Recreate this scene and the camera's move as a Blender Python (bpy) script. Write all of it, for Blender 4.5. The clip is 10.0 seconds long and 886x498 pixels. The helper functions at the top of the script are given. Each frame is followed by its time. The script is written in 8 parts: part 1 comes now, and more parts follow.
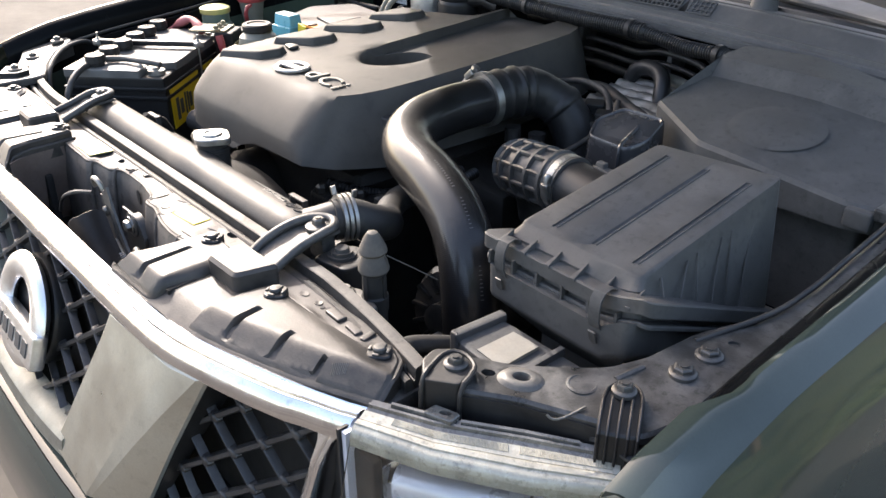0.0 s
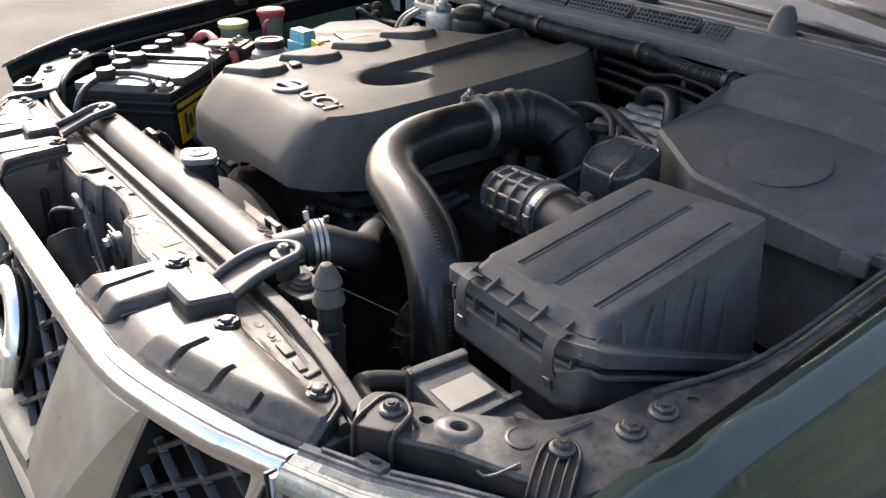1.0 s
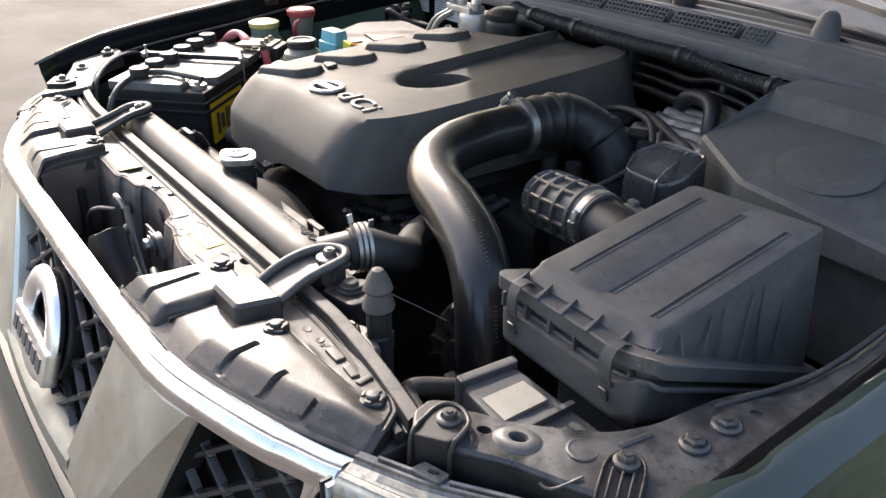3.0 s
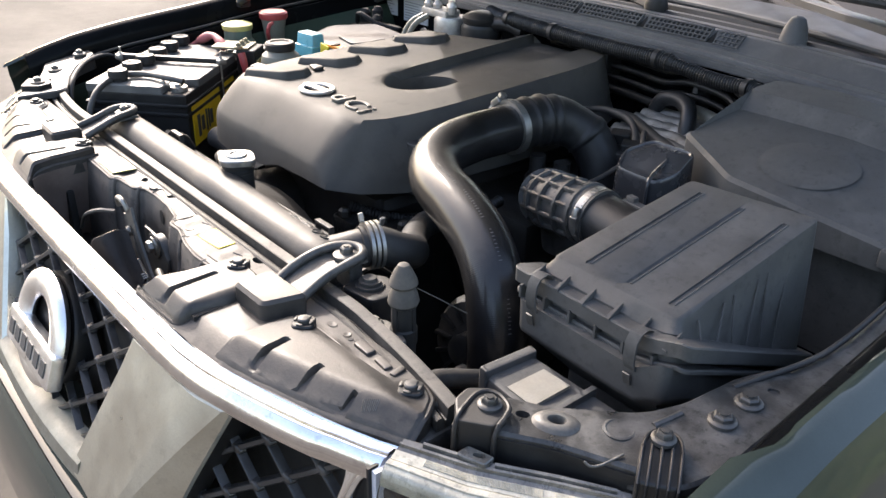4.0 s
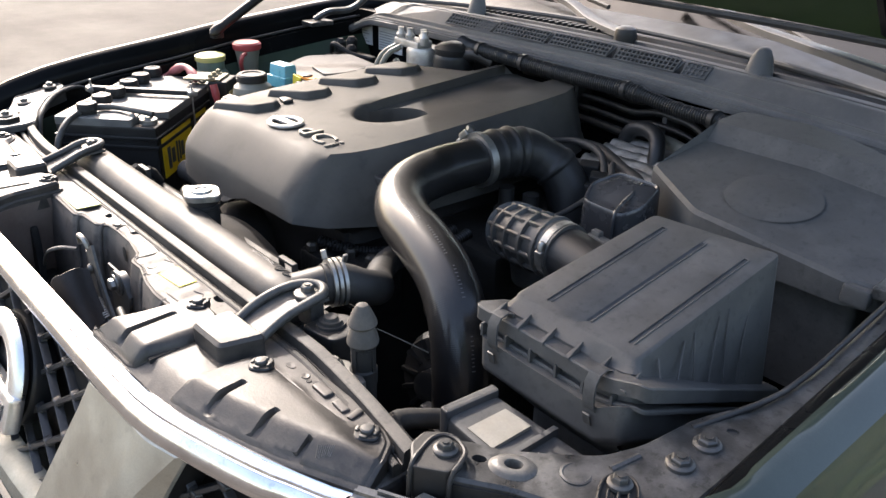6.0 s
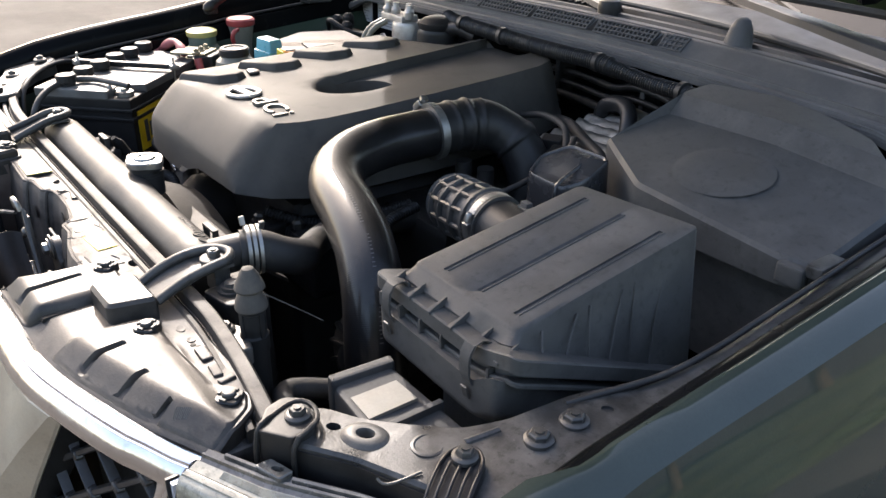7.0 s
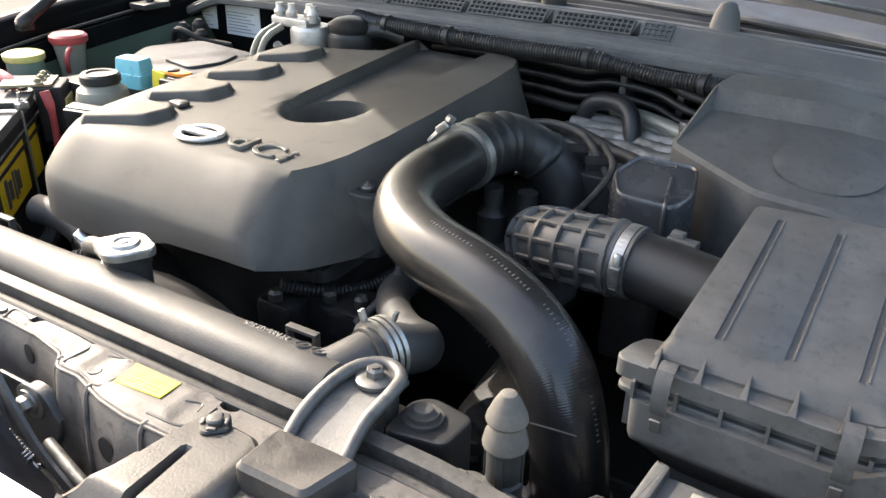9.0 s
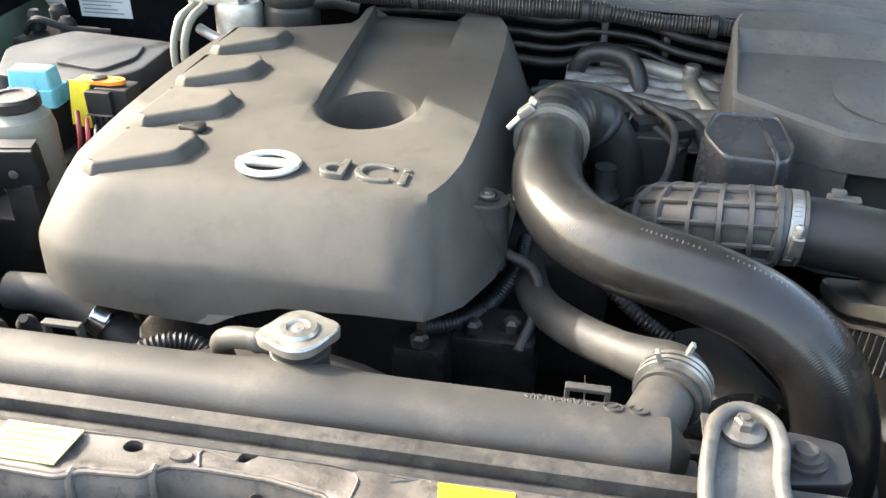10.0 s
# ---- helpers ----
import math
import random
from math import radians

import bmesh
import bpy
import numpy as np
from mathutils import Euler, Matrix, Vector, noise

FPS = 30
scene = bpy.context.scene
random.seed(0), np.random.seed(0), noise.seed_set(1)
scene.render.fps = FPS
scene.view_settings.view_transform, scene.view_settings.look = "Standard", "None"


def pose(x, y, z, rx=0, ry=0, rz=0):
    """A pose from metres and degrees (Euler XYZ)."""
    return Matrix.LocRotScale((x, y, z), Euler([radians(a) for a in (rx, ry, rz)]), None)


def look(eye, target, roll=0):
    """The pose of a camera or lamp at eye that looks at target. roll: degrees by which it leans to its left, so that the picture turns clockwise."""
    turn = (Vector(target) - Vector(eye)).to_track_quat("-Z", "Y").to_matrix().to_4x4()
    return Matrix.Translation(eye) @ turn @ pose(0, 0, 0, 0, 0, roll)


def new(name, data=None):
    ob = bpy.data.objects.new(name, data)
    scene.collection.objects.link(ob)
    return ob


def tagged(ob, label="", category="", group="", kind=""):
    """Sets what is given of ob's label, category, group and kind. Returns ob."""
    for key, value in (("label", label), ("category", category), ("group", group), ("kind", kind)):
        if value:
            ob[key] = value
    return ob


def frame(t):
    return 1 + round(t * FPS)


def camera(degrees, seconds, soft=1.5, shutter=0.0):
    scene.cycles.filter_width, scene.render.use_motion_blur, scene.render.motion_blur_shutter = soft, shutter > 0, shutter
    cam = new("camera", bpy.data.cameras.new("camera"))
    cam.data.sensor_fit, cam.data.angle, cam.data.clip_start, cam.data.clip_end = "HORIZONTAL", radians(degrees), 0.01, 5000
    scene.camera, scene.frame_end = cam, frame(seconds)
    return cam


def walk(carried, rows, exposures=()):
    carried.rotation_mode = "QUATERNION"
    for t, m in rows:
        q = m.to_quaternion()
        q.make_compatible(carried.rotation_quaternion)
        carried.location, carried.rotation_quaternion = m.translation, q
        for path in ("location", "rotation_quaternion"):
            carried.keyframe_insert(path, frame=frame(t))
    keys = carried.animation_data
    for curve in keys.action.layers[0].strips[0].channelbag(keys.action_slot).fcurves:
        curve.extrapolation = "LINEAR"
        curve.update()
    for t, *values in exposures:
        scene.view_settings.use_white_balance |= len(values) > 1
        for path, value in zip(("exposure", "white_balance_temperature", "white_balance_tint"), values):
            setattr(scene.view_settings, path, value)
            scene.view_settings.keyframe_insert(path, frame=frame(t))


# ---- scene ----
cam = camera(57.4, 10.0, 1.5)
METRES, EYE, TILT, LEAN, TURN = 1.65, 1.52, -28.0, 0.0, 48.7
X0, Y0 = 1.104, -0.472
ROWS = [
    (0.0, 0.0, 0.0, 0.0, 0.0, -0.0, -0.0),
    (0.5, 0.0258, 0.0135, 0.0121, 1.73, 0.34, -0.79),
    (1.0, 0.0598, 0.0239, 0.0169, 3.71, 0.65, -1.8),
    (1.5, 0.0775, 0.0321, 0.0173, 4.99, 0.51, -2.45),
    (2.0, 0.0782, 0.0376, 0.021, 5.31, 0.47, -2.69),
    (2.5, 0.0601, 0.0369, 0.0239, 5.28, 0.51, -2.76),
    (3.0, 0.0329, 0.0278, 0.0199, 4.41, 0.62, -2.55),
    (4.5, -0.0316, 0.0058, 0.0156, -1.6, 1.53, -1.19),
    (5.0, -0.0319, 0.0102, 0.024, -2.41, 2.2, -0.9),
    (5.5, -0.0332, 0.0098, 0.0264, -2.44, 2.56, -0.69),
    (7.0, 0.1054, 0.0346, 0.0121, 3.54, 1.8, -2.44),
    (7.5, 0.0947, 0.0615, 0.0146, 1.89, 0.94, -2.34),
    (8.0, -0.0085, 0.0906, 0.0364, -4.93, 1.15, 1.41),
    (8.5, -0.0985, 0.1151, 0.0509, -10.91, 1.66, 4.06),
    (9.0, -0.1643, 0.1953, 0.0738, -16.23, 0.4, 6.93),
    (9.5, -0.2417, 0.2932, 0.1253, -25.23, -3.77, 12.42),
    (10.0, -0.3627, 0.3685, 0.1808, -35.7, -8.61, 16.4),
]
walk(cam, [(t, pose(X0, Y0, EYE, TILT, LEAN, TURN) @ pose(METRES * x, METRES * y, METRES * z, 90 + pitch, roll, yaw)) for t, x, y, z, yaw, pitch, roll in ROWS],
     exposures=[(0.0, 1.34, 6950, 14), (1.2, 1.10, 6950, 14), (2.5, 1.12, 6950, 14), (3.2, 1.20, 6950, 14), (4.5, 1.32, 6950, 14), (5.0, 1.35, 6950, 14), (6.0, 1.24, 6950, 14), (7.5, 1.00, 6950, 14), (8.0, 1.20, 6950, 14), (8.5, 1.66, 7000, 13), (9.2, 1.93, 7300, 9), (10.0, 2.42, 7350, 7)])

# ---- light ----
SUN = Vector((-1.40, 0.30, 0.98)).normalized()  # towards the sun
world = bpy.data.worlds.new("sky")
scene.world = world
world.use_nodes = True
wn = world.node_tree
sky = wn.nodes.new("ShaderNodeTexSky")
sky.sky_type = "NISHITA"
sky.sun_disc = False
sky.air_density, sky.dust_density, sky.ozone_density = 1.0, 3.2, 0.4
sky.sun_elevation = math.asin(SUN.z)
sky.sun_rotation = math.atan2(SUN.x, SUN.y)
wn.links.new(sky.outputs["Color"], wn.nodes["Background"].inputs["Color"])
wn.nodes["Background"].inputs["Strength"].default_value = 0.29
sun_data = bpy.data.lights.new("sun", "SUN")
sun_data.energy, sun_data.angle, sun_data.color = 3.1, radians(0.6), (1.0, 0.98, 0.955)
sun = new("sun", sun_data)
sun.matrix_world = look(SUN * 20, (0, 0, 0))


# ---- materials ----
def M(name, base, rough=0.5, metal=0.0, var=0.18, dust=None, amount=0.0, scale=25.0, bump=0.08, grain=400.0, coat=0.0, spec=0.5, streak=(1, 1, 1), grime=0.0, coat_ior=1.5, coat_rough=0.04):
    """Painted, moulded or cast surface: two scales of mottling, a dust film with ragged patches, fine relief."""
    m = bpy.data.materials.new(name)
    m.use_nodes = True
    t = m.node_tree
    n, l = t.nodes, t.links
    b = n["Principled BSDF"]
    tc = n.new("ShaderNodeTexCoord")
    mp = n.new("ShaderNodeMapping")
    mp.inputs["Scale"].default_value = streak
    l.new(tc.outputs["Object"], mp.inputs["Vector"])

    def noise_tex(s, detail, rgh=0.6):
        q = n.new("ShaderNodeTexNoise")
        q.inputs["Scale"].default_value, q.inputs["Detail"].default_value, q.inputs["Roughness"].default_value = s, detail, rgh
        l.new(mp.outputs["Vector"], q.inputs["Vector"])
        return q.outputs["Fac"]

    def span(sock, a, c, lo, hi):
        q = n.new("ShaderNodeMapRange")
        q.inputs["From Min"].default_value, q.inputs["From Max"].default_value = a, c
        q.inputs["To Min"].default_value, q.inputs["To Max"].default_value = lo, hi
        l.new(sock, q.inputs["Value"])
        return q.outputs["Result"]

    def mix(fac, a, c):
        q = n.new("ShaderNodeMix")
        q.data_type = "RGBA"
        l.new(fac, q.inputs["Factor"])
        for sock, v in ((q.inputs["A"], a), (q.inputs["B"], c)):
            if isinstance(v, tuple):
                sock.default_value = (*v, 1)
            else:
                l.new(v, sock)
        return q.outputs["Result"]

    big, fine = noise_tex(scale, 5), noise_tex(grain, 3)
    lo = tuple(c * (1 - var) for c in base)
    hi = tuple(min(1, c * (1 + var)) for c in base)
    col = mix(span(big, 0.3, 0.7, 0, 1), lo, hi)
    col = mix(span(fine, 0.35, 0.75, 0, 0.35), col, tuple(c * (1 - var) * 0.8 for c in base))
    rsock = span(big, 0.3, 0.7, max(0.02, rough - 0.08), min(1, rough + 0.1))
    if dust:
        d = noise_tex(scale * 0.45, 8, 0.72)
        cover = span(d, 0.62 - amount * 0.5, 0.8 - amount * 0.35, 0, min(1, amount * 1.3))
        col = mix(cover, col, dust)
        rs = n.new("ShaderNodeMix")
        l.new(cover, rs.inputs["Factor"])
        l.new(rsock, rs.inputs["A"])
        rs.inputs["B"].default_value = 0.85
        rsock = rs.outputs["Result"]
    if grime:
        spots = span(noise_tex(scale * 3.1, 9, 0.68), 0.55, 0.63, 0, grime)
        col = mix(spots, col, tuple(c * 0.35 for c in base))
        scuffs = span(noise_tex(scale * 7.3, 6, 0.75), 0.645, 0.70, 0, grime * 0.8)
        col = mix(scuffs, col, dust or tuple(min(1, c * 2) for c in base))
    l.new(col, b.inputs["Base Color"])
    l.new(rsock, b.inputs["Roughness"])
    b.inputs["Metallic"].default_value = metal
    b.inputs["Specular IOR Level"].default_value = spec
    b.inputs["Coat Weight"].default_value = coat
    b.inputs["Coat Roughness"].default_value = coat_rough
    b.inputs["Coat IOR"].default_value = coat_ior
    bp = n.new("ShaderNodeBump")
    bp.inputs["Strength"].default_value, bp.inputs["Distance"].default_value = bump, 0.002
    l.new(fine, bp.inputs["Height"])
    l.new(bp.outputs["Normal"], b.inputs["Normal"])
    return m


TAN = (0.21, 0.18, 0.14)
COVER = M("cover_plastic", (0.046, 0.0435, 0.040), 0.6, spec=0.3, grime=0.2, var=0.14, dust=(0.093, 0.086, 0.074), amount=0.46, scale=9, bump=0.12, grain=900)
# darker copy of the cover plastic, the flank's shade put into its colour
COVER_DARK = M("cover_shade_plastic", (0.03, 0.03, 0.03), 0.5, var=0.12, dust=TAN, amount=0.1)
BLACK = M("black_plastic", (0.013, 0.013, 0.0135), 0.46, spec=0.4, var=0.2, dust=(0.09, 0.085, 0.078), amount=0.16, scale=18, bump=0.1)
BOXP = M("airbox_plastic", (0.066, 0.066, 0.065), 0.58, spec=0.28, grime=0.3, var=0.16, dust=(0.135, 0.132, 0.124), amount=0.27, scale=30, bump=0.14, grain=900)
SHIELD = M("shield_plastic", (0.026, 0.0245, 0.0235), 0.40, spec=0.42, grime=0.35, var=0.25, dust=(0.115, 0.099, 0.084), amount=0.38, scale=16, bump=0.12)
RUBBER = M("hose_rubber", (0.008, 0.008, 0.009), 0.5, spec=0.2, coat=0.62, coat_rough=0.16, grime=0.5, var=0.45, dust=(0.042, 0.040, 0.035), amount=0.2, scale=14, bump=0.18, grain=700)
RUBBER_GREY = M("grey_worn_rubber", (0.045, 0.045, 0.044), 0.5, var=0.25, dust=(0.16, 0.15, 0.13), amount=0.28, scale=22, bump=0.15)
RUBBER_DULL = M("dull_rubber", (0.02, 0.02, 0.02), 0.6, var=0.2, dust=(0.16, 0.14, 0.11), amount=0.25, scale=22)
TANK = M("tank_plastic", (0.036, 0.035, 0.034), 0.52, spec=0.32, grime=0.15, var=0.12, dust=(0.15, 0.13, 0.105), amount=0.28, scale=14, bump=0.12)
STEEL_BLACK = M("black_painted_steel", (0.032, 0.032, 0.032), 0.34, grime=0.7, var=0.35, dust=(0.18, 0.178, 0.172), amount=0.33, scale=34, bump=0.12)
STEEL_DUST = M("dusty_panel_steel", (0.05, 0.045, 0.042), 0.5, spec=0.4, grime=0.7, var=0.5, dust=(0.13, 0.116, 0.104), amount=0.42, scale=22, bump=0.15)
ZINC = M("zinc_steel", (0.33, 0.325, 0.31), 0.42, metal=0.9, var=0.2, dust=(0.2, 0.18, 0.15), amount=0.2, scale=60)
BOLT_DARK = M("dusty_dark_bolt", (0.06, 0.059, 0.057), 0.4, metal=0.3, var=0.25, dust=(0.13, 0.12, 0.105), amount=0.3, scale=60, grime=0.3)
BOLT = M("dull_bolt_steel", (0.13, 0.127, 0.12), 0.42, metal=0.6, var=0.25, dust=(0.16, 0.145, 0.12), amount=0.3, scale=60, grime=0.3)
STEM = M("pale_fuel_hose", (0.16, 0.155, 0.12), 0.4, var=0.2, dust=(0.25, 0.23, 0.2), amount=0.3, scale=40)
ALLOY = M("cast_alloy", (0.50, 0.48, 0.45), 0.45, metal=0.7, var=0.25, dust=(0.25, 0.2, 0.15), amount=0.3, scale=40, bump=0.3)
DULL_ALLOY = M("dull_alloy_pipe", (0.24, 0.235, 0.20), 0.42, metal=0.5, var=0.25, dust=(0.2, 0.18, 0.14), amount=0.35, scale=40, bump=0.2)
CHROME = M("chrome", (0.70, 0.70, 0.715), 0.14, grime=0.25, metal=1.0, var=0.06, dust=(0.3, 0.29, 0.28), amount=0.2, scale=30, bump=0.04)
SATIN = M("satin_silver", (0.57, 0.565, 0.50), 0.34, metal=0.9, grime=0.15, var=0.1, dust=(0.3, 0.27, 0.23), amount=0.22, scale=14)
PAINT = M("dark_green_paint", (0.031, 0.042, 0.037), 0.4, spec=0.02, coat_ior=1.5, var=0.12, scale=8, bump=0.0, coat=1.0, dust=(0.09, 0.095, 0.08), amount=0.08)
WING_GREEN = M("dull_green_paint", (0.036, 0.058, 0.038), 0.5, spec=0.3, var=0.25, scale=10, dust=(0.07, 0.08, 0.065), amount=0.15)
BONNET = M("olive_green_paint", (0.026, 0.042, 0.016), 0.4, spec=0.3, var=0.2, scale=8, coat=0.3, dust=(0.06, 0.07, 0.04), amount=0.12)
INNER_BLACK = M("inner_black", (0.0055, 0.006, 0.0065), 0.2, spec=0.05, var=0.2, scale=8, dust=(0.03, 0.03, 0.03), amount=0.03)
DARK = M("grimy_metal", (0.014, 0.013, 0.012), 0.6, var=0.4, dust=(0.06, 0.05, 0.042), amount=0.3, scale=26, bump=0.4)
OILY = M("oily_black_plastic", (0.009, 0.009, 0.009), 0.42, spec=0.25, var=0.4, dust=(0.05, 0.043, 0.036), amount=0.22, scale=40, bump=0.6, grain=160)
PIPE = M("grimy_pipe", (0.022, 0.022, 0.022), 0.4, metal=0.4, var=0.3, dust=(0.15, 0.13, 0.1), amount=0.3, scale=40)
GRILLE = M("grille_plastic", (0.024, 0.024, 0.025), 0.34, var=0.2, dust=(0.13, 0.125, 0.12), amount=0.25, scale=40, grime=0.3)
# the mirrored sky's pale blue is put into this silver's colour
LAMPSILVER = M("lamp_silver_sky_tint", (0.62, 0.65, 0.74), 0.3, metal=0.35, var=0.1, scale=30)
TRAY = M("dark_tray_plastic", (0.019, 0.017, 0.0165), 0.55, spec=0.25, grime=0.3, var=0.2, dust=(0.042, 0.037, 0.034), amount=0.35, scale=20)
# brown lens-flare haze is put into the liner's colour
LINER = M("dusty_liner_flare_tint", (0.12, 0.09, 0.078), 0.5, spec=0.3, var=0.2, dust=(0.22, 0.175, 0.15), amount=0.4, scale=14)
CONCRETE = M("concrete", (0.075, 0.068, 0.06), 0.9, spec=0.2, var=0.3, dust=(0.125, 0.114, 0.1), amount=0.42, scale=1.6, bump=0.5, grain=45)
LAWN = M("lawn_grass", (0.07, 0.092, 0.036), 0.85, var=0.5, scale=1.6, dust=(0.17, 0.165, 0.09), amount=0.45, bump=0.8, grain=70)
STEEL_GREY = M("dusty_grey_steel", (0.05, 0.049, 0.047), 0.46, grime=0.4, var=0.25, dust=(0.2, 0.185, 0.16), amount=0.28, scale=30, bump=0.14)
RAIL = M("rail_paint", (0.03, 0.029, 0.028), 0.55, spec=0.3, grime=0.6, var=0.3, dust=(0.165, 0.147, 0.125), amount=0.3, scale=30, bump=0.15)
EMBLEM = M("satin_emblem", (0.78, 0.775, 0.77), 0.33, metal=1.0, var=0.08, scale=40, dust=(0.3, 0.28, 0.25), amount=0.15)
BATLID = M("battery_lid", (0.10, 0.10, 0.098), 0.36, var=0.15, dust=(0.23, 0.22, 0.2), amount=0.35, scale=18)
LETTER = M("worn_letter_plastic", (0.15, 0.145, 0.13), 0.3, metal=0.4, var=0.2, dust=(0.11, 0.10, 0.088), amount=0.25, scale=60)
YELLOW = M("yellow_print", (0.72, 0.50, 0.02), 0.45, var=0.12, scale=40)
YSTICK = M("yellow_sticker", (0.60, 0.48, 0.012), 0.55, var=0.12, scale=40)
YCAP = M("pale_yellow_cap", (0.45, 0.42, 0.15), 0.45, var=0.15, scale=40, dust=TAN, amount=0.25)
RED = M("red_plastic", (0.36, 0.055, 0.055), 0.4, var=0.12, scale=40)
PINK = M("pink_boot", (0.42, 0.13, 0.13), 0.5, var=0.2, scale=40)
ORANGE = M("orange_plastic", (0.75, 0.25, 0.03), 0.45, var=0.12, scale=40)
GREEN = M("green_bottle", (0.12, 0.17, 0.135), 0.4, var=0.15, scale=30, dust=TAN, amount=0.2)
WHITE = M("milky_plastic", (0.18, 0.177, 0.145), 0.45, var=0.12, scale=30, dust=TAN, amount=0.3)
PAPER = M("paper_label", (0.62, 0.62, 0.62), 0.55, var=0.1, scale=30, dust=TAN, amount=0.2)
STICKER = M("grey_sticker", (0.20, 0.19, 0.165), 0.5, var=0.15, scale=40, dust=TAN, amount=0.3)
PRINT = M("print", (0.06, 0.06, 0.06), 0.6, var=0.05)
PRINT_PALE = M("pale_print", (0.062, 0.062, 0.066), 0.6, var=0.2, scale=300)
BLUE = M("blue_plastic", (0.10, 0.36, 0.44), 0.3, var=0.12, scale=40, dust=(0.4, 0.45, 0.45), amount=0.2)
GLOSSBOX = M("glossy_box_plastic", (0.032, 0.033, 0.036), 0.24, var=0.15, scale=20, dust=(0.1, 0.1, 0.1), amount=0.18)
GREYBOX = M("grey_box_lid", (0.034, 0.036, 0.040), 0.45, spec=0.3, var=0.15, scale=16, dust=(0.17, 0.165, 0.155), amount=0.2)
FOIL = M("heat_shield_foil", (0.32, 0.31, 0.29), 0.45, metal=0.8, var=0.3, scale=50, dust=(0.12, 0.10, 0.08), amount=0.3, bump=0.5, grain=150)
COWL = M("cowl_plastic", (0.075, 0.077, 0.08), 0.6, spec=0.35, var=0.15, scale=14, dust=(0.16, 0.158, 0.15), amount=0.36)
WIPER = M("wiper_paint", (0.06, 0.06, 0.062), 0.5, spec=0.3, var=0.2, scale=30, dust=(0.10, 0.098, 0.095), amount=0.3)
LAMPBODY = M("lamp_rim", (0.33, 0.315, 0.26), 0.16, grime=0.5, var=0.25, scale=45, dust=(0.46, 0.42, 0.33), amount=0.35, coat=0.6)
LAMPREAR = M("lamp_flange", (0.085, 0.083, 0.077), 0.2, grime=0.6, var=0.35, scale=45, dust=(0.26, 0.25, 0.22), amount=0.3, coat=0.6)


def clear(name, color, rough=0.02, ior=1.45):
    m = bpy.data.materials.new(name)
    m.use_nodes = True
    b = m.node_tree.nodes["Principled BSDF"]
    b.inputs["Base Color"].default_value = (*color, 1)
    b.inputs["Roughness"].default_value, b.inputs["IOR"].default_value = rough, ior
    b.inputs["Transmission Weight"].default_value = 1.0
    return m


LEAF = M("leaves", (0.05, 0.085, 0.02), 0.5, var=0.4, scale=3, grain=40)
BARK = M("bark", (0.12, 0.09, 0.06), 0.8, var=0.3, scale=20, bump=0.4, grain=60)
# near-black for real parts and for shade put into holes and gaps
BLACKHOLE = M("black_plastic_and_hole_dark", (0.008, 0.008, 0.008), 0.7, var=0.2)
TIP = M("stop_rubber", (0.062, 0.057, 0.051), 0.7, var=0.15, dust=TAN, amount=0.25, scale=40)
GLASS = clear("windscreen_glass", (0.75, 0.85, 0.8))
LENS = clear("lamp_lens", (0.93, 0.92, 0.88))


# ---- building tools ----
from mathutils.geometry import delaunay_2d_cdt


def part(name, bm, material, parent=None, label="", sharp=38, flat=True):
    """Links a bmesh as one mesh object, under a thing or a part if given."""
    bmesh.ops.recalc_face_normals(bm, faces=bm.faces)
    me = bpy.data.meshes.new(name)
    bm.to_mesh(me)
    bm.free()
    me.shade_smooth()
    me.set_sharp_from_angle(angle=radians(sharp))
    me.materials.append(material)
    ob = new(name, me)
    if flat:
        md = ob.modifiers.new("flat_faces", "WEIGHTED_NORMAL")
        md.keep_sharp, md.weight = True, 80
    if parent is not None:
        ob.parent = parent
        ob.matrix_parent_inverse = Matrix.Translation(parent.location).inverted()
    if label:
        ob["label"] = label
    return ob


def thing(name, base, label, category, group="", kind=""):
    ob = new(name)
    ob.empty_display_size = 0.05
    ob.location = base
    return tagged(ob, label, category, group, kind)


def solo(name, bm, material, label, category, group="", kind="", sharp=38):
    return tagged(part(name, bm, material, None, "", sharp), label, category, group, kind)


def cut(ob, cutters):
    """Takes the cutters' volumes out of ob for good."""
    for bm in cutters:
        bmesh.ops.recalc_face_normals(bm, faces=bm.faces)
        me = bpy.data.meshes.new("cutter")
        bm.to_mesh(me)
        bm.free()
        c = new("cutter", me)
        md = ob.modifiers.new("cut", "BOOLEAN")
        md.operation, md.solver, md.object, md.use_self = "DIFFERENCE", "EXACT", c, True
        dg = bpy.context.evaluated_depsgraph_get()
        out = bpy.data.meshes.new_from_object(ob.evaluated_get(dg))
        ob.modifiers.clear()
        ob.data = out
        bpy.data.objects.remove(c)
        bpy.data.meshes.remove(me)
    ob.data.shade_smooth()
    ob.data.set_sharp_from_angle(angle=radians(32))


def box(bm, c, s, bevel=0.0, m=None, seg=2):
    r = bmesh.ops.create_cube(bm, size=1.0)
    vs = r["verts"]
    for v in vs:
        v.co = Vector((v.co.x * s[0], v.co.y * s[1], v.co.z * s[2]))
    if bevel:
        es = list({e for v in vs for e in v.link_edges})
        out = bmesh.ops.bevel(bm, geom=es, offset=bevel, offset_type="OFFSET", segments=seg, profile=0.5, affect="EDGES", clamp_overlap=True)
        vs = list({v for f in out["faces"] for v in f.verts} | {v for v in vs if v.is_valid})
    tr = Matrix.Translation(c) @ (m or Matrix())
    for v in vs:
        v.co = tr @ v.co
    return vs


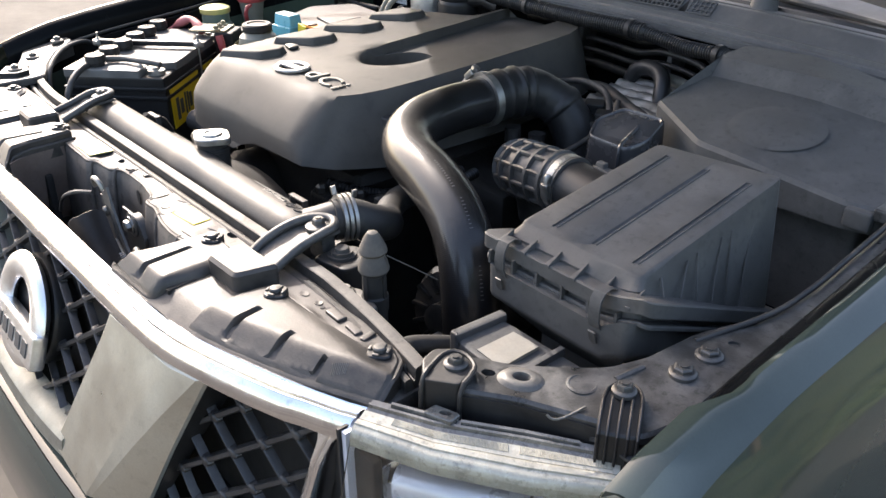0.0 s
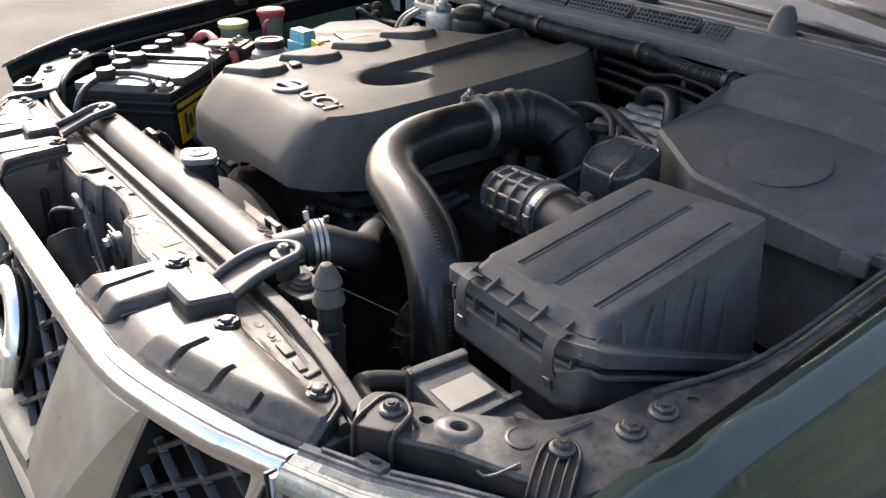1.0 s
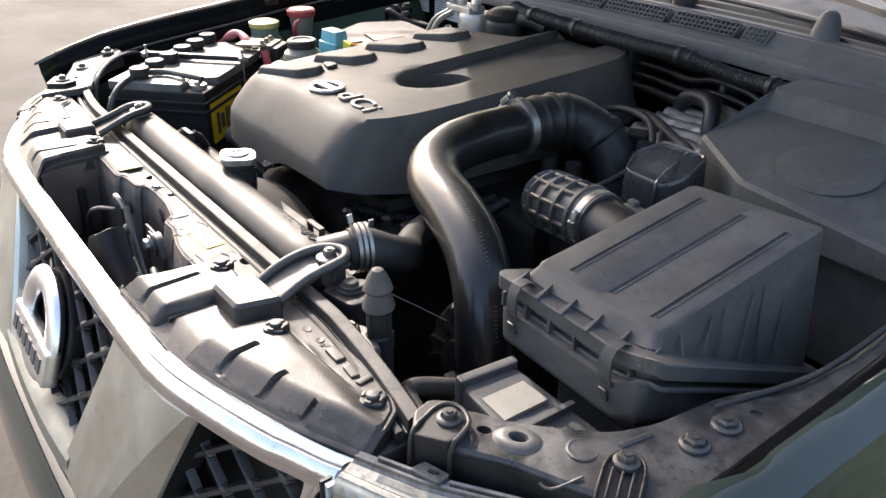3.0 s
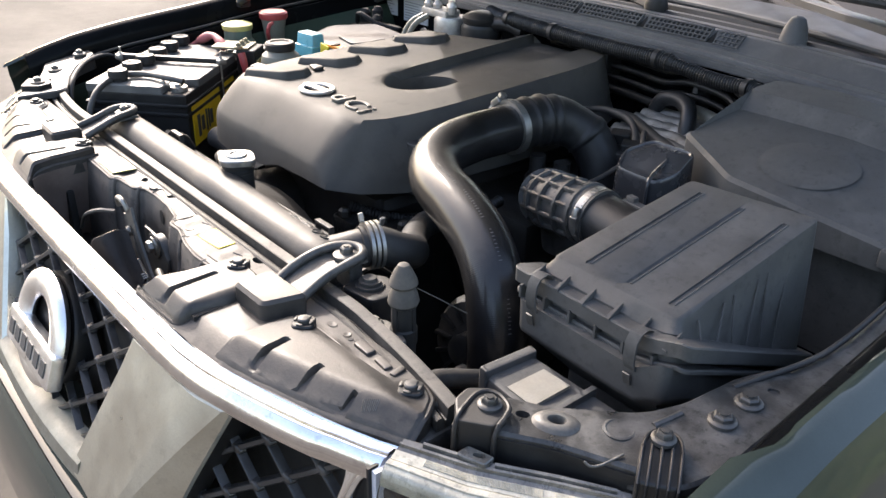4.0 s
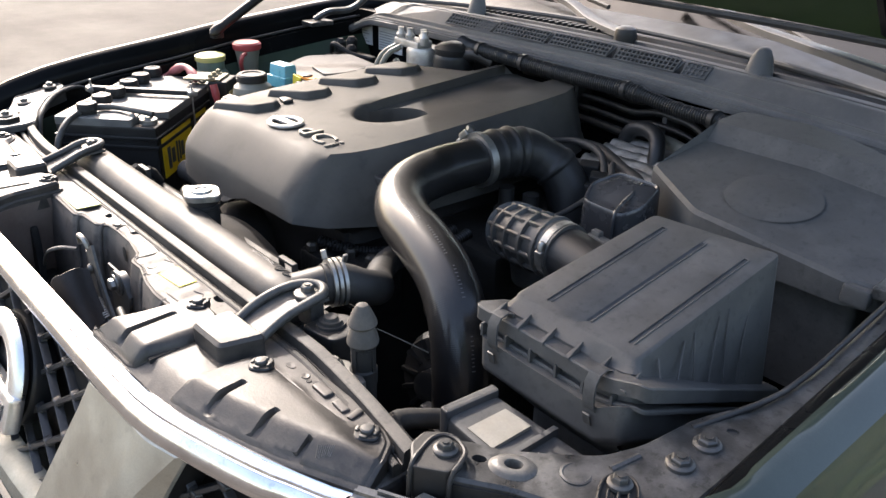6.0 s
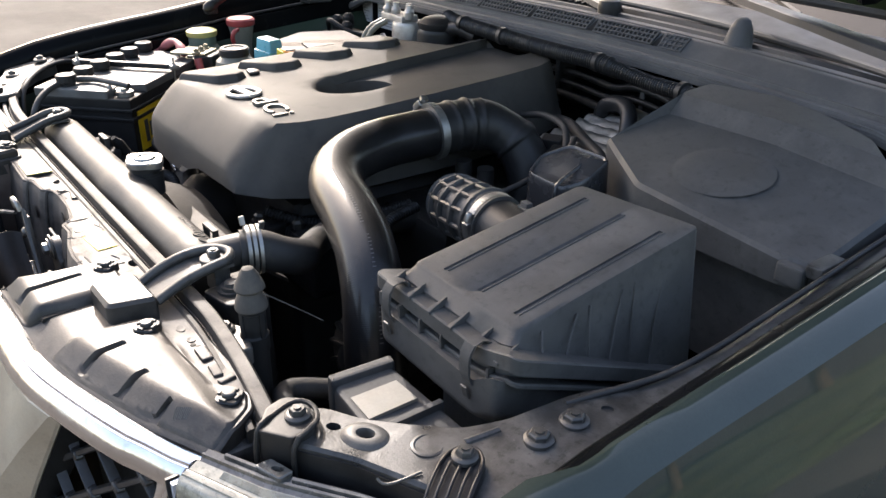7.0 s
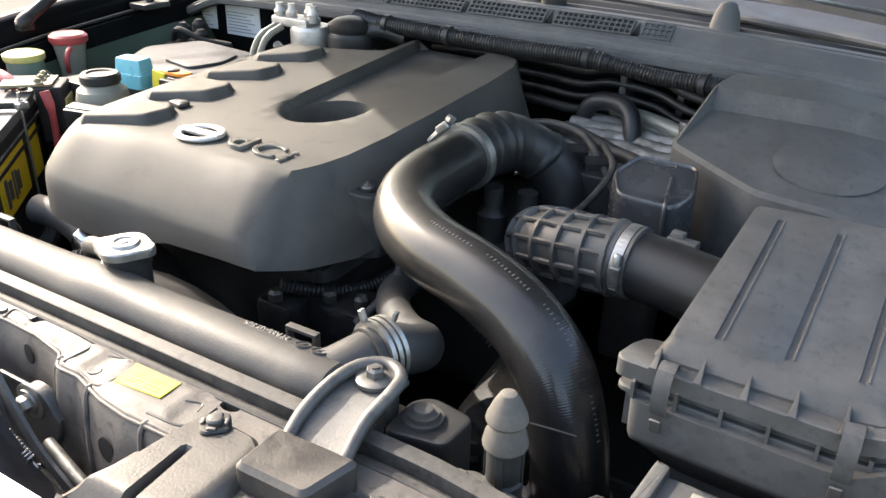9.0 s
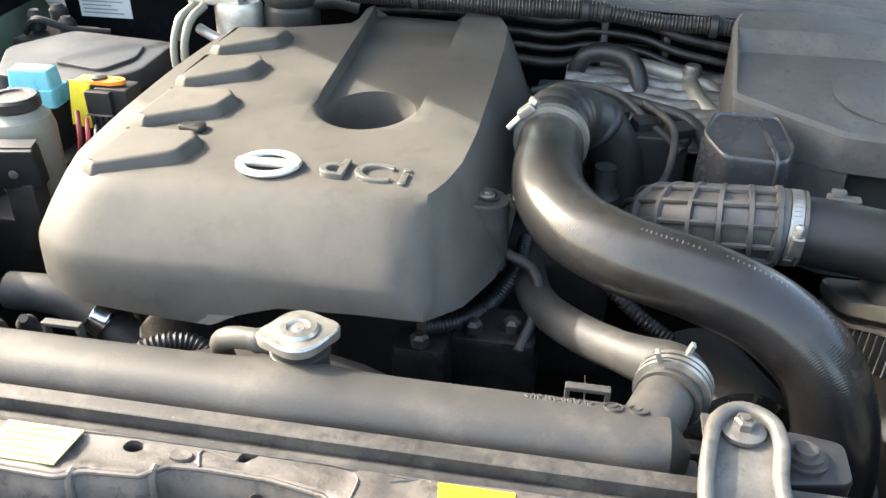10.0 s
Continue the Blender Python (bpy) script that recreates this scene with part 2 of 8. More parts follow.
def rings(bm, rs, cap0=True, cap1=True, closed=True):
    """Skins a row of equally long vertex rings."""
    vv = [[bm.verts.new(p) for p in r] for r in rs]
    k = len(vv[0])
    for a, b in zip(vv, vv[1:]):
        for i in range(k if closed else k - 1):
            j = (i + 1) % k
            bm.faces.new((a[i], a[j], b[j], b[i]))
    if cap0 and closed:
        bm.faces.new(vv[0][::-1])
    if cap1 and closed:
        bm.faces.new(vv[-1])
    return vv


def sheet(bm, rows, thick):
    """A curved panel with thickness: rows of points, doubled downwards or along the given offset."""
    off = Vector(thick) if isinstance(thick, tuple) else Vector((0, 0, -thick))
    loops = []
    for r in rows:
        r = [Vector(p) for p in r]
        loops.append(r + [p + off for p in reversed(r)])
    rings(bm, loops)


def outline(pts, r=0.0, n=4):
    """A plan outline with its corners rounded by r."""
    if not r:
        return [Vector((*p, 0)) for p in pts]
    out, k = [], len(pts)
    for i in range(k):
        p, a, b = Vector(pts[i]), Vector(pts[i - 1]), Vector(pts[(i + 1) % k])
        da, db = (a - p), (b - p)
        q = min(r, da.length * 0.45, db.length * 0.45)
        s, e = p + da.normalized() * q, p + db.normalized() * q
        for j in range(n + 1):
            t = j / n
            v = s * (1 - t) ** 2 + p * 2 * t * (1 - t) + e * t * t
            out.append(Vector((v.x, v.y, 0)))
    return out


def inset_ring(o, d):
    """The outline moved inwards by d (counter-clockwise plan)."""
    k, out = len(o), []
    for i in range(k):
        t = (o[(i + 1) % k] - o[i - 1])
        nrm = Vector((-t.y, t.x, 0)).normalized()
        out.append(o[i] + nrm * d)
    return out


def slab(bm, pts, z0, z1, bevel=0.003, corner=0.0, taper=0.0, m=None, n=4):
    """A plate or block from a plan outline with a rounded upper edge; z0, z1 are numbers or functions of (x, y)."""
    o = outline(pts, corner, n)
    f0 = z0 if callable(z0) else (lambda x, y: z0)
    f1 = z1 if callable(z1) else (lambda x, y: z1)
    rs = [[Vector((p.x, p.y, f0(p.x, p.y))) for p in o]]
    for d, h in ((taper, bevel), (taper + bevel * 0.3, bevel * 0.3), (taper + bevel, 0)):
        rs.append([Vector((p.x, p.y, f1(p.x, p.y) - h)) for p in inset_ring(o, d)])
    if m:
        rs = [[m @ p for p in r] for r in rs]
    rings(bm, rs)


def perforated(bm, pts, holes, z0, z1, corner=0.0, bevel=0.003, grid=0.0, lines=()):
    """A plate with real holes: holes are (x, y, rx, ry, turn); z1 is a number or a function."""
    f1 = z1 if callable(z1) else (lambda x, y: z1)
    o = outline(pts, corner, 4)
    ins = inset_ring(o, bevel)
    loops = [[(p.x, p.y) for p in ins]]
    for hx, hy, rx, ry, tn in holes:
        loops.append([(hx + rx * math.cos(a) * math.cos(tn) - ry * math.sin(a) * math.sin(tn), hy + rx * math.cos(a) * math.sin(tn) + ry * math.sin(a) * math.cos(tn)) for a in (2 * math.pi * i / 20 for i in range(20))])
    vs, es = [], []
    for lp in loops:
        n0, k = len(vs), len(lp)
        vs += [Vector(p) for p in lp]
        es += [(n0 + i, n0 + (i + 1) % k) for i in range(k)]
    for ln in lines:
        n0 = len(vs)
        vs += [Vector(p) for p in ln]
        es += [(n0 + i, n0 + i + 1) for i in range(len(ln) - 1)]
    keep_off = [Vector(p) for ln in lines for p in ln]
    if grid:
        ring = loops[0]
        xs, ys = [p[0] for p in ring], [p[1] for p in ring]
        for i in range(int((max(xs) - min(xs)) / grid)):
            for j in range(int((max(ys) - min(ys)) / grid)):
                x, y = min(xs) + (i + 0.5) * grid, min(ys) + (j + 0.5) * grid
                inside, near = False, 1.0
                for (ax, ay), (bx, by) in zip(ring, ring[1:] + ring[:1]):
                    near = min(near, math.hypot(x - ax, y - ay))
                    if (ay > y) != (by > y) and x < (bx - ax) * (y - ay) / (by - ay) + ax:
                        inside = not inside
                if inside and near > grid * 0.5 and all((x - q.x) ** 2 + (y - q.y) ** 2 > (grid * 0.7) ** 2 for q in keep_off):
                    vs.append(Vector((x, y)))
    cv, _, cf, *_ = delaunay_2d_cdt(vs, es, [list(range(len(loops[0])))], 1, 1e-6)
    top = [bm.verts.new((v.x, v.y, f1(v.x, v.y))) for v in cv]
    low = [bm.verts.new((v.x, v.y, z0)) for v in cv]
    for f in cf:
        c = sum((cv[i] for i in f), Vector((0, 0))) / len(f)
        if any((((c.x - h[0]) * math.cos(h[4]) + (c.y - h[1]) * math.sin(h[4])) / h[2]) ** 2 + ((-(c.x - h[0]) * math.sin(h[4]) + (c.y - h[1]) * math.cos(h[4])) / h[3]) ** 2 < 0.98 for h in holes):
            continue
        bm.faces.new([top[i] for i in f])
        bm.faces.new([low[i] for i in reversed(f)])
    for lp in loops[1:]:
        rings(bm, [[(x, y, f1(x, y)) for x, y in lp], [(x, y, z0) for x, y in lp]], False, False)
    rings(bm, [[(p.x, p.y, f1(p.x, p.y)) for p in ins], [(p.x, p.y, f1(p.x, p.y) - bevel) for p in o], [(p.x, p.y, z0) for p in o], [(p.x, p.y, z0) for p in ins]], False, False)
    bmesh.ops.remove_doubles(bm, verts=bm.verts, dist=1e-5)


def lathe(bm, prof, m=None, seg=24, lobes=0, lobe=0.0, caps=True):
    """Turns (radius, height) pairs round z, then places by m."""
    m = m or Matrix()
    rs = []
    for r, z in prof:
        rs.append([m @ Vector((r * (1 + (lobe * math.cos(lobes * a) if lobes else 0)) * math.cos(a), r * (1 + (lobe * math.cos(lobes * a) if lobes else 0)) * math.sin(a), z))
                   for a in (2 * math.pi * i / seg for i in range(seg))])
    rings(bm, rs, caps, caps)


def spline(pts, step=0.008):
    """Points along a smooth curve through pts."""
    P = [Vector(p) for p in pts]
    P = [P[0] * 2 - P[1]] + P + [P[-1] * 2 - P[-2]]
    out = []
    for i in range(1, len(P) - 2):
        a, b, c, d = P[i - 1:i + 3]
        n = max(2, int((c - b).length / step))
        for j in range(n):
            t = j / n
            out.append(0.5 * (2 * b + (c - a) * t + (2 * a - 5 * b + 4 * c - d) * t * t + (3 * b - a - 3 * c + d) * t ** 3))
    return out + [P[-2]]


def frames(line):
    """Steady side vectors along a line."""
    res, up = [], Vector((0.02, 0.03, 1))
    for i, p in enumerate(line):
        t = (line[min(i + 1, len(line) - 1)] - line[max(i - 1, 0)]).normalized()
        if i == 0 and abs(t.z) > 0.9:
            up = Vector((1, 0.1, 0))
        a = (up - t * up.dot(t)).normalized()
        res.append((p, t, a, t.cross(a)))
        up = a
    return res


def tube(bm, pts, r, seg=16, step=0.008, smooth=True):
    """A hose, pipe or wire along pts; r is a number or a function of the way in metres and the whole length."""
    line = spline(pts, step) if smooth else [Vector(p) for p in pts]
    fr = frames(line)
    way, total = [0.0], 0.0
    for a, b in zip(line, line[1:]):
        total += (b - a).length
        way.append(total)
    rs = []
    for (p, t, a, b), s in zip(fr, way):
        q = r(s, total) if callable(r) else r
        rs.append([p + (a * math.cos(w) + b * math.sin(w)) * q for w in (2 * math.pi * i / seg for i in range(seg))])
    rings(bm, rs)
    return fr


def along(a, b, x=None):
    """A frame at a whose z axis points to b."""
    d = (Vector(b) - Vector(a)).normalized()
    return Matrix.Translation(a) @ d.to_track_quat("Z", "Y").to_matrix().to_4x4()


def hexbolt(bm, c, r=0.008, flange=0.014, h=0.008, m=None):
    tr = Matrix.Translation(c) @ (m or Matrix())
    lathe(bm, [(flange, -0.002), (flange, 0.0015), (flange * 0.85, 0.003), (r * 1.05, 0.0035)], tr, 20)
    lathe(bm, [(r, 0.0), (r, h - 0.0015), (r * 0.82, h)], tr, 6)
    lathe(bm, [(r * 0.45, h - 0.001), (r * 0.45, h + 0.0015)], tr, 10)


def words(txt, size, depth, m, material, parent, name="lettering"):
    """Raised characters as a mesh."""
    cu = bpy.data.curves.new(name, "FONT")
    cu.body, cu.size, cu.extrude, cu.bevel_depth = txt, size, depth, 0.0006
    cu.align_x, cu.align_y, cu.space_character = "CENTER", "CENTER", 1.15
    o = new(name, cu)
    me = bpy.data.meshes.new_from_object(o.evaluated_get(bpy.context.evaluated_depsgraph_get()))
    bpy.data.objects.remove(o)
    me.transform(m)
    me.materials.append(material)
    ob = new(name, me)
    ob.parent = parent
    ob.matrix_parent_inverse = Matrix.Translation(parent.location).inverted()
    return ob


def bars(bm, origin, ux, uy, rows, h=0.0006):
    """Rows of short print bars: rows of (across, up, length, height) in a frame of two unit vectors."""
    o, ux, uy = Vector(origin), Vector(ux).normalized(), Vector(uy).normalized()
    nz = ux.cross(uy)
    m = Matrix((ux, uy, nz)).transposed().to_4x4()
    for x, y, L, H in rows:
        box(bm, o + ux * (x + L / 2) + uy * y + nz * h / 2, (L, H, h), 0, m)


# ---- ground ----
bm = bmesh.new()
bmesh.ops.create_grid(bm, x_segments=8, y_segments=8, size=150)
solo("ground", bm, CONCRETE, "pale dusty concrete yard under the car", "ground", kind="structure")


bm = bmesh.new()
rnd = random.Random(5)
GX, GY = 34, 60
grid = [[bm.verts.new((3.2 + 0.28 * i + (rnd.uniform(-0.12, 0.12) if i else 0.25 * math.sin(j * 1.3) + rnd.uniform(-0.1, 0.1)), -9 + 0.32 * j, 0.004 + (rnd.uniform(0.0, 0.07) if 0 < i < GX - 1 and 0 < j < GY - 1 else 0.0))) for j in range(GY)] for i in range(GX)]
for i in range(GX - 1):
    for j in range(GY - 1):
        bm.faces.new((grid[i][j], grid[i + 1][j], grid[i + 1][j + 1], grid[i][j + 1]))
for q in range(4200):
    x, y = 3.2 + 5.0 * rnd.random() ** 1.4, -4.5 + 9 * rnd.random()
    for b in range(4):
        a, h = rnd.uniform(0, 6.28), rnd.uniform(0.05, 0.14)
        dx, dy = math.cos(a), math.sin(a)
        bx, by = x + rnd.uniform(-0.05, 0.05), y + rnd.uniform(-0.05, 0.05)
        bm.faces.new([bm.verts.new(p) for p in ((bx - dy * 0.006, by + dx * 0.006, 0.0), (bx + dy * 0.006, by - dx * 0.006, 0.0), (bx + dx * 0.05, by + dy * 0.05, h))])
solo("lawn", bm, LAWN, "patchy dry green grass beside the yard", "grass", kind="stuff")


# ---- car body: fenders, bonnet, windscreen, bay walls ----
def lerp(tab, x):
    for (a, u), (b, v) in zip(tab, tab[1:]):
        if x <= b:
            w = 0 if b == a else max(0, (x - a) / (b - a))
            return u + (v - u) * w
    return tab[-1][1]


RISE = [(-0.12, 1.045), (-0.05, 1.075), (0.1, 1.10), (0.3, 1.115), (0.6, 1.14), (0.95, 1.165), (1.4, 1.19)]
RISE_FAR = [(-0.12, 1.06), (0.0, 1.10), (0.08, 1.12), (0.19, 1.137), (0.37, 1.156), (0.52, 1.175), (0.81, 1.20), (1.4, 1.23)]


def step(t):
    t = max(0.0, min(1.0, t))
    return t * t * (3 - 2 * t)


def fender(side, rise, label):
    th = thing("front_fender", (side * 0.9, 0.4, 0.40), label, "car fender", "front fenders")
    bm = bmesh.new()
    rows = []
    for i in range(40):
        y = -0.075 + i * 1.45 / 39
        z = lerp(rise, y)
        nose = max(0, 1 - (y + 0.075) / 0.25) ** 2
        bow = 0.02 * min(1, max(0, y) / 0.6)
        prof = [(0.8555, -0.004), (0.8575, -0.0005), (0.862, 0.0), (0.872, -0.004), (0.883, -0.011), (0.893, -0.020), (0.902, -0.032), (0.911, -0.050),
                (0.921, -0.082), (0.931, -0.13), (0.938, -0.19), (0.944, -0.28), (0.947, -0.40), (0.944, -0.53), (0.93, -0.66)]
        if side > 0:
            q = 0.017 * (1 - step((y - 0.035) / 0.035))  # the lip widens inwards over the headlight corner
            prof[:10] = [(0.8545 - q, -0.0075), (0.8550 - q, -0.003), (0.8585 - 0.6 * q, -0.0008), (0.866 - 0.3 * q, -0.003), (0.876, -0.009), (0.886, -0.0165), (0.8915, -0.028), (0.901, -0.050), (0.914, -0.085), (0.927, -0.13)]
        rows.append([(side * (px + bow * min(1, k / 4)), y + nose * 0.05 * (k / 14), z + pz - nose * 0.02 * (k > 3)) for k, (px, pz) in enumerate(prof)])
    sheet(bm, [r[5:] for r in rows], (-side * 0.003, 0, -0.003))
    part("outer_panel", bm, PAINT, th)
    bm = bmesh.new()
    sheet(bm, [r[:6] for r in rows], (-side * 0.003, 0, -0.003))
    part("top_band", bm, PAINT, th)
    # black flange; on the near side its colour also holds the bonnet's reflection
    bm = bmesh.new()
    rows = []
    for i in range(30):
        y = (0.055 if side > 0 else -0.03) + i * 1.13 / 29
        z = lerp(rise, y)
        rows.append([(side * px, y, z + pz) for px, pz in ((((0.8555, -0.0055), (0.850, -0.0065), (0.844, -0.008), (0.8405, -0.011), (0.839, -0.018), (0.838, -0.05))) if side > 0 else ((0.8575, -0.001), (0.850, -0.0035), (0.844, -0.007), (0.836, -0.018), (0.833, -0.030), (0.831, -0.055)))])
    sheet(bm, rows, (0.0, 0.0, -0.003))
    part("inner_flange", bm, INNER_BLACK, th, "black inner flange")
    bm = bmesh.new()
    y0, y1 = (0.135, 1.0) if side > 0 else (-0.05, 1.0)
    pts = [(side * (lerp([(0.13, 0.778), (0.16, 0.787), (0.20, 0.801), (0.25, 0.812), (0.31, 0.814), (0.6, 0.810)], y) if side > 0 else 0.812), y, lerp(rise, y) - (0.026 if side > 0 else 0.045)) for y in [y0 + (y1 - y0) * i / 24 for i in range(25)]]
    tube(bm, pts, 0.0032, 10, 0.02)
    part("rubber_seal", bm, RUBBER_DULL, th)
    return th


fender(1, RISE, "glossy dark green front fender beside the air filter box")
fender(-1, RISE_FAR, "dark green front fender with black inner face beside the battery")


def inner_wing(side, rise):
    th = thing("inner_wing", (side * 0.79, 0.45, 0.58), "dull dark green inner wing panel with a black ledge", "body panel", "inner wings")
    ledge, panel = [], []
    for i in range(24):
        y = -0.02 + i * 0.98 / 23
        z = lerp(rise, y) - (0.03 if side > 0 else 0.05)
        drop = 0.0 if side > 0 else 0.03
        bulge = 0.10 * math.exp(-((y - 0.75) / 0.2) ** 2)
        inn = lerp([(0.13, 0.778), (0.16, 0.787), (0.20, 0.801), (0.25, 0.812), (0.31, 0.814), (0.6, 0.810)], y) if side > 0 else 0.803
        ledge.append([(side * 0.842, y, z), (side * (inn + 0.010), y, z + 0.001), (side * inn, y, z - 0.002), (side * (inn - 0.006), y, z - 0.01 - drop)])
        panel.append([(side * (inn - 0.006), y, z - 0.01 - drop), (side * (0.785 - bulge * 0.3), y, z - 0.08), (side * (0.77 - bulge), y, z - 0.25), (side * (0.74 - bulge), y, 0.58)])
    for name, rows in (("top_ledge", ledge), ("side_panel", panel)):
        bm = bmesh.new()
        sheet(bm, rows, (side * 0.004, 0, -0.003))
        part(name, bm, (STEEL_BLACK if side > 0 else INNER_BLACK) if name == "top_ledge" else WING_GREEN, th)
    return th


inner_wing(1, RISE)
inner_wing(-1, RISE_FAR)

bm = bmesh.new()
box(bm, (0, 0.93, 0.87), (1.70, 0.03, 0.62), 0.004)
bulkhead = solo("bulkhead", bm, INNER_BLACK, "black engine bay bulkhead below the windscreen cowl", "body panel", kind="structure")
for x in (-0.3, 0.05, 0.3):
    bm = bmesh.new()
    box(bm, (x, 0.912, 0.85), (0.05, 0.02, 0.5), 0.008)
    part("stiffener", bm, INNER_BLACK, bulkhead)

undertray = thing("undertray", (0, 0.42, 0.545), "grimy dark undertray below the engine", "body panel")
for x in (-0.541, 0.0, 0.541):
    bm = bmesh.new()
    box(bm, (x, 0.42, 0.56), (0.538, 1.10, 0.03), 0.005)
    tray_panel = part("tray_panel", bm, DARK, undertray)
    for y in (0.05, 0.30, 0.55, 0.80):
        bm = bmesh.new()
        tube(bm, [(x - 0.22, y, 0.576), (x + 0.22, y, 0.576)], 0.009, 8, 1, False)
        part("stiffening_rib", bm, DARK, tray_panel)

# bonnet, held open over the bay
OPEN = radians(54)
bm = bmesh.new()
rows = []
for i in range(13):
    s = 0.085 + 1.075 * i / 12
    w = 0.80 - 0.05 * (i / 12) ** 3
    crown = 0.03
    y, z = 0.97 - s * math.cos(OPEN), 1.235 + s * math.sin(OPEN)
    rows.append([(w * u, y - crown * (1 - u * u) * math.sin(OPEN) * -1, z + crown * (1 - u * u) * math.cos(OPEN)) for u in [k / 6 - 1 for k in range(13)]])
sheet(bm, rows, (0, 0.014, 0.012))
bonnet = thing("bonnet", (0, 0.97, 1.235), "dark green car bonnet propped wide open", "car bonnet")
part("bonnet_skin", bm, BONNET, bonnet)
for u in (-0.6, 0.0, 0.6):
    bm = bmesh.new()
    a = Vector((u, 0.97 - 0.14 * math.cos(OPEN), 1.235 + 0.14 * math.sin(OPEN) - 0.012))
    b = Vector((u * 0.9, 0.97 - 1.08 * math.cos(OPEN), 1.235 + 1.08 * math.sin(OPEN) - 0.012))
    tube(bm, [a, b], 0.022, 8, 1, False)
    part("stiffener", bm, INNER_BLACK, bonnet)
bm = bmesh.new()
tube(bm, [(0.78 * k / 8, 0.97 - 0.085 * math.cos(OPEN) + 0.02 * (1 - (k / 8) ** 2) + 0.004, 1.235 + 0.085 * math.sin(OPEN) + 0.012 * (1 - (k / 8) ** 2) - 0.004) for k in range(-8, 9)], 0.007, 8, 0.03)
part("edge_seal", bm, RUBBER_DULL, bonnet, "black rubber edge seal")
bm = bmesh.new()
a, b = Vector((-0.80, 0.485, 1.172)), Vector((-0.80, 0.60, 1.235))
d = (b - a).normalized()
tube(bm, [a, a + d * 0.30, a + d * 0.31, a + d * 0.62], lambda s, L: 0.0065 if s > 0.305 else 0.0115, 12, 0.01)
strut = thing("bonnet_strut", a, "black gas strut with a ball end", "gas strut")
part("cylinder", bm, BLACK, strut)
bm = bmesh.new()
lathe(bm, [(0.004, -0.03), (0.012, -0.022), (0.014, -0.01), (0.012, 0.004), (0.005, 0.01)], along(a, b), 14)
box(bm, a + Vector((-0.012, -0.004, -0.016)), (0.02, 0.03, 0.02), 0.003)
part("ball_socket", bm, BLACK, strut, "black ball socket")
bm = bmesh.new()
tube(bm, [(-0.80, 0.76, 1.165), (-0.78, 0.79, 1.185), (-0.75, 0.85, 1.195), (-0.73, 0.90, 1.245), (-0.72, 0.92, 1.31)], 0.009, 8)
box(bm, (-0.795, 0.765, 1.158), (0.05, 0.07, 0.012), 0.003)
part("hinge_arm", bm, STEEL_BLACK, bonnet, "black steel hinge arm")

# cowl below the windscreen
cowl = thing("cowl_panel", (0, 0.85, 1.19), "dusty grey plastic windscreen cowl with air grilles", "cowl panel")
bm = bmesh.new()
rows = []
for i in range(41):
    x = -0.86 + 1.72 * i / 40
    e = (x / 0.86) ** 2
    f = 0.03 * max(0, -x - 0.3) / 0.56 * 1.8
    yb = 0.795 - 0.03 * e * (x > 0) + f
    zz = -0.028 * e - 0.05 * max(0, abs(x) - 0.70) / 0.16
    rows.append([(x, yb + dy, z + zz) for dy, z in ((0.036, 1.178), (0.026, 1.182), (0.025, 1.190), (0.032, 1.1945), (0.036, 1.186), (0.043, 1.186), (0.046, 1.1965), (0.053, 1.1985), (0.055, 1.192), (0.061, 1.192), (0.063, 1.2025), (0.070, 1.204), (0.074, 1.206), (0.099, 1.226), (0.106, 1.228), (0.128, 1.2305), (0.130, 1.222))])
sheet(bm, rows, 0.004)
part("cowl_moulding", bm, COWL, cowl)
bm = bmesh.new()
rows = []
for i in range(41):
    x = -0.86 + 1.72 * i / 40
    e = (x / 0.86) ** 2
    yb = 0.795 - 0.03 * e * (x > 0) + 0.03 * max(0, -x - 0.3) / 0.56 * 1.8
    zz = -0.028 * e - 0.05 * max(0, abs(x) - 0.70) / 0.16
    rows.append([(x, yb + dy, z + zz) for dy, z in ((0.131, 1.223), (0.150, 1.224), (0.154, 1.231), (0.162, 1.231), (0.166, 1.225), (0.19, 1.226), (0.194, 1.234), (0.203, 1.234), (0.207, 1.227), (0.235, 1.228), (0.34, 1.246))])
sheet(bm, rows, 0.004)
part("drain_channel", bm, BLACK, cowl, "black drain channel with ridges")
for k in range(26):
    bm = bmesh.new()
    x = -0.42 + 0.019 * k
    box(bm, (x, 0.795 + 0.180 + 0.03 * max(0, -x - 0.3) / 0.56 * 1.8, 1.2335 - 0.028 * (x / 0.86) ** 2), (0.007, 0.030, 0.006), 0.001)
    part("louvre", bm, BLACK, cowl)
bm = bmesh.new()
tube(bm, [(x, 1.01 - 0.155 * (x / 0.86) ** 2, 1.240 - 0.03 * (x / 0.86) ** 2) for x in [-0.8 + 0.1 * k for k in range(17)]], 0.006, 8, 0.03)
part("glass_trim", bm, WIPER, cowl, "pale edge trim along the glass")
for dy, dz, r in ((0.029, 0.0255, 0.0018), (0.0655, 0.0355, 0.0016), (0.112, 0.0605, 0.002)):
    bm = bmesh.new()
    pts = []
    for i in range(33):
        x = -0.84 + 1.68 * i / 32
        e = (x / 0.86) ** 2
        pts.append((x, 0.795 - 0.03 * e * (x > 0) + 0.03 * max(0, -x - 0.3) / 0.56 * 1.8 + dy, 1.168 + dz - 0.028 * e - 0.05 * max(0, abs(x) - 0.70) / 0.16))
    tube(bm, pts, r, 6, 0.03)
    part("moulded_ridge", bm, COWL, cowl)
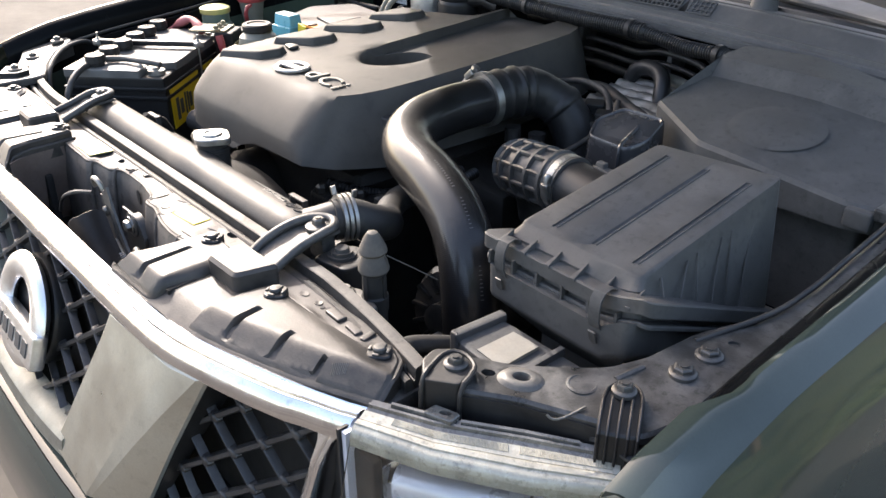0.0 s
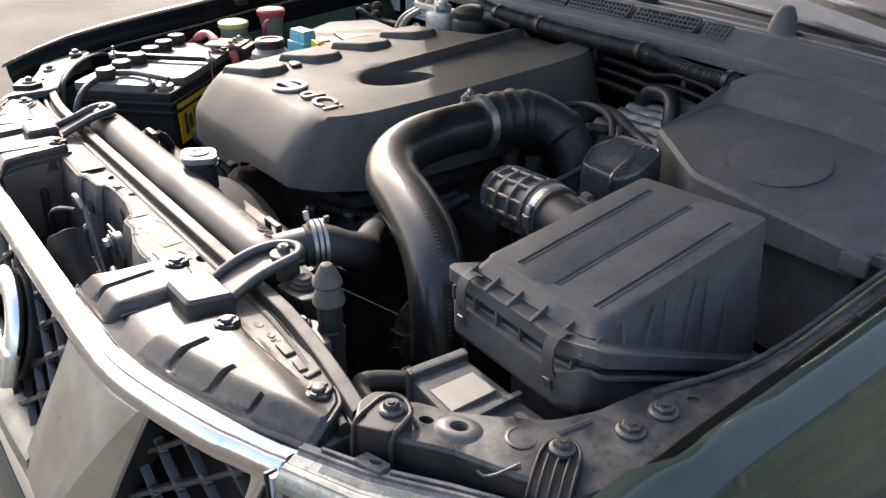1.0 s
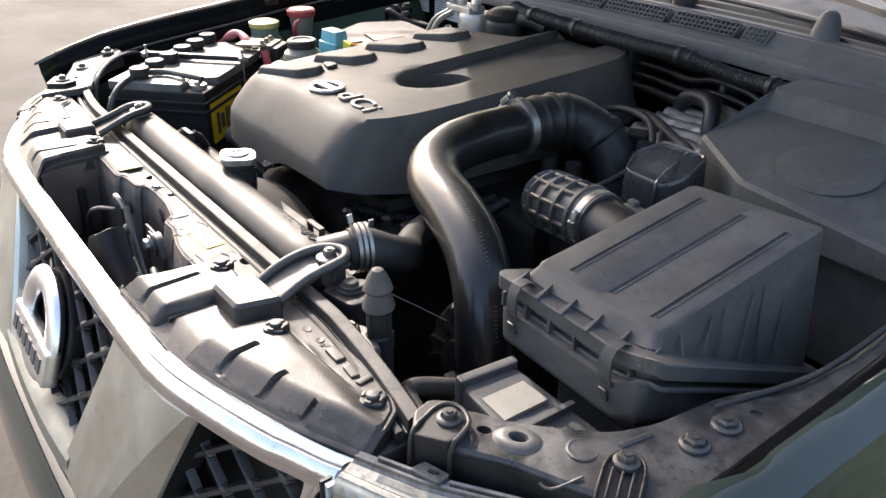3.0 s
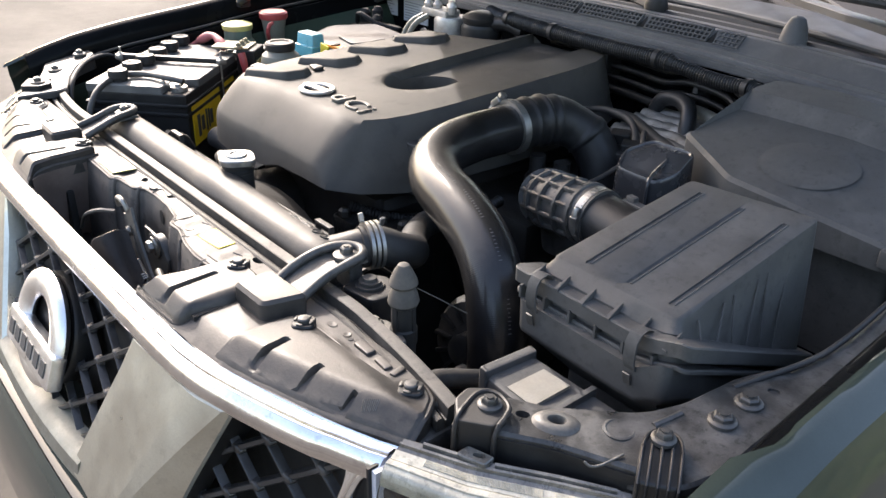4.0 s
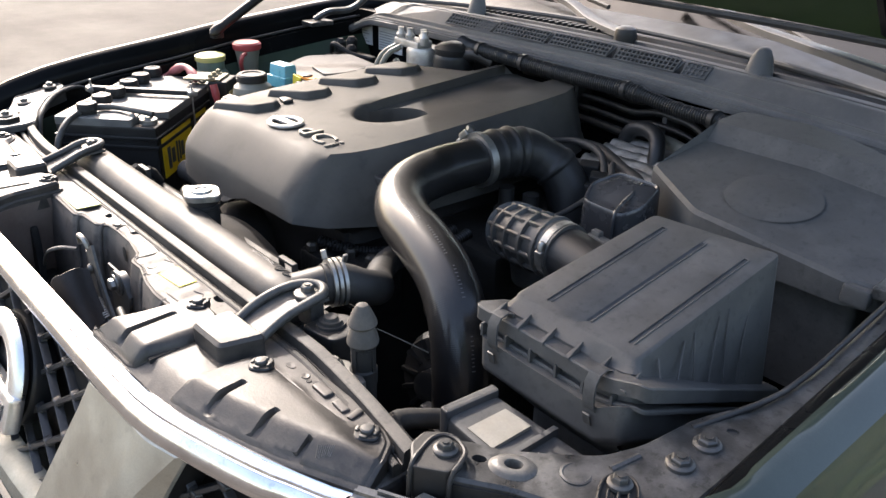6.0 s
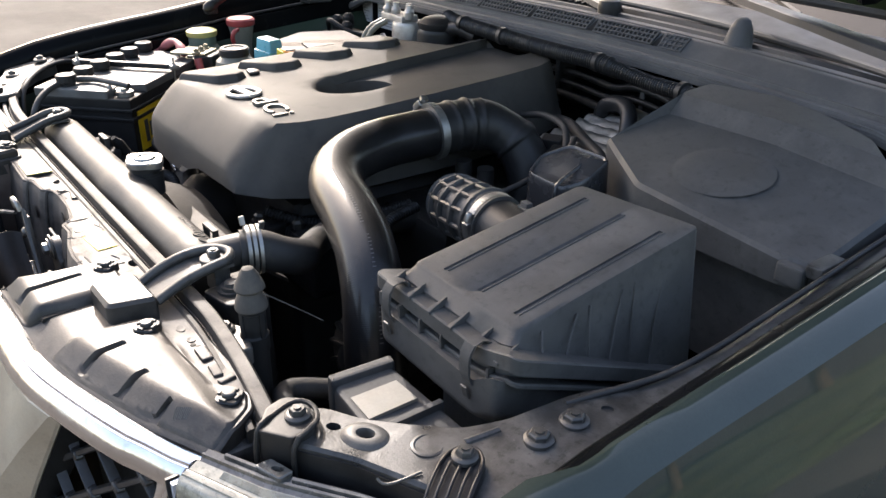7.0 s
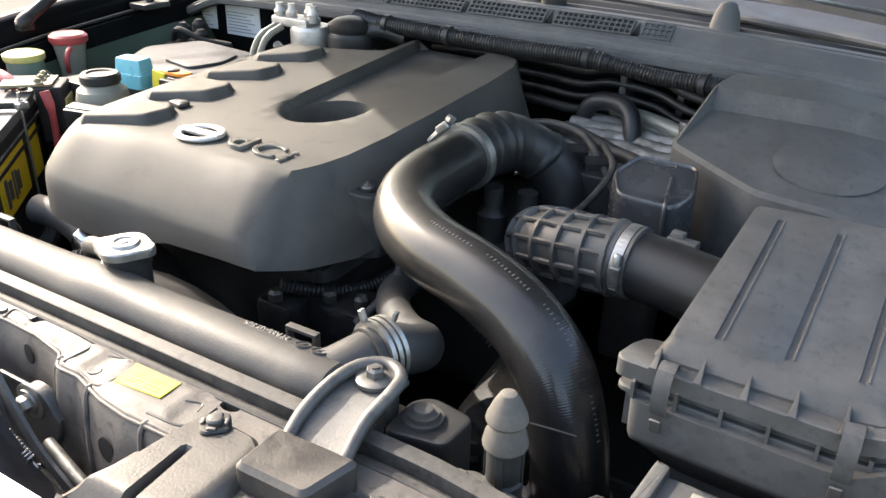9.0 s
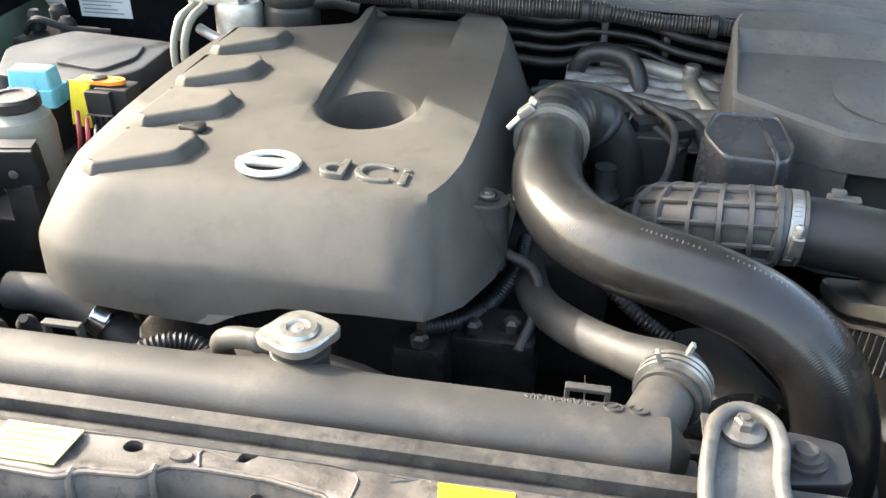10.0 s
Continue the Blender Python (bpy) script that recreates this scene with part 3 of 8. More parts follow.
for x0, x1, n in ((-0.40, -0.25, 15), (-0.235, -0.085, 15), (-0.07, 0.08, 15), (0.10, 0.238, 14), (0.256, 0.304, 5)):
    bm = bmesh.new()
    w = x1 - x0
    f = 0.03 * max(0, -(x0 + x1) / 2 - 0.3) / 0.56 * 1.8
    mid = Vector(((x0 + x1) / 2, 0.795 + 0.0865 + f, 1.2160 - 0.028 * ((x0 + x1) / 1.72) ** 2))
    tilt = Matrix.Rotation(radians(38.7), 4, "X")
    g = Matrix.Translation(mid) @ tilt
    # black slab puts the openings' darkness below the lattice
    box(bm, g @ Vector((0, 0, 0.0008)), (w, 0.030, 0.002), 0, tilt)
    part("recess_dark_slab", bm, BLACKHOLE, cowl, "black slab for the dark behind the lattice")
    bm = bmesh.new()
    for k in range(n + 1):
        box(bm, g @ Vector((-w / 2 + w * k / n, 0, 0.0028)), (0.0024, 0.031, 0.003), 0, tilt)
    for k in range(4):
        box(bm, g @ Vector((0, -0.0150 + 0.010 * k, 0.0029)), (w + 0.003, 0.0026, 0.003), 0, tilt)
    part("grille_lattice", bm, COWL, cowl)


for x in (-0.2425, -0.0775, 0.09, 0.247):
    bm = bmesh.new()
    f = 0.03 * max(0, -x - 0.3) / 0.56 * 1.8
    rings(bm, [[Vector((x + sx, 0.795 + f + dy, dz - 0.028 * (x / 0.86) ** 2)) for sx, dy, dz in ((-w, 0.074, 1.208), (w, 0.074, 1.208), (0, 0.098, 1.2275 + 0.001 * w))] for w in (0.008, 0.0075)])
    part("gap_wedge", bm, BLACKHOLE, cowl, "small black wedge between the grilles")


def nozzle(x, y, z):
    bm = bmesh.new()
    prof = [(0.026, 0.0, 0.024), (0.024, 0.018, 0.02), (0.02, 0.036, 0.016), (0.013, 0.05, 0.011), (0.005, 0.055, 0.005)]
    rings(bm, [[(x + rx * math.cos(a), y + ry * math.sin(a) + h * 0.15, z + h) for a in (2 * math.pi * i / 16 for i in range(16))] for rx, h, ry in prof])
    return solo("washer_nozzle", bm, COWL, "grey plastic bonnet stop cone on the cowl", "rubber stop", "cowl cones")


nozzle(0.375, 0.925, 1.213)
nozzle(-0.375, 0.945, 1.213)

# windscreen and wipers
bm = bmesh.new()
rows = []
for i in range(9):
    s = i / 8
    rows.append([(u * (0.80 - 0.1 * s), 1.09 + 0.75 * s - 0.10 * u * u + 0.06, 1.225 + 0.50 * s - 0.015 * u * u) for u in [k / 8 - 1 for k in range(17)]])
sheet(bm, rows, (0, 0.004, -0.005))
ws = thing("windscreen", (0, 1.15, 1.22), "raked laminated glass windscreen with a black lower band", "windscreen")
part("pane", bm, GLASS, ws)
bm = bmesh.new()
rows = []
for i in range(5):
    s = 0.16 * i / 4
    rows.append([(u * (0.80 - 0.1 * s), 1.09 + 0.75 * s - 0.10 * u * u + 0.0585, 1.2285 + 0.50 * s - 0.015 * u * u) for u in [k / 8 - 1 for k in range(17)]])
sheet(bm, rows, (0, 0.001, -0.001))
part("black_band", bm, M("black_glass_print", (0.008, 0.008, 0.008), 0.12, spec=0.4, var=0.2), ws, "black printed band")
bm = bmesh.new()
box(bm, (0, 1.75, 0.95), (1.6, 1.2, 0.5), 0.05)
solo("dashboard", bm, BLACK, "dark dashboard behind the windscreen", "dashboard")


def wiper(pts, blade):
    th = thing("wiper", pts[0], "grey wiper arm with blade resting by the windscreen", "wiper", "wipers")
    bm = bmesh.new()
    line = spline(pts, 0.02)
    fr = frames(line)
    rs = []
    for k, (p, t, a, b) in enumerate(fr):
        w = 0.019 - 0.009 * k / len(fr)
        h = 0.007
        rs.append([p + b * w * sx + a * h * sz for sx, sz in ((-1, -1), (1, -1), (1, 0.6), (0.7, 1), (-0.7, 1), (-1, 0.6))])
    rings(bm, rs)
    part("arm", bm, WIPER, th, "pale grey arm")
    bm = bmesh.new()
    lathe(bm, [(0.022, -0.02), (0.024, 0.0), (0.02, 0.012), (0.012, 0.017)], Matrix.Translation(Vector(pts[0])), 18)
    part("pivot_cap", bm, BLACK, th, "black pivot cap")
    bm = bmesh.new()
    tube(bm, blade, 0.006, 6, 0.03)
    part("blade", bm, RUBBER_DULL, th)


wiper([(0.74, 0.80, 1.272), (0.604, 0.862, 1.277), (0.50, 0.925, 1.277), (0.418, 0.972, 1.277), (0.25, 1.05, 1.287), (0.0, 1.20, 1.325)], [(0.40, 1.06, 1.262), (0.2, 1.16, 1.30), (-0.12, 1.27, 1.35)])
wiper([(0.065, 0.948, 1.240), (-0.08, 1.02, 1.243), (-0.22, 1.09, 1.262), (-0.5, 1.17, 1.29)], [(-0.1, 1.10, 1.26), (-0.35, 1.16, 1.285), (-0.62, 1.2, 1.30)])


chassis = thing("chassis", (0, 0.42, 0.0), "black steel chassis frame on two front wheels", "chassis")
bm = bmesh.new()
box(bm, (0, 0.42, 0.47), (1.40, 0.12, 0.17), 0.02)
part("crossbeam", bm, DARK, chassis)
bm = bmesh.new()
box(bm, (0, 0.42, 0.37), (1.36, 0.06, 0.06), 0.01)
part("axle", bm, DARK, chassis)
for s in (-1, 1):
    bm = bmesh.new()
    box(bm, (s * 0.45, 0.5, 0.5), (0.09, 1.3, 0.10), 0.01)
    part("frame_rail", bm, DARK, chassis)
for x in (-0.78, 0.78):
    m = Matrix.Translation((x, 0.42, 0.37)) @ pose(0, 0, 0, 0, 90, 0)
    bm = bmesh.new()
    lathe(bm, [(0.24, -0.11), (0.34, -0.12), (0.366, -0.09), (0.37, 0), (0.366, 0.09), (0.34, 0.12), (0.24, 0.11)], m, 40)
    tyre = part("tyre", bm, RUBBER_DULL, chassis)
    bm = bmesh.new()
    lathe(bm, [(0.02, -0.06), (0.23, -0.08), (0.245, -0.105), (0.245, 0.105), (0.23, 0.08), (0.02, 0.06)], m, 32)
    part("rim", bm, ALLOY, tyre)


def tree(x, y, h, seed):
    """A tapered trunk with limbs and a ragged crown of small leaves."""
    rnd = random.Random(seed)
    th = thing("tree", (x, y, 0), "leafy green tree at the edge of the yard", "tree", "yard trees")
    bm = bmesh.new()
    tube(bm, [(x, y, -0.1), (x + 0.1, y, h * 0.25), (x + 0.05, y + 0.1, h * 0.5), (x, y, h * 0.8)], lambda s, L: 0.16 * (1 - 0.8 * s / L), 10, 0.3)
    tips = []
    for q in range(7):
        a = 2.4 * q
        z = h * (0.3 + 0.07 * q)
        tip = Vector((x + math.cos(a) * h * 0.28, y + math.sin(a) * h * 0.28, z + h * 0.16))
        tube(bm, [(x + 0.03, y + 0.05, z), Vector((x, y, z)).lerp(tip, 0.5) + Vector((0, 0, 0.1)), tip], lambda s, L: 0.05 * (1 - 0.8 * s / L), 6, 0.3)
        tips.append(tip)
    tips.append(Vector((x, y, h * 0.85)))
    part("trunk", bm, BARK, th)
    bm = bmesh.new()
    for tip in tips:
        for c in range(9):
            o = tip + Vector((rnd.gauss(0, 1), rnd.gauss(0, 1), rnd.gauss(0, 0.7))) * h * 0.09
            for lf in range(40):
                p = o + Vector((rnd.gauss(0, 1), rnd.gauss(0, 1), rnd.gauss(0, 0.8))) * h * 0.045
                u = Vector((rnd.gauss(0, 1), rnd.gauss(0, 1), rnd.gauss(0, 1))).normalized()
                v = u.orthogonal().normalized()
                s = 0.10 + 0.09 * rnd.random()
                bm.faces.new([bm.verts.new(p + d) for d in (u * s, v * s * 0.5, -u * s, -v * s * 0.5)])
    part("crown", bm, LEAF, th)


for q, (x, y, h) in enumerate(((5.6, -2.9, 3.9), (7.4, 4.4, 3.4), (9.0, 8.6, 3.6), (6.8, -3.6, 4.6))):
    tree(x, y, h, q)

# ---- engine cover ----
def cover_top(x, y):
    return 1.139 + 0.045 * max(0, y - 0.25) - 0.10 * max(0, -x - 0.2) ** 1.5 - 0.06 * max(0, x - 0.03)


cover = thing("engine_cover", (-0.1, 0.45, 1.02), "dusty grey-brown plastic engine cover with round hole", "engine cover")
#      plan point at the foot, plan point at the shoulder, foot height
EDGE = [((-0.285, 0.135), (-0.262, 0.195), 1.022), ((-0.2, 0.128), (-0.2, 0.205), 1.018), ((-0.135, 0.130), (-0.135, 0.207), 1.013), ((-0.105, 0.131), (-0.107, 0.207), 1.028), ((-0.06, 0.132), (-0.06, 0.207), 1.042),
        ((0.02, 0.132), (0.015, 0.208), 1.045), ((0.082, 0.133), (0.070, 0.216), 1.045), ((0.113, 0.177), (0.083, 0.252), 1.036), ((0.138, 0.25), (0.092, 0.295), 1.028), ((0.144, 0.36), (0.097, 0.37), 1.03),
        ((0.148, 0.5), (0.098, 0.5), 1.03), ((0.15, 0.66), (0.097, 0.655), 1.04), ((0.135, 0.755), (0.092, 0.74), 1.05), ((0.10, 0.80), (0.075, 0.785), 1.06), ((-0.02, 0.81), (-0.02, 0.797), 1.06),
        ((-0.14, 0.81), (-0.13, 0.797), 1.06), ((-0.155, 0.72), (-0.14, 0.705), 1.06), ((-0.26, 0.68), (-0.255, 0.66), 1.05), ((-0.335, 0.655), (-0.312, 0.635), 1.04), ((-0.35, 0.5), (-0.326, 0.5), 1.03),
        ((-0.352, 0.36), (-0.326, 0.36), 1.03), ((-0.35, 0.24), (-0.318, 0.255), 1.03), ((-0.335, 0.17), (-0.298, 0.215), 1.026)]
HX, HY = -0.043, 0.428  # middle of the round hole


def groove_l(y):
    return -0.106 - 0.05 * (y - 0.41)


def sink(x, y):
    """Depth of the round well and of the channel that runs back from it."""
    d = 0.0
    if y > 0.38:
        side = min(x - groove_l(y), 0.022 - x, (y - HY) * 2 + 0.02)
        d = 0.017 * max(0.0, min(1.0, side / 0.004))
    r = math.hypot(x - HX, (y - HY) / 1.22)
    return max(d, lerp([(0.0, 0.125), (0.0535, 0.125), (0.0565, 0.014), (0.0625, 0.0035), (0.068, 0.0)], r))


k = len(EDGE)
foot_pts, top_pts, feet = [], [], []
for i in range(k):
    for j in range(4):
        t = j / 4
        for which, store in ((0, foot_pts), (1, top_pts)):
            a, b, c, d = (Vector(EDGE[q % k][which]) for q in (i - 1, i, i + 1, i + 2))
            q = 0.5 * (2 * b + (c - a) * t + (2 * a - 5 * b + 4 * c - d) * t * t + (3 * b - a - 3 * c + d) * t ** 3)
            w = 0.15 if 5 <= i <= 13 else 0.6
            store.append(q * w + (b * (1 - t) + c * t) * (1 - w))
        feet.append(EDGE[i][2] * (1 - t) + EDGE[(i + 1) % k][2] * t)
rs = []
SHAPE = [(0.0, 0.0), (0.025, 0.30), (0.055, 0.385), (0.11, 0.455), (0.28, 0.60), (0.48, 0.75), (0.67, 0.872), (0.85, 0.962), (1.0, 1.0)]
for lev in range(9):
    across, up = SHAPE[lev]
    ring = []
    for n, (q, inn, foot) in enumerate(zip(foot_pts, top_pts, feet)):
        flat = 0.8 * max(0.0, min(1.0, (n - 22) / 3, (57 - n) / 6))  # the flank beside the hose is nearly plane with a crisp shoulder
        p = q.lerp(inn, across * (1 - flat) + lev / 8 * flat)
        top = cover_top(inn.x, inn.y) - sink(inn.x, inn.y)
        foot += (1.034 - foot) * min(1.0, lev / 2)
        ring.append(Vector((p.x, p.y, foot + (top - foot) * (up * (1 - flat) + lev / 8 * flat))))
    rs.append(ring)
bm = bmesh.new()
rings(bm, rs, True, False)
vs, es = [Vector((p.x, p.y)) for p in rs[8]], []
n0 = len(vs)
face = list(range(n0))
es += [(i, (i + 1) % n0) for i in range(n0)]
for r in (0.0685, 0.0625, 0.0565, 0.0535):
    a0 = len(vs)
    vs += [Vector((HX + r * math.cos(2 * math.pi * i / 56), HY + 1.22 * r * math.sin(2 * math.pi * i / 56))) for i in range(56)]
    es += [(a0 + i, a0 + (i + 1) % 56) for i in range(56)]
for off in (0.0, 0.004):
    for side in (0, 1):
        a0 = len(vs)
        for i in range(17):
            y = 0.400 + 0.394 * i / 16
            vs.append(Vector((groove_l(y) + off if side == 0 else 0.022 - off, y)))
        es += [(a0 + i, a0 + i + 1) for i in range(16)]
for i in range(18):
    for j in range(26):
        x, y = -0.31 + 0.025 * i, 0.215 + 0.0225 * j
        e = min((Vector((x, y)) - v).length for v in vs[:n0])
        if e > 0.012 and -0.30 < x < 0.09 and (y < 0.63 or x > -0.125) and 0.22 < y < 0.77:
            vs.append(Vector((x, y)))
cv, _, cf, *_ = delaunay_2d_cdt(vs, es, [face], 1, 1e-6)
tv = [bm.verts.new((v.x, v.y, cover_top(v.x, v.y) - sink(v.x, v.y))) for v in cv]
for f in cf:
    bm.faces.new([tv[i] for i in f])
bmesh.ops.remove_doubles(bm, verts=bm.verts, dist=2e-5)
shell = part("shell", bm, COVER, cover, "", 42, False)

for kk in range(4):
    y = 0.253 + 0.1165 * kk
    bm = bmesh.new()
    x0, x1 = -0.290 - 0.004 * kk, -0.190 - 0.006 * kk
    z = cover_top(-0.22, y)
    prof = [(x0 - 0.004, y - 0.050), (x0 + 0.018, y - 0.064), (x1 - 0.008, y - 0.028), (x1, y - 0.020), (x1 + 0.006, y + 0.020), (x1 - 0.008, y + 0.042), (x0, y + 0.046)]
    o = outline(prof, 0.006, 3)
    rr = []
    for d, h in ((-0.004, -0.04), (0.0, -0.002), (0.0065, 0.0105), (0.0085, 0.0128), (0.012, 0.0138)):
        rr.append([Vector((p.x, p.y, z + h - 0.13 * max(0, -0.245 - p.x) - 0.04 * max(0, 0.245 + 0.1165 * kk - p.y))) for p in inset_ring(o, d)])
    rings(bm, rr)
    part("raised_pad", bm, COVER, cover)

bm = bmesh.new()
box(bm, (-0.216, 0.311, cover_top(-0.216, 0.311) + 0.003), (0.030, 0.016, 0.008), 0.003, pose(0, 0, 0, 0, 0, -14))
lathe(bm, [(0.010, 0), (0.010, 0.006), (0.006, 0.008)], Matrix.Translation((-0.211, 0.313, cover_top(-0.211, 0.313))), 14)
part("retaining_clip", bm, BLACK, cover, "small black clip between two pads")

# ring emblem and raised letters
EM = Matrix.Translation((-0.101, 0.241, cover_top(-0.101, 0.241) + 0.002))
bm = bmesh.new()
rr = []
for i in range(40):
    a = 2 * math.pi * i / 40
    rr.append([EM @ Vector(((0.030 + 0.0055 * math.cos(b)) * math.cos(a) * 0.95, (0.026 + 0.005 * math.cos(b)) * math.sin(a), 0.0035 * math.sin(b) + 0.002)) for b in (2 * math.pi * j / 8 for j in range(8))])
rings(bm, rr + [rr[0]], False, False)
box(bm, EM @ Vector((0, 0, 0.003)), (0.068, 0.014, 0.006), 0.002, Matrix.Rotation(radians(3), 4, "Z"))
part("ring_emblem", bm, ALLOY, cover, "chrome ring emblem with a crossbar")
LM = Matrix.Translation((0.000, 0.243, cover_top(0.0, 0.246) + 0.0005)) @ Matrix.Rotation(radians(-1), 4, "Z") @ Matrix.Rotation(radians(3), 4, "Y")
words("dCi", 0.050, 0.0035, LM @ Matrix.Diagonal((1.2, 1.08, 1, 1)), LETTER, cover)
bm = bmesh.new()
lathe(bm, [(0.052, -0.05), (0.052, 0.008), (0.047, 0.012)], Matrix.Translation((0.094, 0.335, 1.075)) @ pose(0, 0, 0, 0, 65, 0), 28)
part("side_boss", bm, COVER, cover)
bm = bmesh.new()
slab(bm, [(0.085, 0.268), (0.122, 0.270), (0.142, 0.282), (0.146, 0.298), (0.138, 0.314), (0.118, 0.322), (0.085, 0.322)], 1.015, lambda x, y: 1.1025 - 0.12 * (x - 0.10), 0.004, 0.008)
lug = part("fixing_lug", bm, COVER_DARK, cover, "dark lug on the cover's flank")
bm = bmesh.new()
lathe(bm, [(0.0145, -0.003), (0.0145, 0.0006), (0.0115, 0.0012), (0.0105, -0.001)], Matrix.Translation((0.120, 0.296, 1.1005)), 24)
part("grommet", bm, BLACK, lug, "black rubber grommet")
bm = bmesh.new()
hexbolt(bm, (0.120, 0.296, 1.1005), 0.0055, 0.0088, 0.006)
part("bolt", bm, BOLT, lug, "small dull steel bolt")
bm = bmesh.new()
hexbolt(bm, (0.146, 0.322, 1.082), 0.006, 0.010, 0.006, pose(0, 0, 0, 0, 50, 0))
part("cover_bolt", bm, ZINC, cover, "bright fixing bolt")

engine = thing("engine_block", (-0.1, 0.46, 0.60), "grimy dark diesel engine block under the cover", "engine")
for nm, c, s in (("block", (-0.1, 0.50, 0.80), (0.38, 0.56, 0.42)), ("cylinder_head", (-0.08, 0.50, 0.985), (0.36, 0.54, 0.05)), ("manifold", (0.17, 0.56, 0.88), (0.20, 0.34, 0.20))):
    bm = bmesh.new()
    box(bm, c, s, 0.025)
    part(nm, bm, DARK, engine)
bm = bmesh.new()
lathe(bm, [(0.07, -0.06), (0.075, 0.02), (0.05, 0.06), (0.075, 0.07), (0.06, 0.075)], Matrix.Translation((-0.2, 0.20, 0.90)) @ pose(0, 0, 0, 90, 0, 0), 24)
part("pulley", bm, DARK, engine)
for x in (0.2, 0.25):
    bm = bmesh.new()
    lathe(bm, [(0.02, 0), (0.022, 0.05), (0.014, 0.06), (0.014, 0.09)], Matrix.Translation((x, 0.48 + 0.1 * (x - 0.2), 0.97)), 12)
    part("union", bm, DARK, engine)

# ---- radiator ----
rad = thing("radiator", (0, 0.0, 0.58), "dusty black plastic radiator tank over a dark core", "radiator")
bm = bmesh.new()
rr = []
for i in range(40):
    x = -0.385 + 0.70 * i / 39
    e = min(1, (0.315 - x) / 0.035, (x + 0.385) / 0.03)
    f = math.sqrt(max(0.0, 1 - (1 - max(0, min(1, e))) ** 2)) * 0.9 + 0.1
    bump = 0.004 * math.exp(-((x + 0.003) / 0.045) ** 2)
    rr.append([(x, 0.0 + (0.033 + bump) * f * math.copysign(abs(math.cos(a)) ** 0.85, math.cos(a)), 1.042 + (0.035 + bump) * (0.3 + 0.7 * f) * math.copysign(abs(math.sin(a)) ** 0.9, math.sin(a))) for a in (2 * math.pi * j / 24 for j in range(24))])
rings(bm, rr)
box(bm, (-0.03, 0.0, 1.005), (0.72, 0.062, 0.02), 0.004)
tube(bm, [(0.272, 0.005, 1.05), (0.285, 0.02, 1.054), (0.297, 0.045, 1.059), (0.304, 0.065, 1.060)], 0.024, 16)
part("upper_tank", bm, TANK, rad)
bm = bmesh.new()
box(bm, (-0.03, 0.0, 0.80), (0.70, 0.05, 0.42), 0.003)
part("core", bm, DARK, rad, "dark finned core")
for x in (0.235, -0.221):
    bm = bmesh.new()
    for dx in (-0.016, 0.016):
        box(bm, (x + dx, 0.034, 1.062), (0.004, 0.008, 0.022), 0.001)
    box(bm, (x, 0.034, 1.072), (0.036, 0.008, 0.004), 0.001)
    part("tank_clip", bm, TANK, rad)
bm = bmesh.new()
for x in (0.2545, 0.2735):
    lathe(bm, [(0.0078, -0.002), (0.0078, 0.0008), (0.0066, 0.0008), (0.0064, 0.0), (0.0020, 0.0), (0.0018, 0.0006)], Matrix.Translation((x, 0.0115, 1.0755)) @ pose(0, 0, 0, -18, 0, 0), 20)
    box(bm, (x, 0.0115, 1.0760), (0.011, 0.0014, 0.0008), 0, pose(0, 0, 0, -18, 0, 35))
part("mould_mark", bm, TANK, rad)
words(">PA66-GF30<", 0.0088, 0.0004, Matrix.Translation((0.2125, 0.0110, 1.0758)) @ pose(0, 0, 0, -16, 0, 180) @ Matrix.Diagonal((0.92, 1, 1, 1)), TANK, rad, "moulded_lettering")

CAPC = Vector((-0.003, 0.033, 1.083))
bm = bmesh.new()
rr = []
for r, z in ((0.024, 0.005), (0.0262, 0.005), (0.0267, 0.0125), (0.0252, 0.0145), (0.017, 0.015), (0.0155, 0.018), (0.010, 0.018), (0.009, 0.016), (0.005, 0.016), (0.004, 0.0175)):
    ring = []
    for i in range(48):
        a = 2 * math.pi * i / 48
        ear = (0.0078 * max(0, math.cos(2 * (a - 0.35))) ** 3 + 0.002 * max(0, math.cos(2 * (a - 1.92))) ** 2) * (r > 0.02)
        ring.append(CAPC + Vector(((r + ear) * math.cos(a), (r + ear) * math.sin(a), z)))
    rr.append(ring)
rings(bm, rr)
part("cap", bm, ZINC, rad, "silver pressed metal radiator cap with two ears")
bm = bmesh.new()
lathe(bm, [(0.024, -0.04), (0.024, -0.010), (0.0255, -0.009), (0.0255, -0.004), (0.0235, -0.003), (0.0235, 0.004), (0.02, 0.006)], Matrix.Translation(CAPC), 28)
part("filler_neck", bm, BLACK, rad, "black ribbed filler neck")
bm = bmesh.new()
tube(bm, [CAPC + Vector((-0.022, 0.0, -0.004)), CAPC + Vector((-0.045, 0.002, -0.003)), CAPC + Vector((-0.066, 0.006, -0.008)), CAPC + Vector((-0.078, 0.014, -0.022)), CAPC + Vector((-0.080, 0.022, -0.045))], lambda s, L: 0.0098 + (0.0016 if 0.010 < s < 0.016 else 0), 14, 0.004)
part("overflow_pipe", bm, TANK, rad)

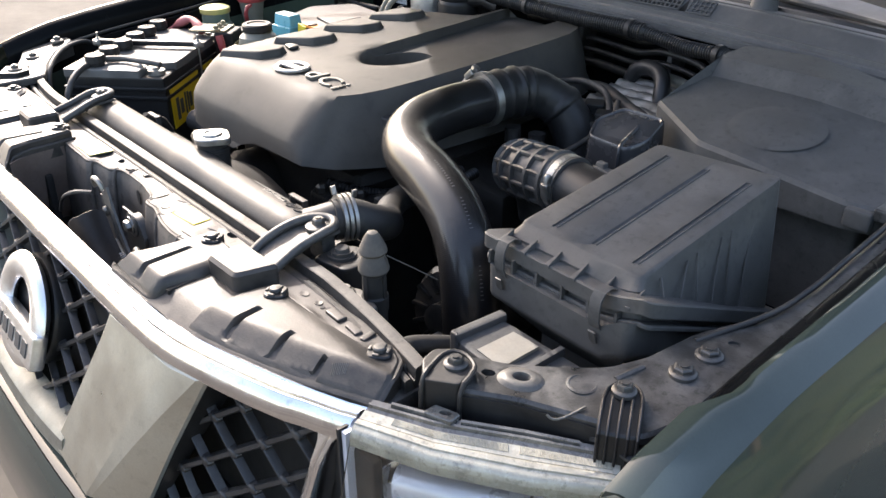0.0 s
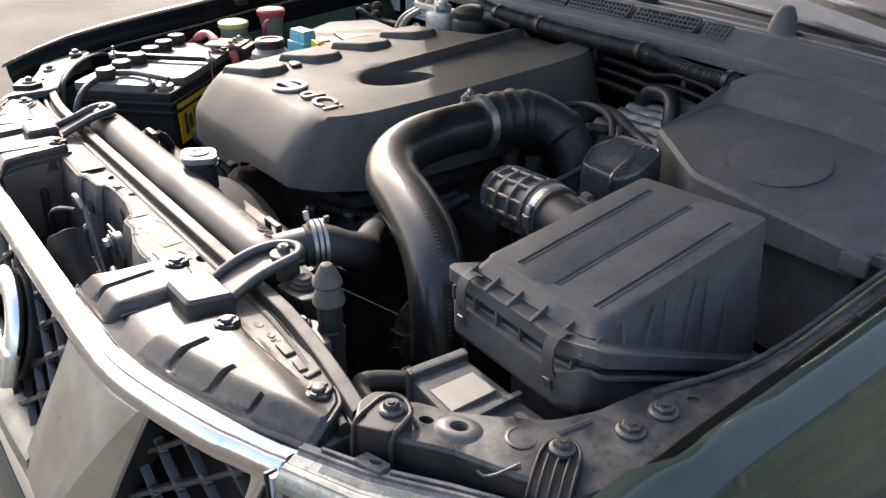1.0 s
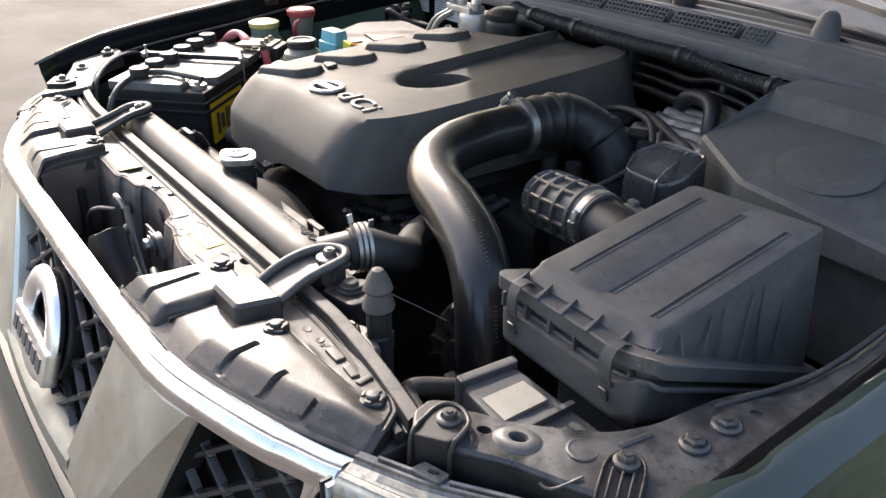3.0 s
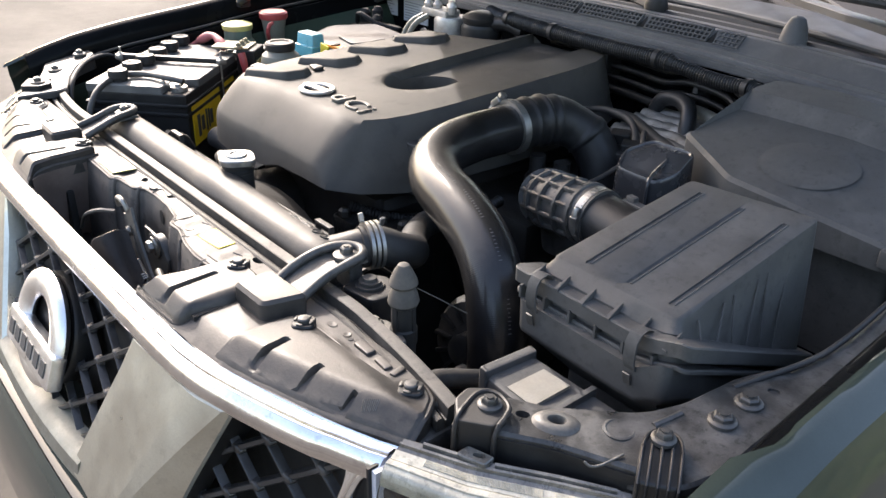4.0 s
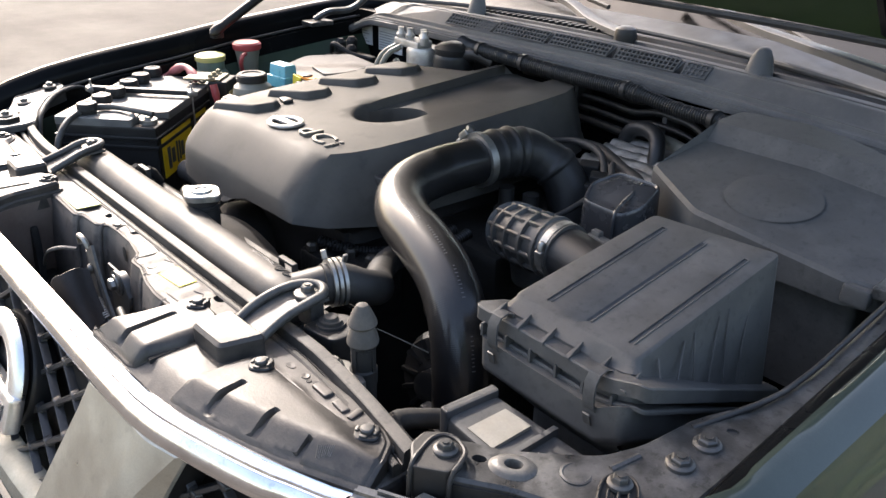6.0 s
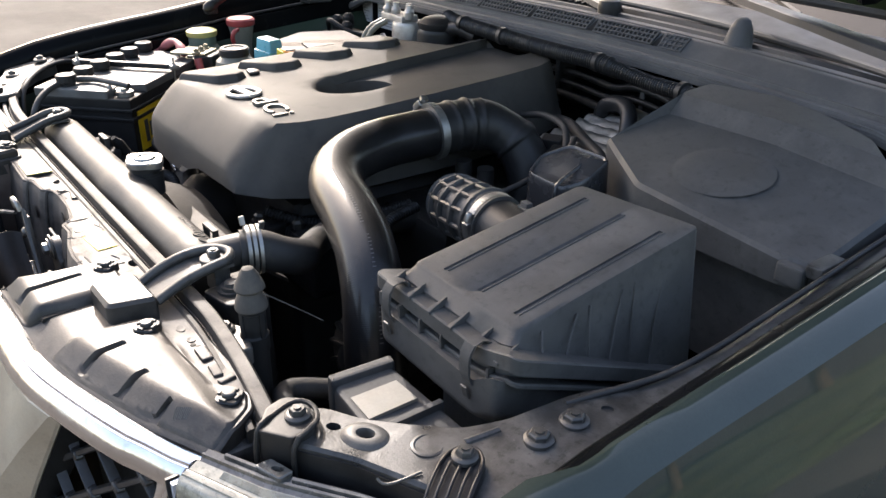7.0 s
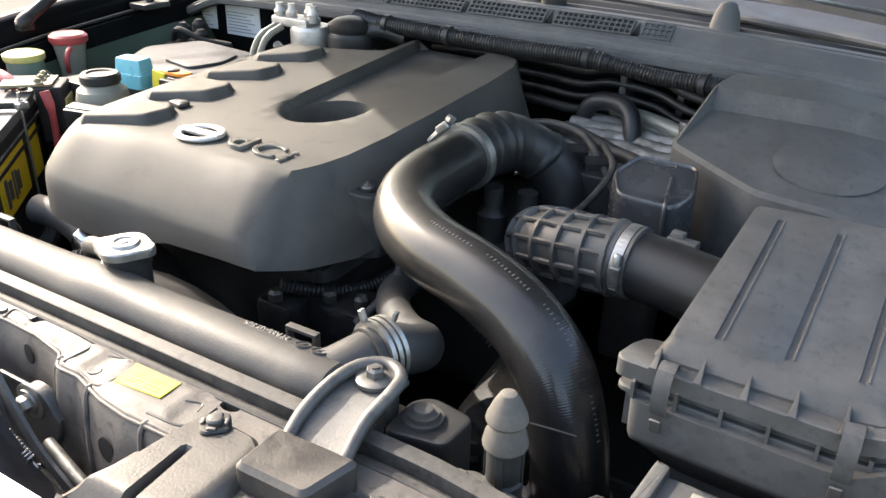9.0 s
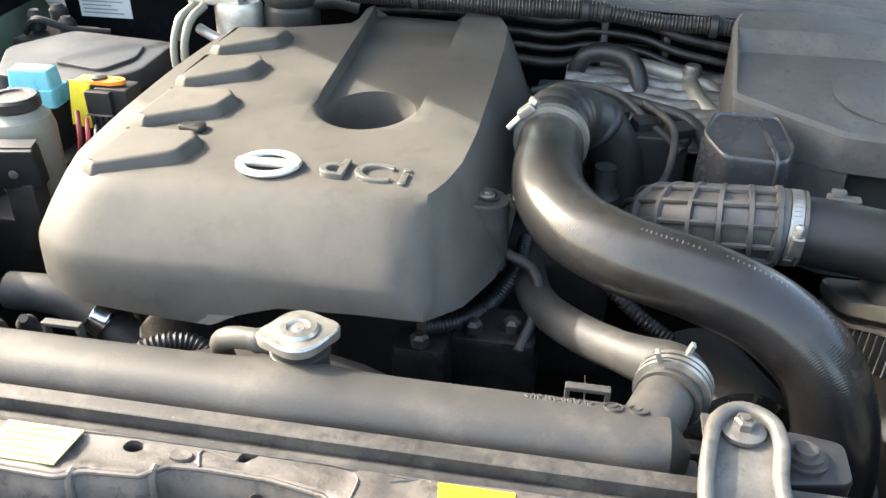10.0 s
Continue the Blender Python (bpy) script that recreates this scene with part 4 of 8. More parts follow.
# upper radiator hose
hose2 = thing("radiator_hose", (0.31, 0.06, 1.05), "dusty black rubber radiator hose with spring clamp", "hose")
bm = bmesh.new()
tube(bm, [(0.299, 0.045, 1.060), (0.307, 0.068, 1.058), (0.315, 0.095, 1.047), (0.309, 0.122, 1.034), (0.281, 0.146, 1.023), (0.235, 0.188, 1.010), (0.196, 0.240, 0.998), (0.176, 0.30, 0.985), (0.165, 0.40, 0.96)], lambda s, L: 0.0270 - 0.0030 * min(1, max(0, s - 0.02) / 0.03) - 0.0040 * min(1, max(0, s - 0.09) / 0.05), 24, 0.005)
part("hose", bm, RUBBER_DULL, hose2)
bm = bmesh.new()
a, b = Vector((0.302, 0.052, 1.061)), Vector((0.308, 0.072, 1.0605))
m = along(a, b)
for h in (0.0, 0.007, 0.014):
    lathe(bm, [(0.029, h), (0.0315, h), (0.0315, h + 0.0045), (0.029, h + 0.0045)], m, 28)
for dx, h in ((-0.013, 0.0), (0.013, 0.014)):
    box(bm, Vector((0.301 + dx, 0.056 + h, 1.095)), (0.004, 0.007, 0.012), 0.001, Matrix.Rotation(dx * 25, 4, "Y"))
part("spring_clamp", bm, ZINC, hose2, "dull steel spring clamp")

# ---- S-shaped intercooler hose ----
hose1 = thing("intercooler_hose", (0.48, 0.13, 0.88), "shiny black S-shaped rubber intercooler hose", "hose")
bm = bmesh.new()
SH = [(0.178, 0.455, 1.112), (0.180, 0.40, 1.112), (0.180, 0.34, 1.111), (0.190, 0.285, 1.108), (0.218, 0.238, 1.102), (0.268, 0.205, 1.096), (0.335, 0.185, 1.088), (0.395, 0.168, 1.070), (0.440, 0.150, 1.038), (0.464, 0.137, 0.99), (0.474, 0.130, 0.94), (0.478, 0.128, 0.90)]
tube(bm, SH, lambda s, L: 0.0385 + 0.00006 * math.sin(s * 2800), 32, 0.00056)
part("hose", bm, RUBBER, hose1)
bm = bmesh.new()
tube(bm, [(0.178, 0.43, 1.112), (0.181, 0.47, 1.113), (0.19, 0.51, 1.112), (0.207, 0.540, 1.104), (0.236, 0.562, 1.082), (0.262, 0.568, 1.04), (0.275, 0.56, 0.98)],
     lambda s, L: 0.0415 + sum(h * math.exp(-((s - c) / 0.0045) ** 2) for c, h in ((0.036, 0.0022), (0.064, 0.0034), (0.086, 0.0020))) - 0.004 * max(0, min(1, (s - 0.095) / 0.03)) + 0.003 * math.exp(-((s - 0.155) / 0.006) ** 4), 28, 0.002)
part("bellows_joint", bm, BLACK, hose1, "black ribbed rubber joint")
bm = bmesh.new()
m = along((0.179, 0.425, 1.112), (0.180, 0.44, 1.1125))
lathe(bm, [(0.043, 0), (0.0452, 0), (0.0452, 0.013), (0.043, 0.013)], m, 40)
for q in range(14):
    ang = 0.2 + q * 0.14
    box(bm, m @ Vector((0.0455 * math.cos(ang), 0.0455 * math.sin(ang), 0.0065)), (0.001, 0.002, 0.007), 0, m.to_3x3().to_4x4() @ Matrix.Rotation(ang, 4, "Z"))
box(bm, (0.148, 0.43, 1.148), (0.022, 0.016, 0.012), 0.003, pose(0, 0, 0, 0, -40, 0))
tube(bm, [(0.128, 0.426, 1.125), (0.15, 0.43, 1.150), (0.158, 0.432, 1.163)], 0.0045, 8)
lathe(bm, [(0.007, 0), (0.007, 0.006)], along((0.155, 0.431, 1.157), (0.162, 0.433, 1.17)), 6)
part("hose_clamp", bm, ZINC, hose1, "bright worm drive clamp")
bm = bmesh.new()
m = Matrix.Translation((0.477, 0.128, 0.905)) @ pose(0, 0, 0, 3, -3, 0)
lathe(bm, [(0.039, 0), (0.0425, 0), (0.0425, 0.012), (0.039, 0.012)], m, 36)
lathe(bm, [(0.039, -0.04), (0.041, -0.04), (0.041, 0.0), (0.039, 0.0)], m, 36)
box(bm, (0.440, 0.103, 0.912), (0.016, 0.016, 0.028), 0.003)
part("lower_clamp", bm, BOLT, hose1, "dull dark clamp")
bm = bmesh.new()
line = frames(spline(SH, 0.0022))
for start, n, ang in ((132, 13, 0.1), (164, 12, 0.02), (194, 9, -0.05), (226, 9, -0.1)):
    for q in range(n):
        p, t, a, b = line[min(start + 2 * q, len(line) - 1)]
        w = ang
        nn = a * math.cos(w) + b * math.sin(w)
        mm = Matrix((t, nn.cross(t), nn)).transposed().to_4x4()
        box(bm, p + nn * 0.0386, (0.0013, 0.0024 + 0.0010 * (q % 3), 0.0003), 0, mm)
tagged(part("worn_print", bm, PRINT_PALE, hose1, "pale worn print"), kind="stuff")

# ---- air filter box, intake hose ----
airbox = thing("air_filter_box", (0.62, 0.25, 0.90), "dark grey plastic air filter box with spring clips", "air filter box")


def lid_z(x, y):
    return 1.116 + (y - 0.14) * 0.172 - 0.01 * (x - 0.54)


def fall(x, y):
    """How far the parting line sinks towards the rear."""
    side = step((x - 0.69) / 0.04)
    return lerp([(0.13, 0.0), (0.184, 0.02), (0.24, 0.052), (0.31, 0.096), (0.40, 0.125)], y) * (1 - side) + 0.46 * (y - 0.140) * side


def plan(pts, r, n):
    """An outline with rounded corners and three more points along each side."""
    o, out = outline(pts, r, 3), []
    for a, b in zip(o, o[1:] + o[:1]):
        k = n if (b - a).length > 0.1 else 1
        out += [a.lerp(b, j / k) for j in range(k)]
    return out


bm = bmesh.new()
top = [(0.541, 0.141), (0.709, 0.138), (0.716, 0.388), (0.556, 0.374)]
foot = [(0.532, 0.128), (0.718, 0.124), (0.727, 0.400), (0.547, 0.388)]
o1, o0 = plan(top, 0.008, 8), plan(foot, 0.012, 8)
rings(bm, [[Vector((p.x, p.y, 1.092 - fall(p.x, p.y))) for p in o0], [Vector((p.x, p.y, 1.102 - fall(p.x, p.y))) for p in o0], [a.lerp(b, 0.93) + Vector((0, 0, lid_z(b.x, b.y) - 0.004)) for a, b in zip(o0, o1)],
           [b + Vector((0, 0, lid_z(b.x, b.y) - 0.001)) for b in o1], [b + Vector((0, 0, lid_z(b.x, b.y))) for b in inset_ring(o1, 0.004)]])
lid = part("lid", bm, BOXP, airbox)
cutters = []
for x in (0.577, 0.632, 0.687):
    c = bmesh.new()
    rings(c, [[Vector((x + sx * 0.0038 + (y - 0.14) * 0.03, y, lid_z(x, y) + dz)) for sx, dz in ((-1, 0.01), (-0.6, -0.0022), (0.6, -0.0022), (1, 0.01))] for y in (0.155, 0.355)])
    cutters.append(c)
cut(lid, cutters)
bm = bmesh.new()
for x in (0.577, 0.632, 0.687):
    pts = [(x + 0.0045 + (y - 0.14) * 0.03, y, lid_z(x, y) + 0.0003) for y in (0.156, 0.354)]
    tube(bm, pts, 0.0009, 6, 1, False)
part("lid_rib", bm, BOXP, airbox)


def flange(name, outer, inner, z0, z1):
    bm = bmesh.new()
    oo, ii = plan(outer, 0.010, 8), plan(inner, 0.010, 8)
    rr = [[Vector((p.x, p.y, z - fall(p.x, p.y))) for p in o] for o, z in ((oo, z0), (oo, z1 - 0.0015), (inset_ring(oo, 0.0015), z1), (ii, z1), (ii, z0), (oo, z0))]
    rings(bm, rr, False, False)
    bmesh.ops.remove_doubles(bm, verts=bm.verts, dist=1e-6)
    return part(name, bm, BOXP, airbox)


INNER = [(0.54, 0.135), (0.710, 0.132), (0.718, 0.39), (0.555, 0.378)]
flange("upper_flange", [(0.507, 0.112), (0.746, 0.104), (0.742, 0.414), (0.515, 0.408)], INNER, 1.083, 1.100)
flange("lower_flange", [(0.510, 0.114), (0.743, 0.106), (0.739, 0.412), (0.518, 0.406)], INNER, 1.068, 1.073)
bm = bmesh.new()
b0 = plan([(0.555, 0.165), (0.705, 0.158), (0.71, 0.35), (0.56, 0.34)], 0.015, 8)
b1 = plan([(0.524, 0.104), (0.732, 0.096), (0.730, 0.40), (0.53, 0.39)], 0.012, 8)
b2 = plan([(0.526, 0.121), (0.728, 0.114), (0.726, 0.40), (0.532, 0.39)], 0.012, 8)
rings(bm, [[Vector((p.x, p.y, 0.84)) for p in b0], [p + Vector((0, 0, 0.975 - 0.9 * fall(p.x, p.y))) for p in b0], [p + Vector((0, 0, 1.020 - 0.95 * fall(p.x, p.y))) for p in inset_ring(b1, 0.012)], [p + Vector((0, 0, 1.027 - 0.95 * fall(p.x, p.y))) for p in inset_ring(b1, 0.003)], [p + Vector((0, 0, 1.034 - 0.95 * fall(p.x, p.y))) for p in inset_ring(b1, 0.001)], [p + Vector((0, 0, 1.069 - fall(p.x, p.y))) for p in b1], [p + Vector((0, 0, 1.0695 - fall(p.x, p.y))) for p in b2], [p + Vector((0, 0, 1.0835 - fall(p.x, p.y))) for p in b2]])
part("body", bm, BOXP, airbox)
for q in range(15):
    bm = bmesh.new()
    y = 0.132 + q * 0.0175
    slab(bm, [(0.515, y), (0.529, y), (0.529, y + 0.003), (0.515, y + 0.003)], 1.022 - fall(0.52, y), 1.071 - fall(0.52, y), 0.0008)
    part("wall_rib", bm, BOXP, airbox)
for q in range(6):
    bm = bmesh.new()
    x = 0.525 + q * 0.036
    slab(bm, [(x, 0.106), (x + 0.003, 0.106), (x + 0.003, 0.13), (x, 0.13)], 1.069, 1.085, 0.0005)
    x += 0.012
    slab(bm, [(x - 0.0005, 0.110 - 0.03 * (x - 0.5)), (x + 0.006, 0.110 - 0.03 * (x - 0.5)), (x + 0.0035, 0.131), (x + 0.002, 0.131)], 1.098, lambda px, py: 1.1015 + 0.35 * (py - 0.108), 0.0008)
    part("flange_web", bm, BOXP, airbox)
for x in (0.552, 0.690):
    bm = bmesh.new()
    y = 0.112 - 0.03 * (x - 0.5)
    sheet(bm, [[(x - 0.0068, y + dy, z), (x + 0.0068, y + dy, z)] for dy, z in ((0.012, 1.099), (0.010, 1.105), (0.002, 1.109), (-0.008, 1.107), (-0.0135, 1.099), (-0.0150, 1.088), (-0.0145, 1.076), (-0.011, 1.066), (-0.006, 1.062), (0.0, 1.062))], (0, 0.0026, -0.0008))
    clip = part("clip", bm, BOXP, airbox)
    bm = bmesh.new()
    box(bm, (x - 0.001, y - 0.0115, 1.0545), (0.0095, 0.0025, 0.015), 0.001, pose(0, 0, 0, 16, 0, 0))
    part("clip_tab", bm, BOLT, clip, "worn bare tab")
for q in range(6):
    y = 0.155 + q * 0.032
    bm = bmesh.new()
    f = fall(0.727, y)
    tube(bm, [(0.7275 + 0.0004 * q, y, 1.1015 - f), (0.7225, y + 0.004 + 0.006 * (q % 2), 1.104 - 0.5 * f), (0.7155, y + 0.010 + 0.014 * (q % 2), 1.108 + q * 0.003)], 0.0011, 6, 1, False)
    part("side_rib", bm, BOXP, airbox)

intake = thing("intake_hose", (0.42, 0.335, 1.03), "black lattice-ribbed rubber intake hose with clamp", "hose")
AX = [(0.440, 0.3365, 1.074), (0.41, 0.339, 1.072), (0.375, 0.344, 1.068), (0.345, 0.354, 1.062), (0.322, 0.374, 1.050), (0.31, 0.405, 1.03), (0.31, 0.43, 0.99), (0.31, 0.44, 0.95)]
bm = bmesh.new()
tube(bm, [(0.560, 0.318, 1.068), (0.51, 0.327, 1.071), (0.47, 0.333, 1.073), (0.430, 0.337, 1.074)], 0.0375, 28)
part("inlet_tube", bm, BLACK, intake)
bm = bmesh.new()
fr = tube(bm, AX, 0.0380, 32, 0.004)
part("bellows", bm, RUBBER_GREY, intake)
bm = bmesh.new()
way = 0.0
for i, (p, t, a, b) in enumerate(fr[:-1]):
    way += (fr[i + 1][0] - p).length
    if i % 6 == 3 and way < 0.165:
        mm = Matrix((a, b, t)).transposed().to_4x4()
        mm.translation = p
        lathe(bm, [(0.036, -0.0042), (0.0442, -0.0024), (0.0442, 0.0024), (0.036, 0.0042)], mm, 36)
for q in range(11):
    ang = 2 * math.pi * q / 11
    pts = [p + (a * math.cos(ang) + b * math.sin(ang)) * 0.0405 for p, t, a, b in fr[2:42]]
    tube(bm, pts, 0.0034, 6, 1, False)
part("lattice_rib", bm, RUBBER_GREY, intake)
bm = bmesh.new()
m = along((0.449, 0.336, 1.074), (0.43, 0.338, 1.0742))
lathe(bm, [(0.0385, 0), (0.0418, 0), (0.0418, 0.012), (0.0385, 0.012)], m, 44)
box(bm, (0.442, 0.2945, 1.075), (0.013, 0.011, 0.024), 0.003, pose(0, 0, 0, 8, 0, 0))
lathe(bm, [(0.0055, 0), (0.0055, 0.010), (0.003, 0.013)], Matrix.Translation((0.442, 0.295, 1.086)) @ pose(0, 0, 0, -8, 0, 0), 8)
for q in range(16):
    ang = -0.5 + q * 0.13
    box(bm, m @ Vector((0.042 * math.cos(ang), 0.042 * math.sin(ang), 0.006)), (0.001, 0.0022, 0.008), 0, m.to_3x3().to_4x4() @ Matrix.Rotation(ang, 4, "Z"))
part("hose_clamp", bm, ZINC, intake, "bright worm drive clamp")
bm = bmesh.new()
lathe(bm, [(0.037, -0.006), (0.0415, -0.005), (0.0415, -0.001), (0.0395, 0.0), (0.0395, 0.0125), (0.0412, 0.0135), (0.0412, 0.019), (0.0435, 0.021), (0.0435, 0.026), (0.037, 0.028)], m, 44)
part("cuff", bm, RUBBER_GREY, intake, "smooth rubber cuff")
bm = bmesh.new()
box(bm, (0.494, 0.350, 1.1045), (0.034, 0.014, 0.010), 0.002, pose(0, 0, 0, 0, 0, -8))
box(bm, (0.488, 0.352, 1.1115), (0.015, 0.010, 0.009), 0.002, pose(0, 0, 0, 0, 0, -8))
part("clip", bm, BOXP, intake, "small moulded clip")

# air duct below the filter box
duct = thing("air_duct", (0.64, 0.06, 0.93), "black plastic inlet duct with a faded sticker", "air duct")
bm = bmesh.new()
slab(bm, [(0.560, 0.022), (0.66, 0.012), (0.755, 0.045), (0.755, 0.098), (0.565, 0.092)], 0.92, lambda x, y: 1.018 - 0.10 * max(0, x - 0.65), 0.006, 0.012)
part("body", bm, BOXP, duct)
bm = bmesh.new()
slab(bm, [(0.552, 0.022), (0.566, 0.020), (0.572, 0.094), (0.558, 0.097)], 0.93, 1.026, 0.004, 0.004)
part("rim", bm, BOXP, duct)
bm = bmesh.new()
slab(bm, [(0.648, 0.014), (0.655, 0.014), (0.655, 0.096), (0.648, 0.096)], 0.93, 1.0215, 0.001)
part("seam", bm, BOXP, duct)
bm = bmesh.new()
slab(bm, [(0.592, 0.026), (0.632, 0.023), (0.632, 0.080), (0.594, 0.080)], 1.015, 1.0192, 0.0002)
part("sticker", bm, STICKER, duct, "faded grey-brown sticker")
bm = bmesh.new()
slab(bm, [(0.665, 0.03), (0.70, 0.035), (0.70, 0.06), (0.665, 0.055)], 1.008, 1.0182, 0.0002)
part("sticker", bm, STICKER, duct, "faded grey-brown sticker")

# ---- big cover at the rear corner ----
fuse = thing("fuse_box_cover", (0.6, 0.64, 0.95), "large matt dark grey plastic cover with a ring mark", "box cover")


def fz(x, y):
    return 1.117 + 0.19 * max(0, y - 0.50) + 0.020 * max(0, min(1, (y - 0.70) / 0.028)) - 0.12 * max(0, y - 0.728) * max(0, min(1, (x - 0.5) / 0.1)) - 0.09 * max(0, x - 0.60)


bm = bmesh.new()
perforated(bm, [(0.530, 0.508), (0.60, 0.499), (0.755, 0.498), (0.793, 0.51), (0.795, 0.70), (0.70, 0.775), (0.62, 0.80), (0.54, 0.806), (0.43, 0.786), (0.417, 0.745), (0.405, 0.585)], [], 1.068, fz, 0.010, 0.005, 0.02, [[(0.425 + 0.35 * k / 12, 0.700) for k in range(13)], [(0.43 + 0.31 * k / 12, 0.728) for k in range(13)]])
shell = part("shell", bm, BOXP, fuse, "", 26, False)
bm = bmesh.new()
sheet(bm, [[(x, y, z) for z in (1.09, 1.06, 1.03, 0.98)] for x, y in ((0.4055, 0.62), (0.407, 0.5855), (0.419, 0.578), (0.47, 0.547), (0.523, 0.5145), (0.545, 0.508))], (0.002, 0.003, 0))
part("skirt", bm, BOXP, fuse)
bm = bmesh.new()
mm = Matrix.Translation((0.598, 0.600, fz(0.598, 0.600) + 0.001)) @ pose(0, 0, 0, 10, 2, 0)
lathe(bm, [(0.066, -0.0016), (0.060, -0.0008), (0.054, -0.0001), (0.045, 0.0004), (0.03, 0.0006), (0.01, 0.0007)], mm, 44)
part("round_mark", bm, BOXP, fuse, "round worn mark", 80, False)
bm = bmesh.new()
box(bm, (0.770, 0.497, 1.088), (0.035, 0.016, 0.026), 0.005)
part("latch_tab", bm, BOXP, fuse)
bm = bmesh.new()
slab(bm, [(0.46, 0.60), (0.56, 0.54), (0.76, 0.535), (0.77, 0.68), (0.68, 0.74), (0.46, 0.76)], 0.90, 1.085, 0.003, 0.01)
part("box_body", bm, BOXP, fuse, "dark grey box body")
bm = bmesh.new()
box(bm, (0.795, 0.52, 1.10), (0.02, 0.05, 0.016), 0.003)
part("hinge_clip", bm, STEEL_BLACK, fuse)
bm = bmesh.new()
lathe(bm, [(0.014, 0), (0.014, 0.006), (0.008, 0.009)], Matrix.Translation((0.668, 0.785, 1.154)), 16)
part("plug", bm, WHITE, fuse, "white plastic plug")

# resonator dome
bm = bmesh.new()
o = outline([(0.382, 0.450), (0.456, 0.446), (0.470, 0.480), (0.458, 0.540), (0.378, 0.540), (0.360, 0.495)], 0.012, 4)
rr = []
mc = sum(o, Vector()) / len(o)
for f, z in ((0.92, 0.98), (1.04, 1.05), (1.0, 1.106), (0.985, 1.1105), (0.955, 1.1125), (0.915, 1.1125), (0.885, 1.110), (0.40, 1.111)):
    rr.append([Vector((mc.x + (p.x - mc.x) * f, mc.y + (p.y - mc.y) * f, z + 0.25 * (p.y - 0.49) * (z > 1.06))) for p in o])
rings(bm, rr)
dome = thing("resonator", (0.41, 0.49, 0.98), "smooth dark plastic resonator dome", "air resonator")
part("dome", bm, GLOSSBOX, dome)
bm = bmesh.new()
tube(bm, [(0.447, 0.4395, 1.03), (0.445, 0.4445, 1.09), (0.443, 0.455, 1.1045), (0.436, 0.495, 1.1145), (0.432, 0.528, 1.1225)], 0.0029, 8, 0.006)
part("seam", bm, GLOSSBOX, dome)
bm = bmesh.new()
box(bm, (0.41, 0.49, 0.93), (0.06, 0.06, 0.14), 0.005)
part("stand", bm, DARK, dome)

# ---- radiator support, shields, front rail ----
rail = thing("support_rail", (0, -0.05, 1.036), "dusty pressed steel rail in front of the radiator", "steel rail")


def rail_run(name, prof):
    bm = bmesh.new()
    rr = []
    for i in range(61):
        x = -0.66 + 1.28 * i / 60
        e = max(0, abs(x) - 0.42) / 0.2
        y = -0.050 + 0.018 * e * e * (1 if x < 0 else -0.8) - (0.0 if x < 0 else 0.012 * e)
        z = 1.066 - 0.004 * e
        rr.append([(x, y + dy, z + dz) for dy, dz in prof])
    rings(bm, rr)
    part(name, bm, RAIL, rail)


rail_run("front_lip", ((-0.018, -0.03), (-0.018, -0.0105), (-0.016, -0.009), (-0.0115, -0.0092), (-0.0085, -0.0135), (-0.0074, -0.03)))
rail_run("channel", ((-0.0072, -0.03), (-0.0072, -0.0138), (-0.0058, -0.0135), (-0.0045, -0.0015), (-0.0025, 0.0), (0.0085, 0.0008), (0.0115, -0.003), (0.0115, -0.03)))

SUPPORT_EDGE = [(-0.26, -0.109), (-0.232, -0.110), (-0.140, -0.112), (-0.124, -0.103), (-0.082, -0.100), (-0.065, -0.087), (-0.036, -0.085), (0.012, -0.0865), (0.056, -0.094), (0.072, -0.109), (0.10, -0.108), (0.143, -0.1195), (0.179, -0.1235), (0.26, -0.121)]


def press(x, y):
    """The upper face of the support with its shallow pressings."""
    z = 1.0548
    for cx, cy, rx, ry, h in ((-0.10, -0.085, 0.05, 0.012, -0.0022), (0.010, -0.080, 0.030, 0.006, -0.0018), (0.085, -0.082, 0.012, 0.022, 0.0022), (0.165, -0.088, 0.045, 0.020, 0.0026), (-0.19, -0.088, 0.035, 0.018, 0.0022)):
        d = max(abs(x - cx) / rx, abs(y - cy) / ry)
        z += h * step((1.18 - d) / 0.3)
    return z + 0.0006 * math.sin(61 * x + 3) * math.sin(90 * y)


bm = bmesh.new()
perforated(bm, SUPPORT_EDGE + [(0.30, -0.10), (0.58, -0.10), (0.62, -0.062), (-0.62, -0.062), (-0.62, -0.11), (-0.30, -0.10)], [(-0.010, -0.069, 0.0085, 0.0045, 0.6), (0.243, -0.070, 0.010, 0.006, 0), (-0.10, -0.075, 0.008, 0.005, 0)], 1.040, press, 0.004, 0.002, 0.006)
rr = []
for x in [-0.25 + 0.50 * i / 120 for i in range(121)]:
    y = lerp(SUPPORT_EDGE, x)
    rr.append([(x, y + 0.001, 1.0525), (x, y - 0.004, 1.047), (x, y - 0.010, 1.01), (x, y - 0.016, 0.90), (x, y - 0.008, 0.90), (x, y + 0.004, 1.046)])
rings(bm, rr)
supp = thing("radiator_support", (0, -0.09, 0.90), "dusty tan-grey pressed steel radiator support panel", "body panel")
part("pressed_panel", bm, STEEL_DUST, supp, "", 50, False)
bm = bmesh.new()
tube(bm, [(x, lerp(SUPPORT_EDGE, x) - 0.0006, 1.0522) for x in [-0.24 + 0.49 * i / 90 for i in range(91)]], 0.0022, 8, 1, False)
part("rolled_edge", bm, STEEL_DUST, supp)
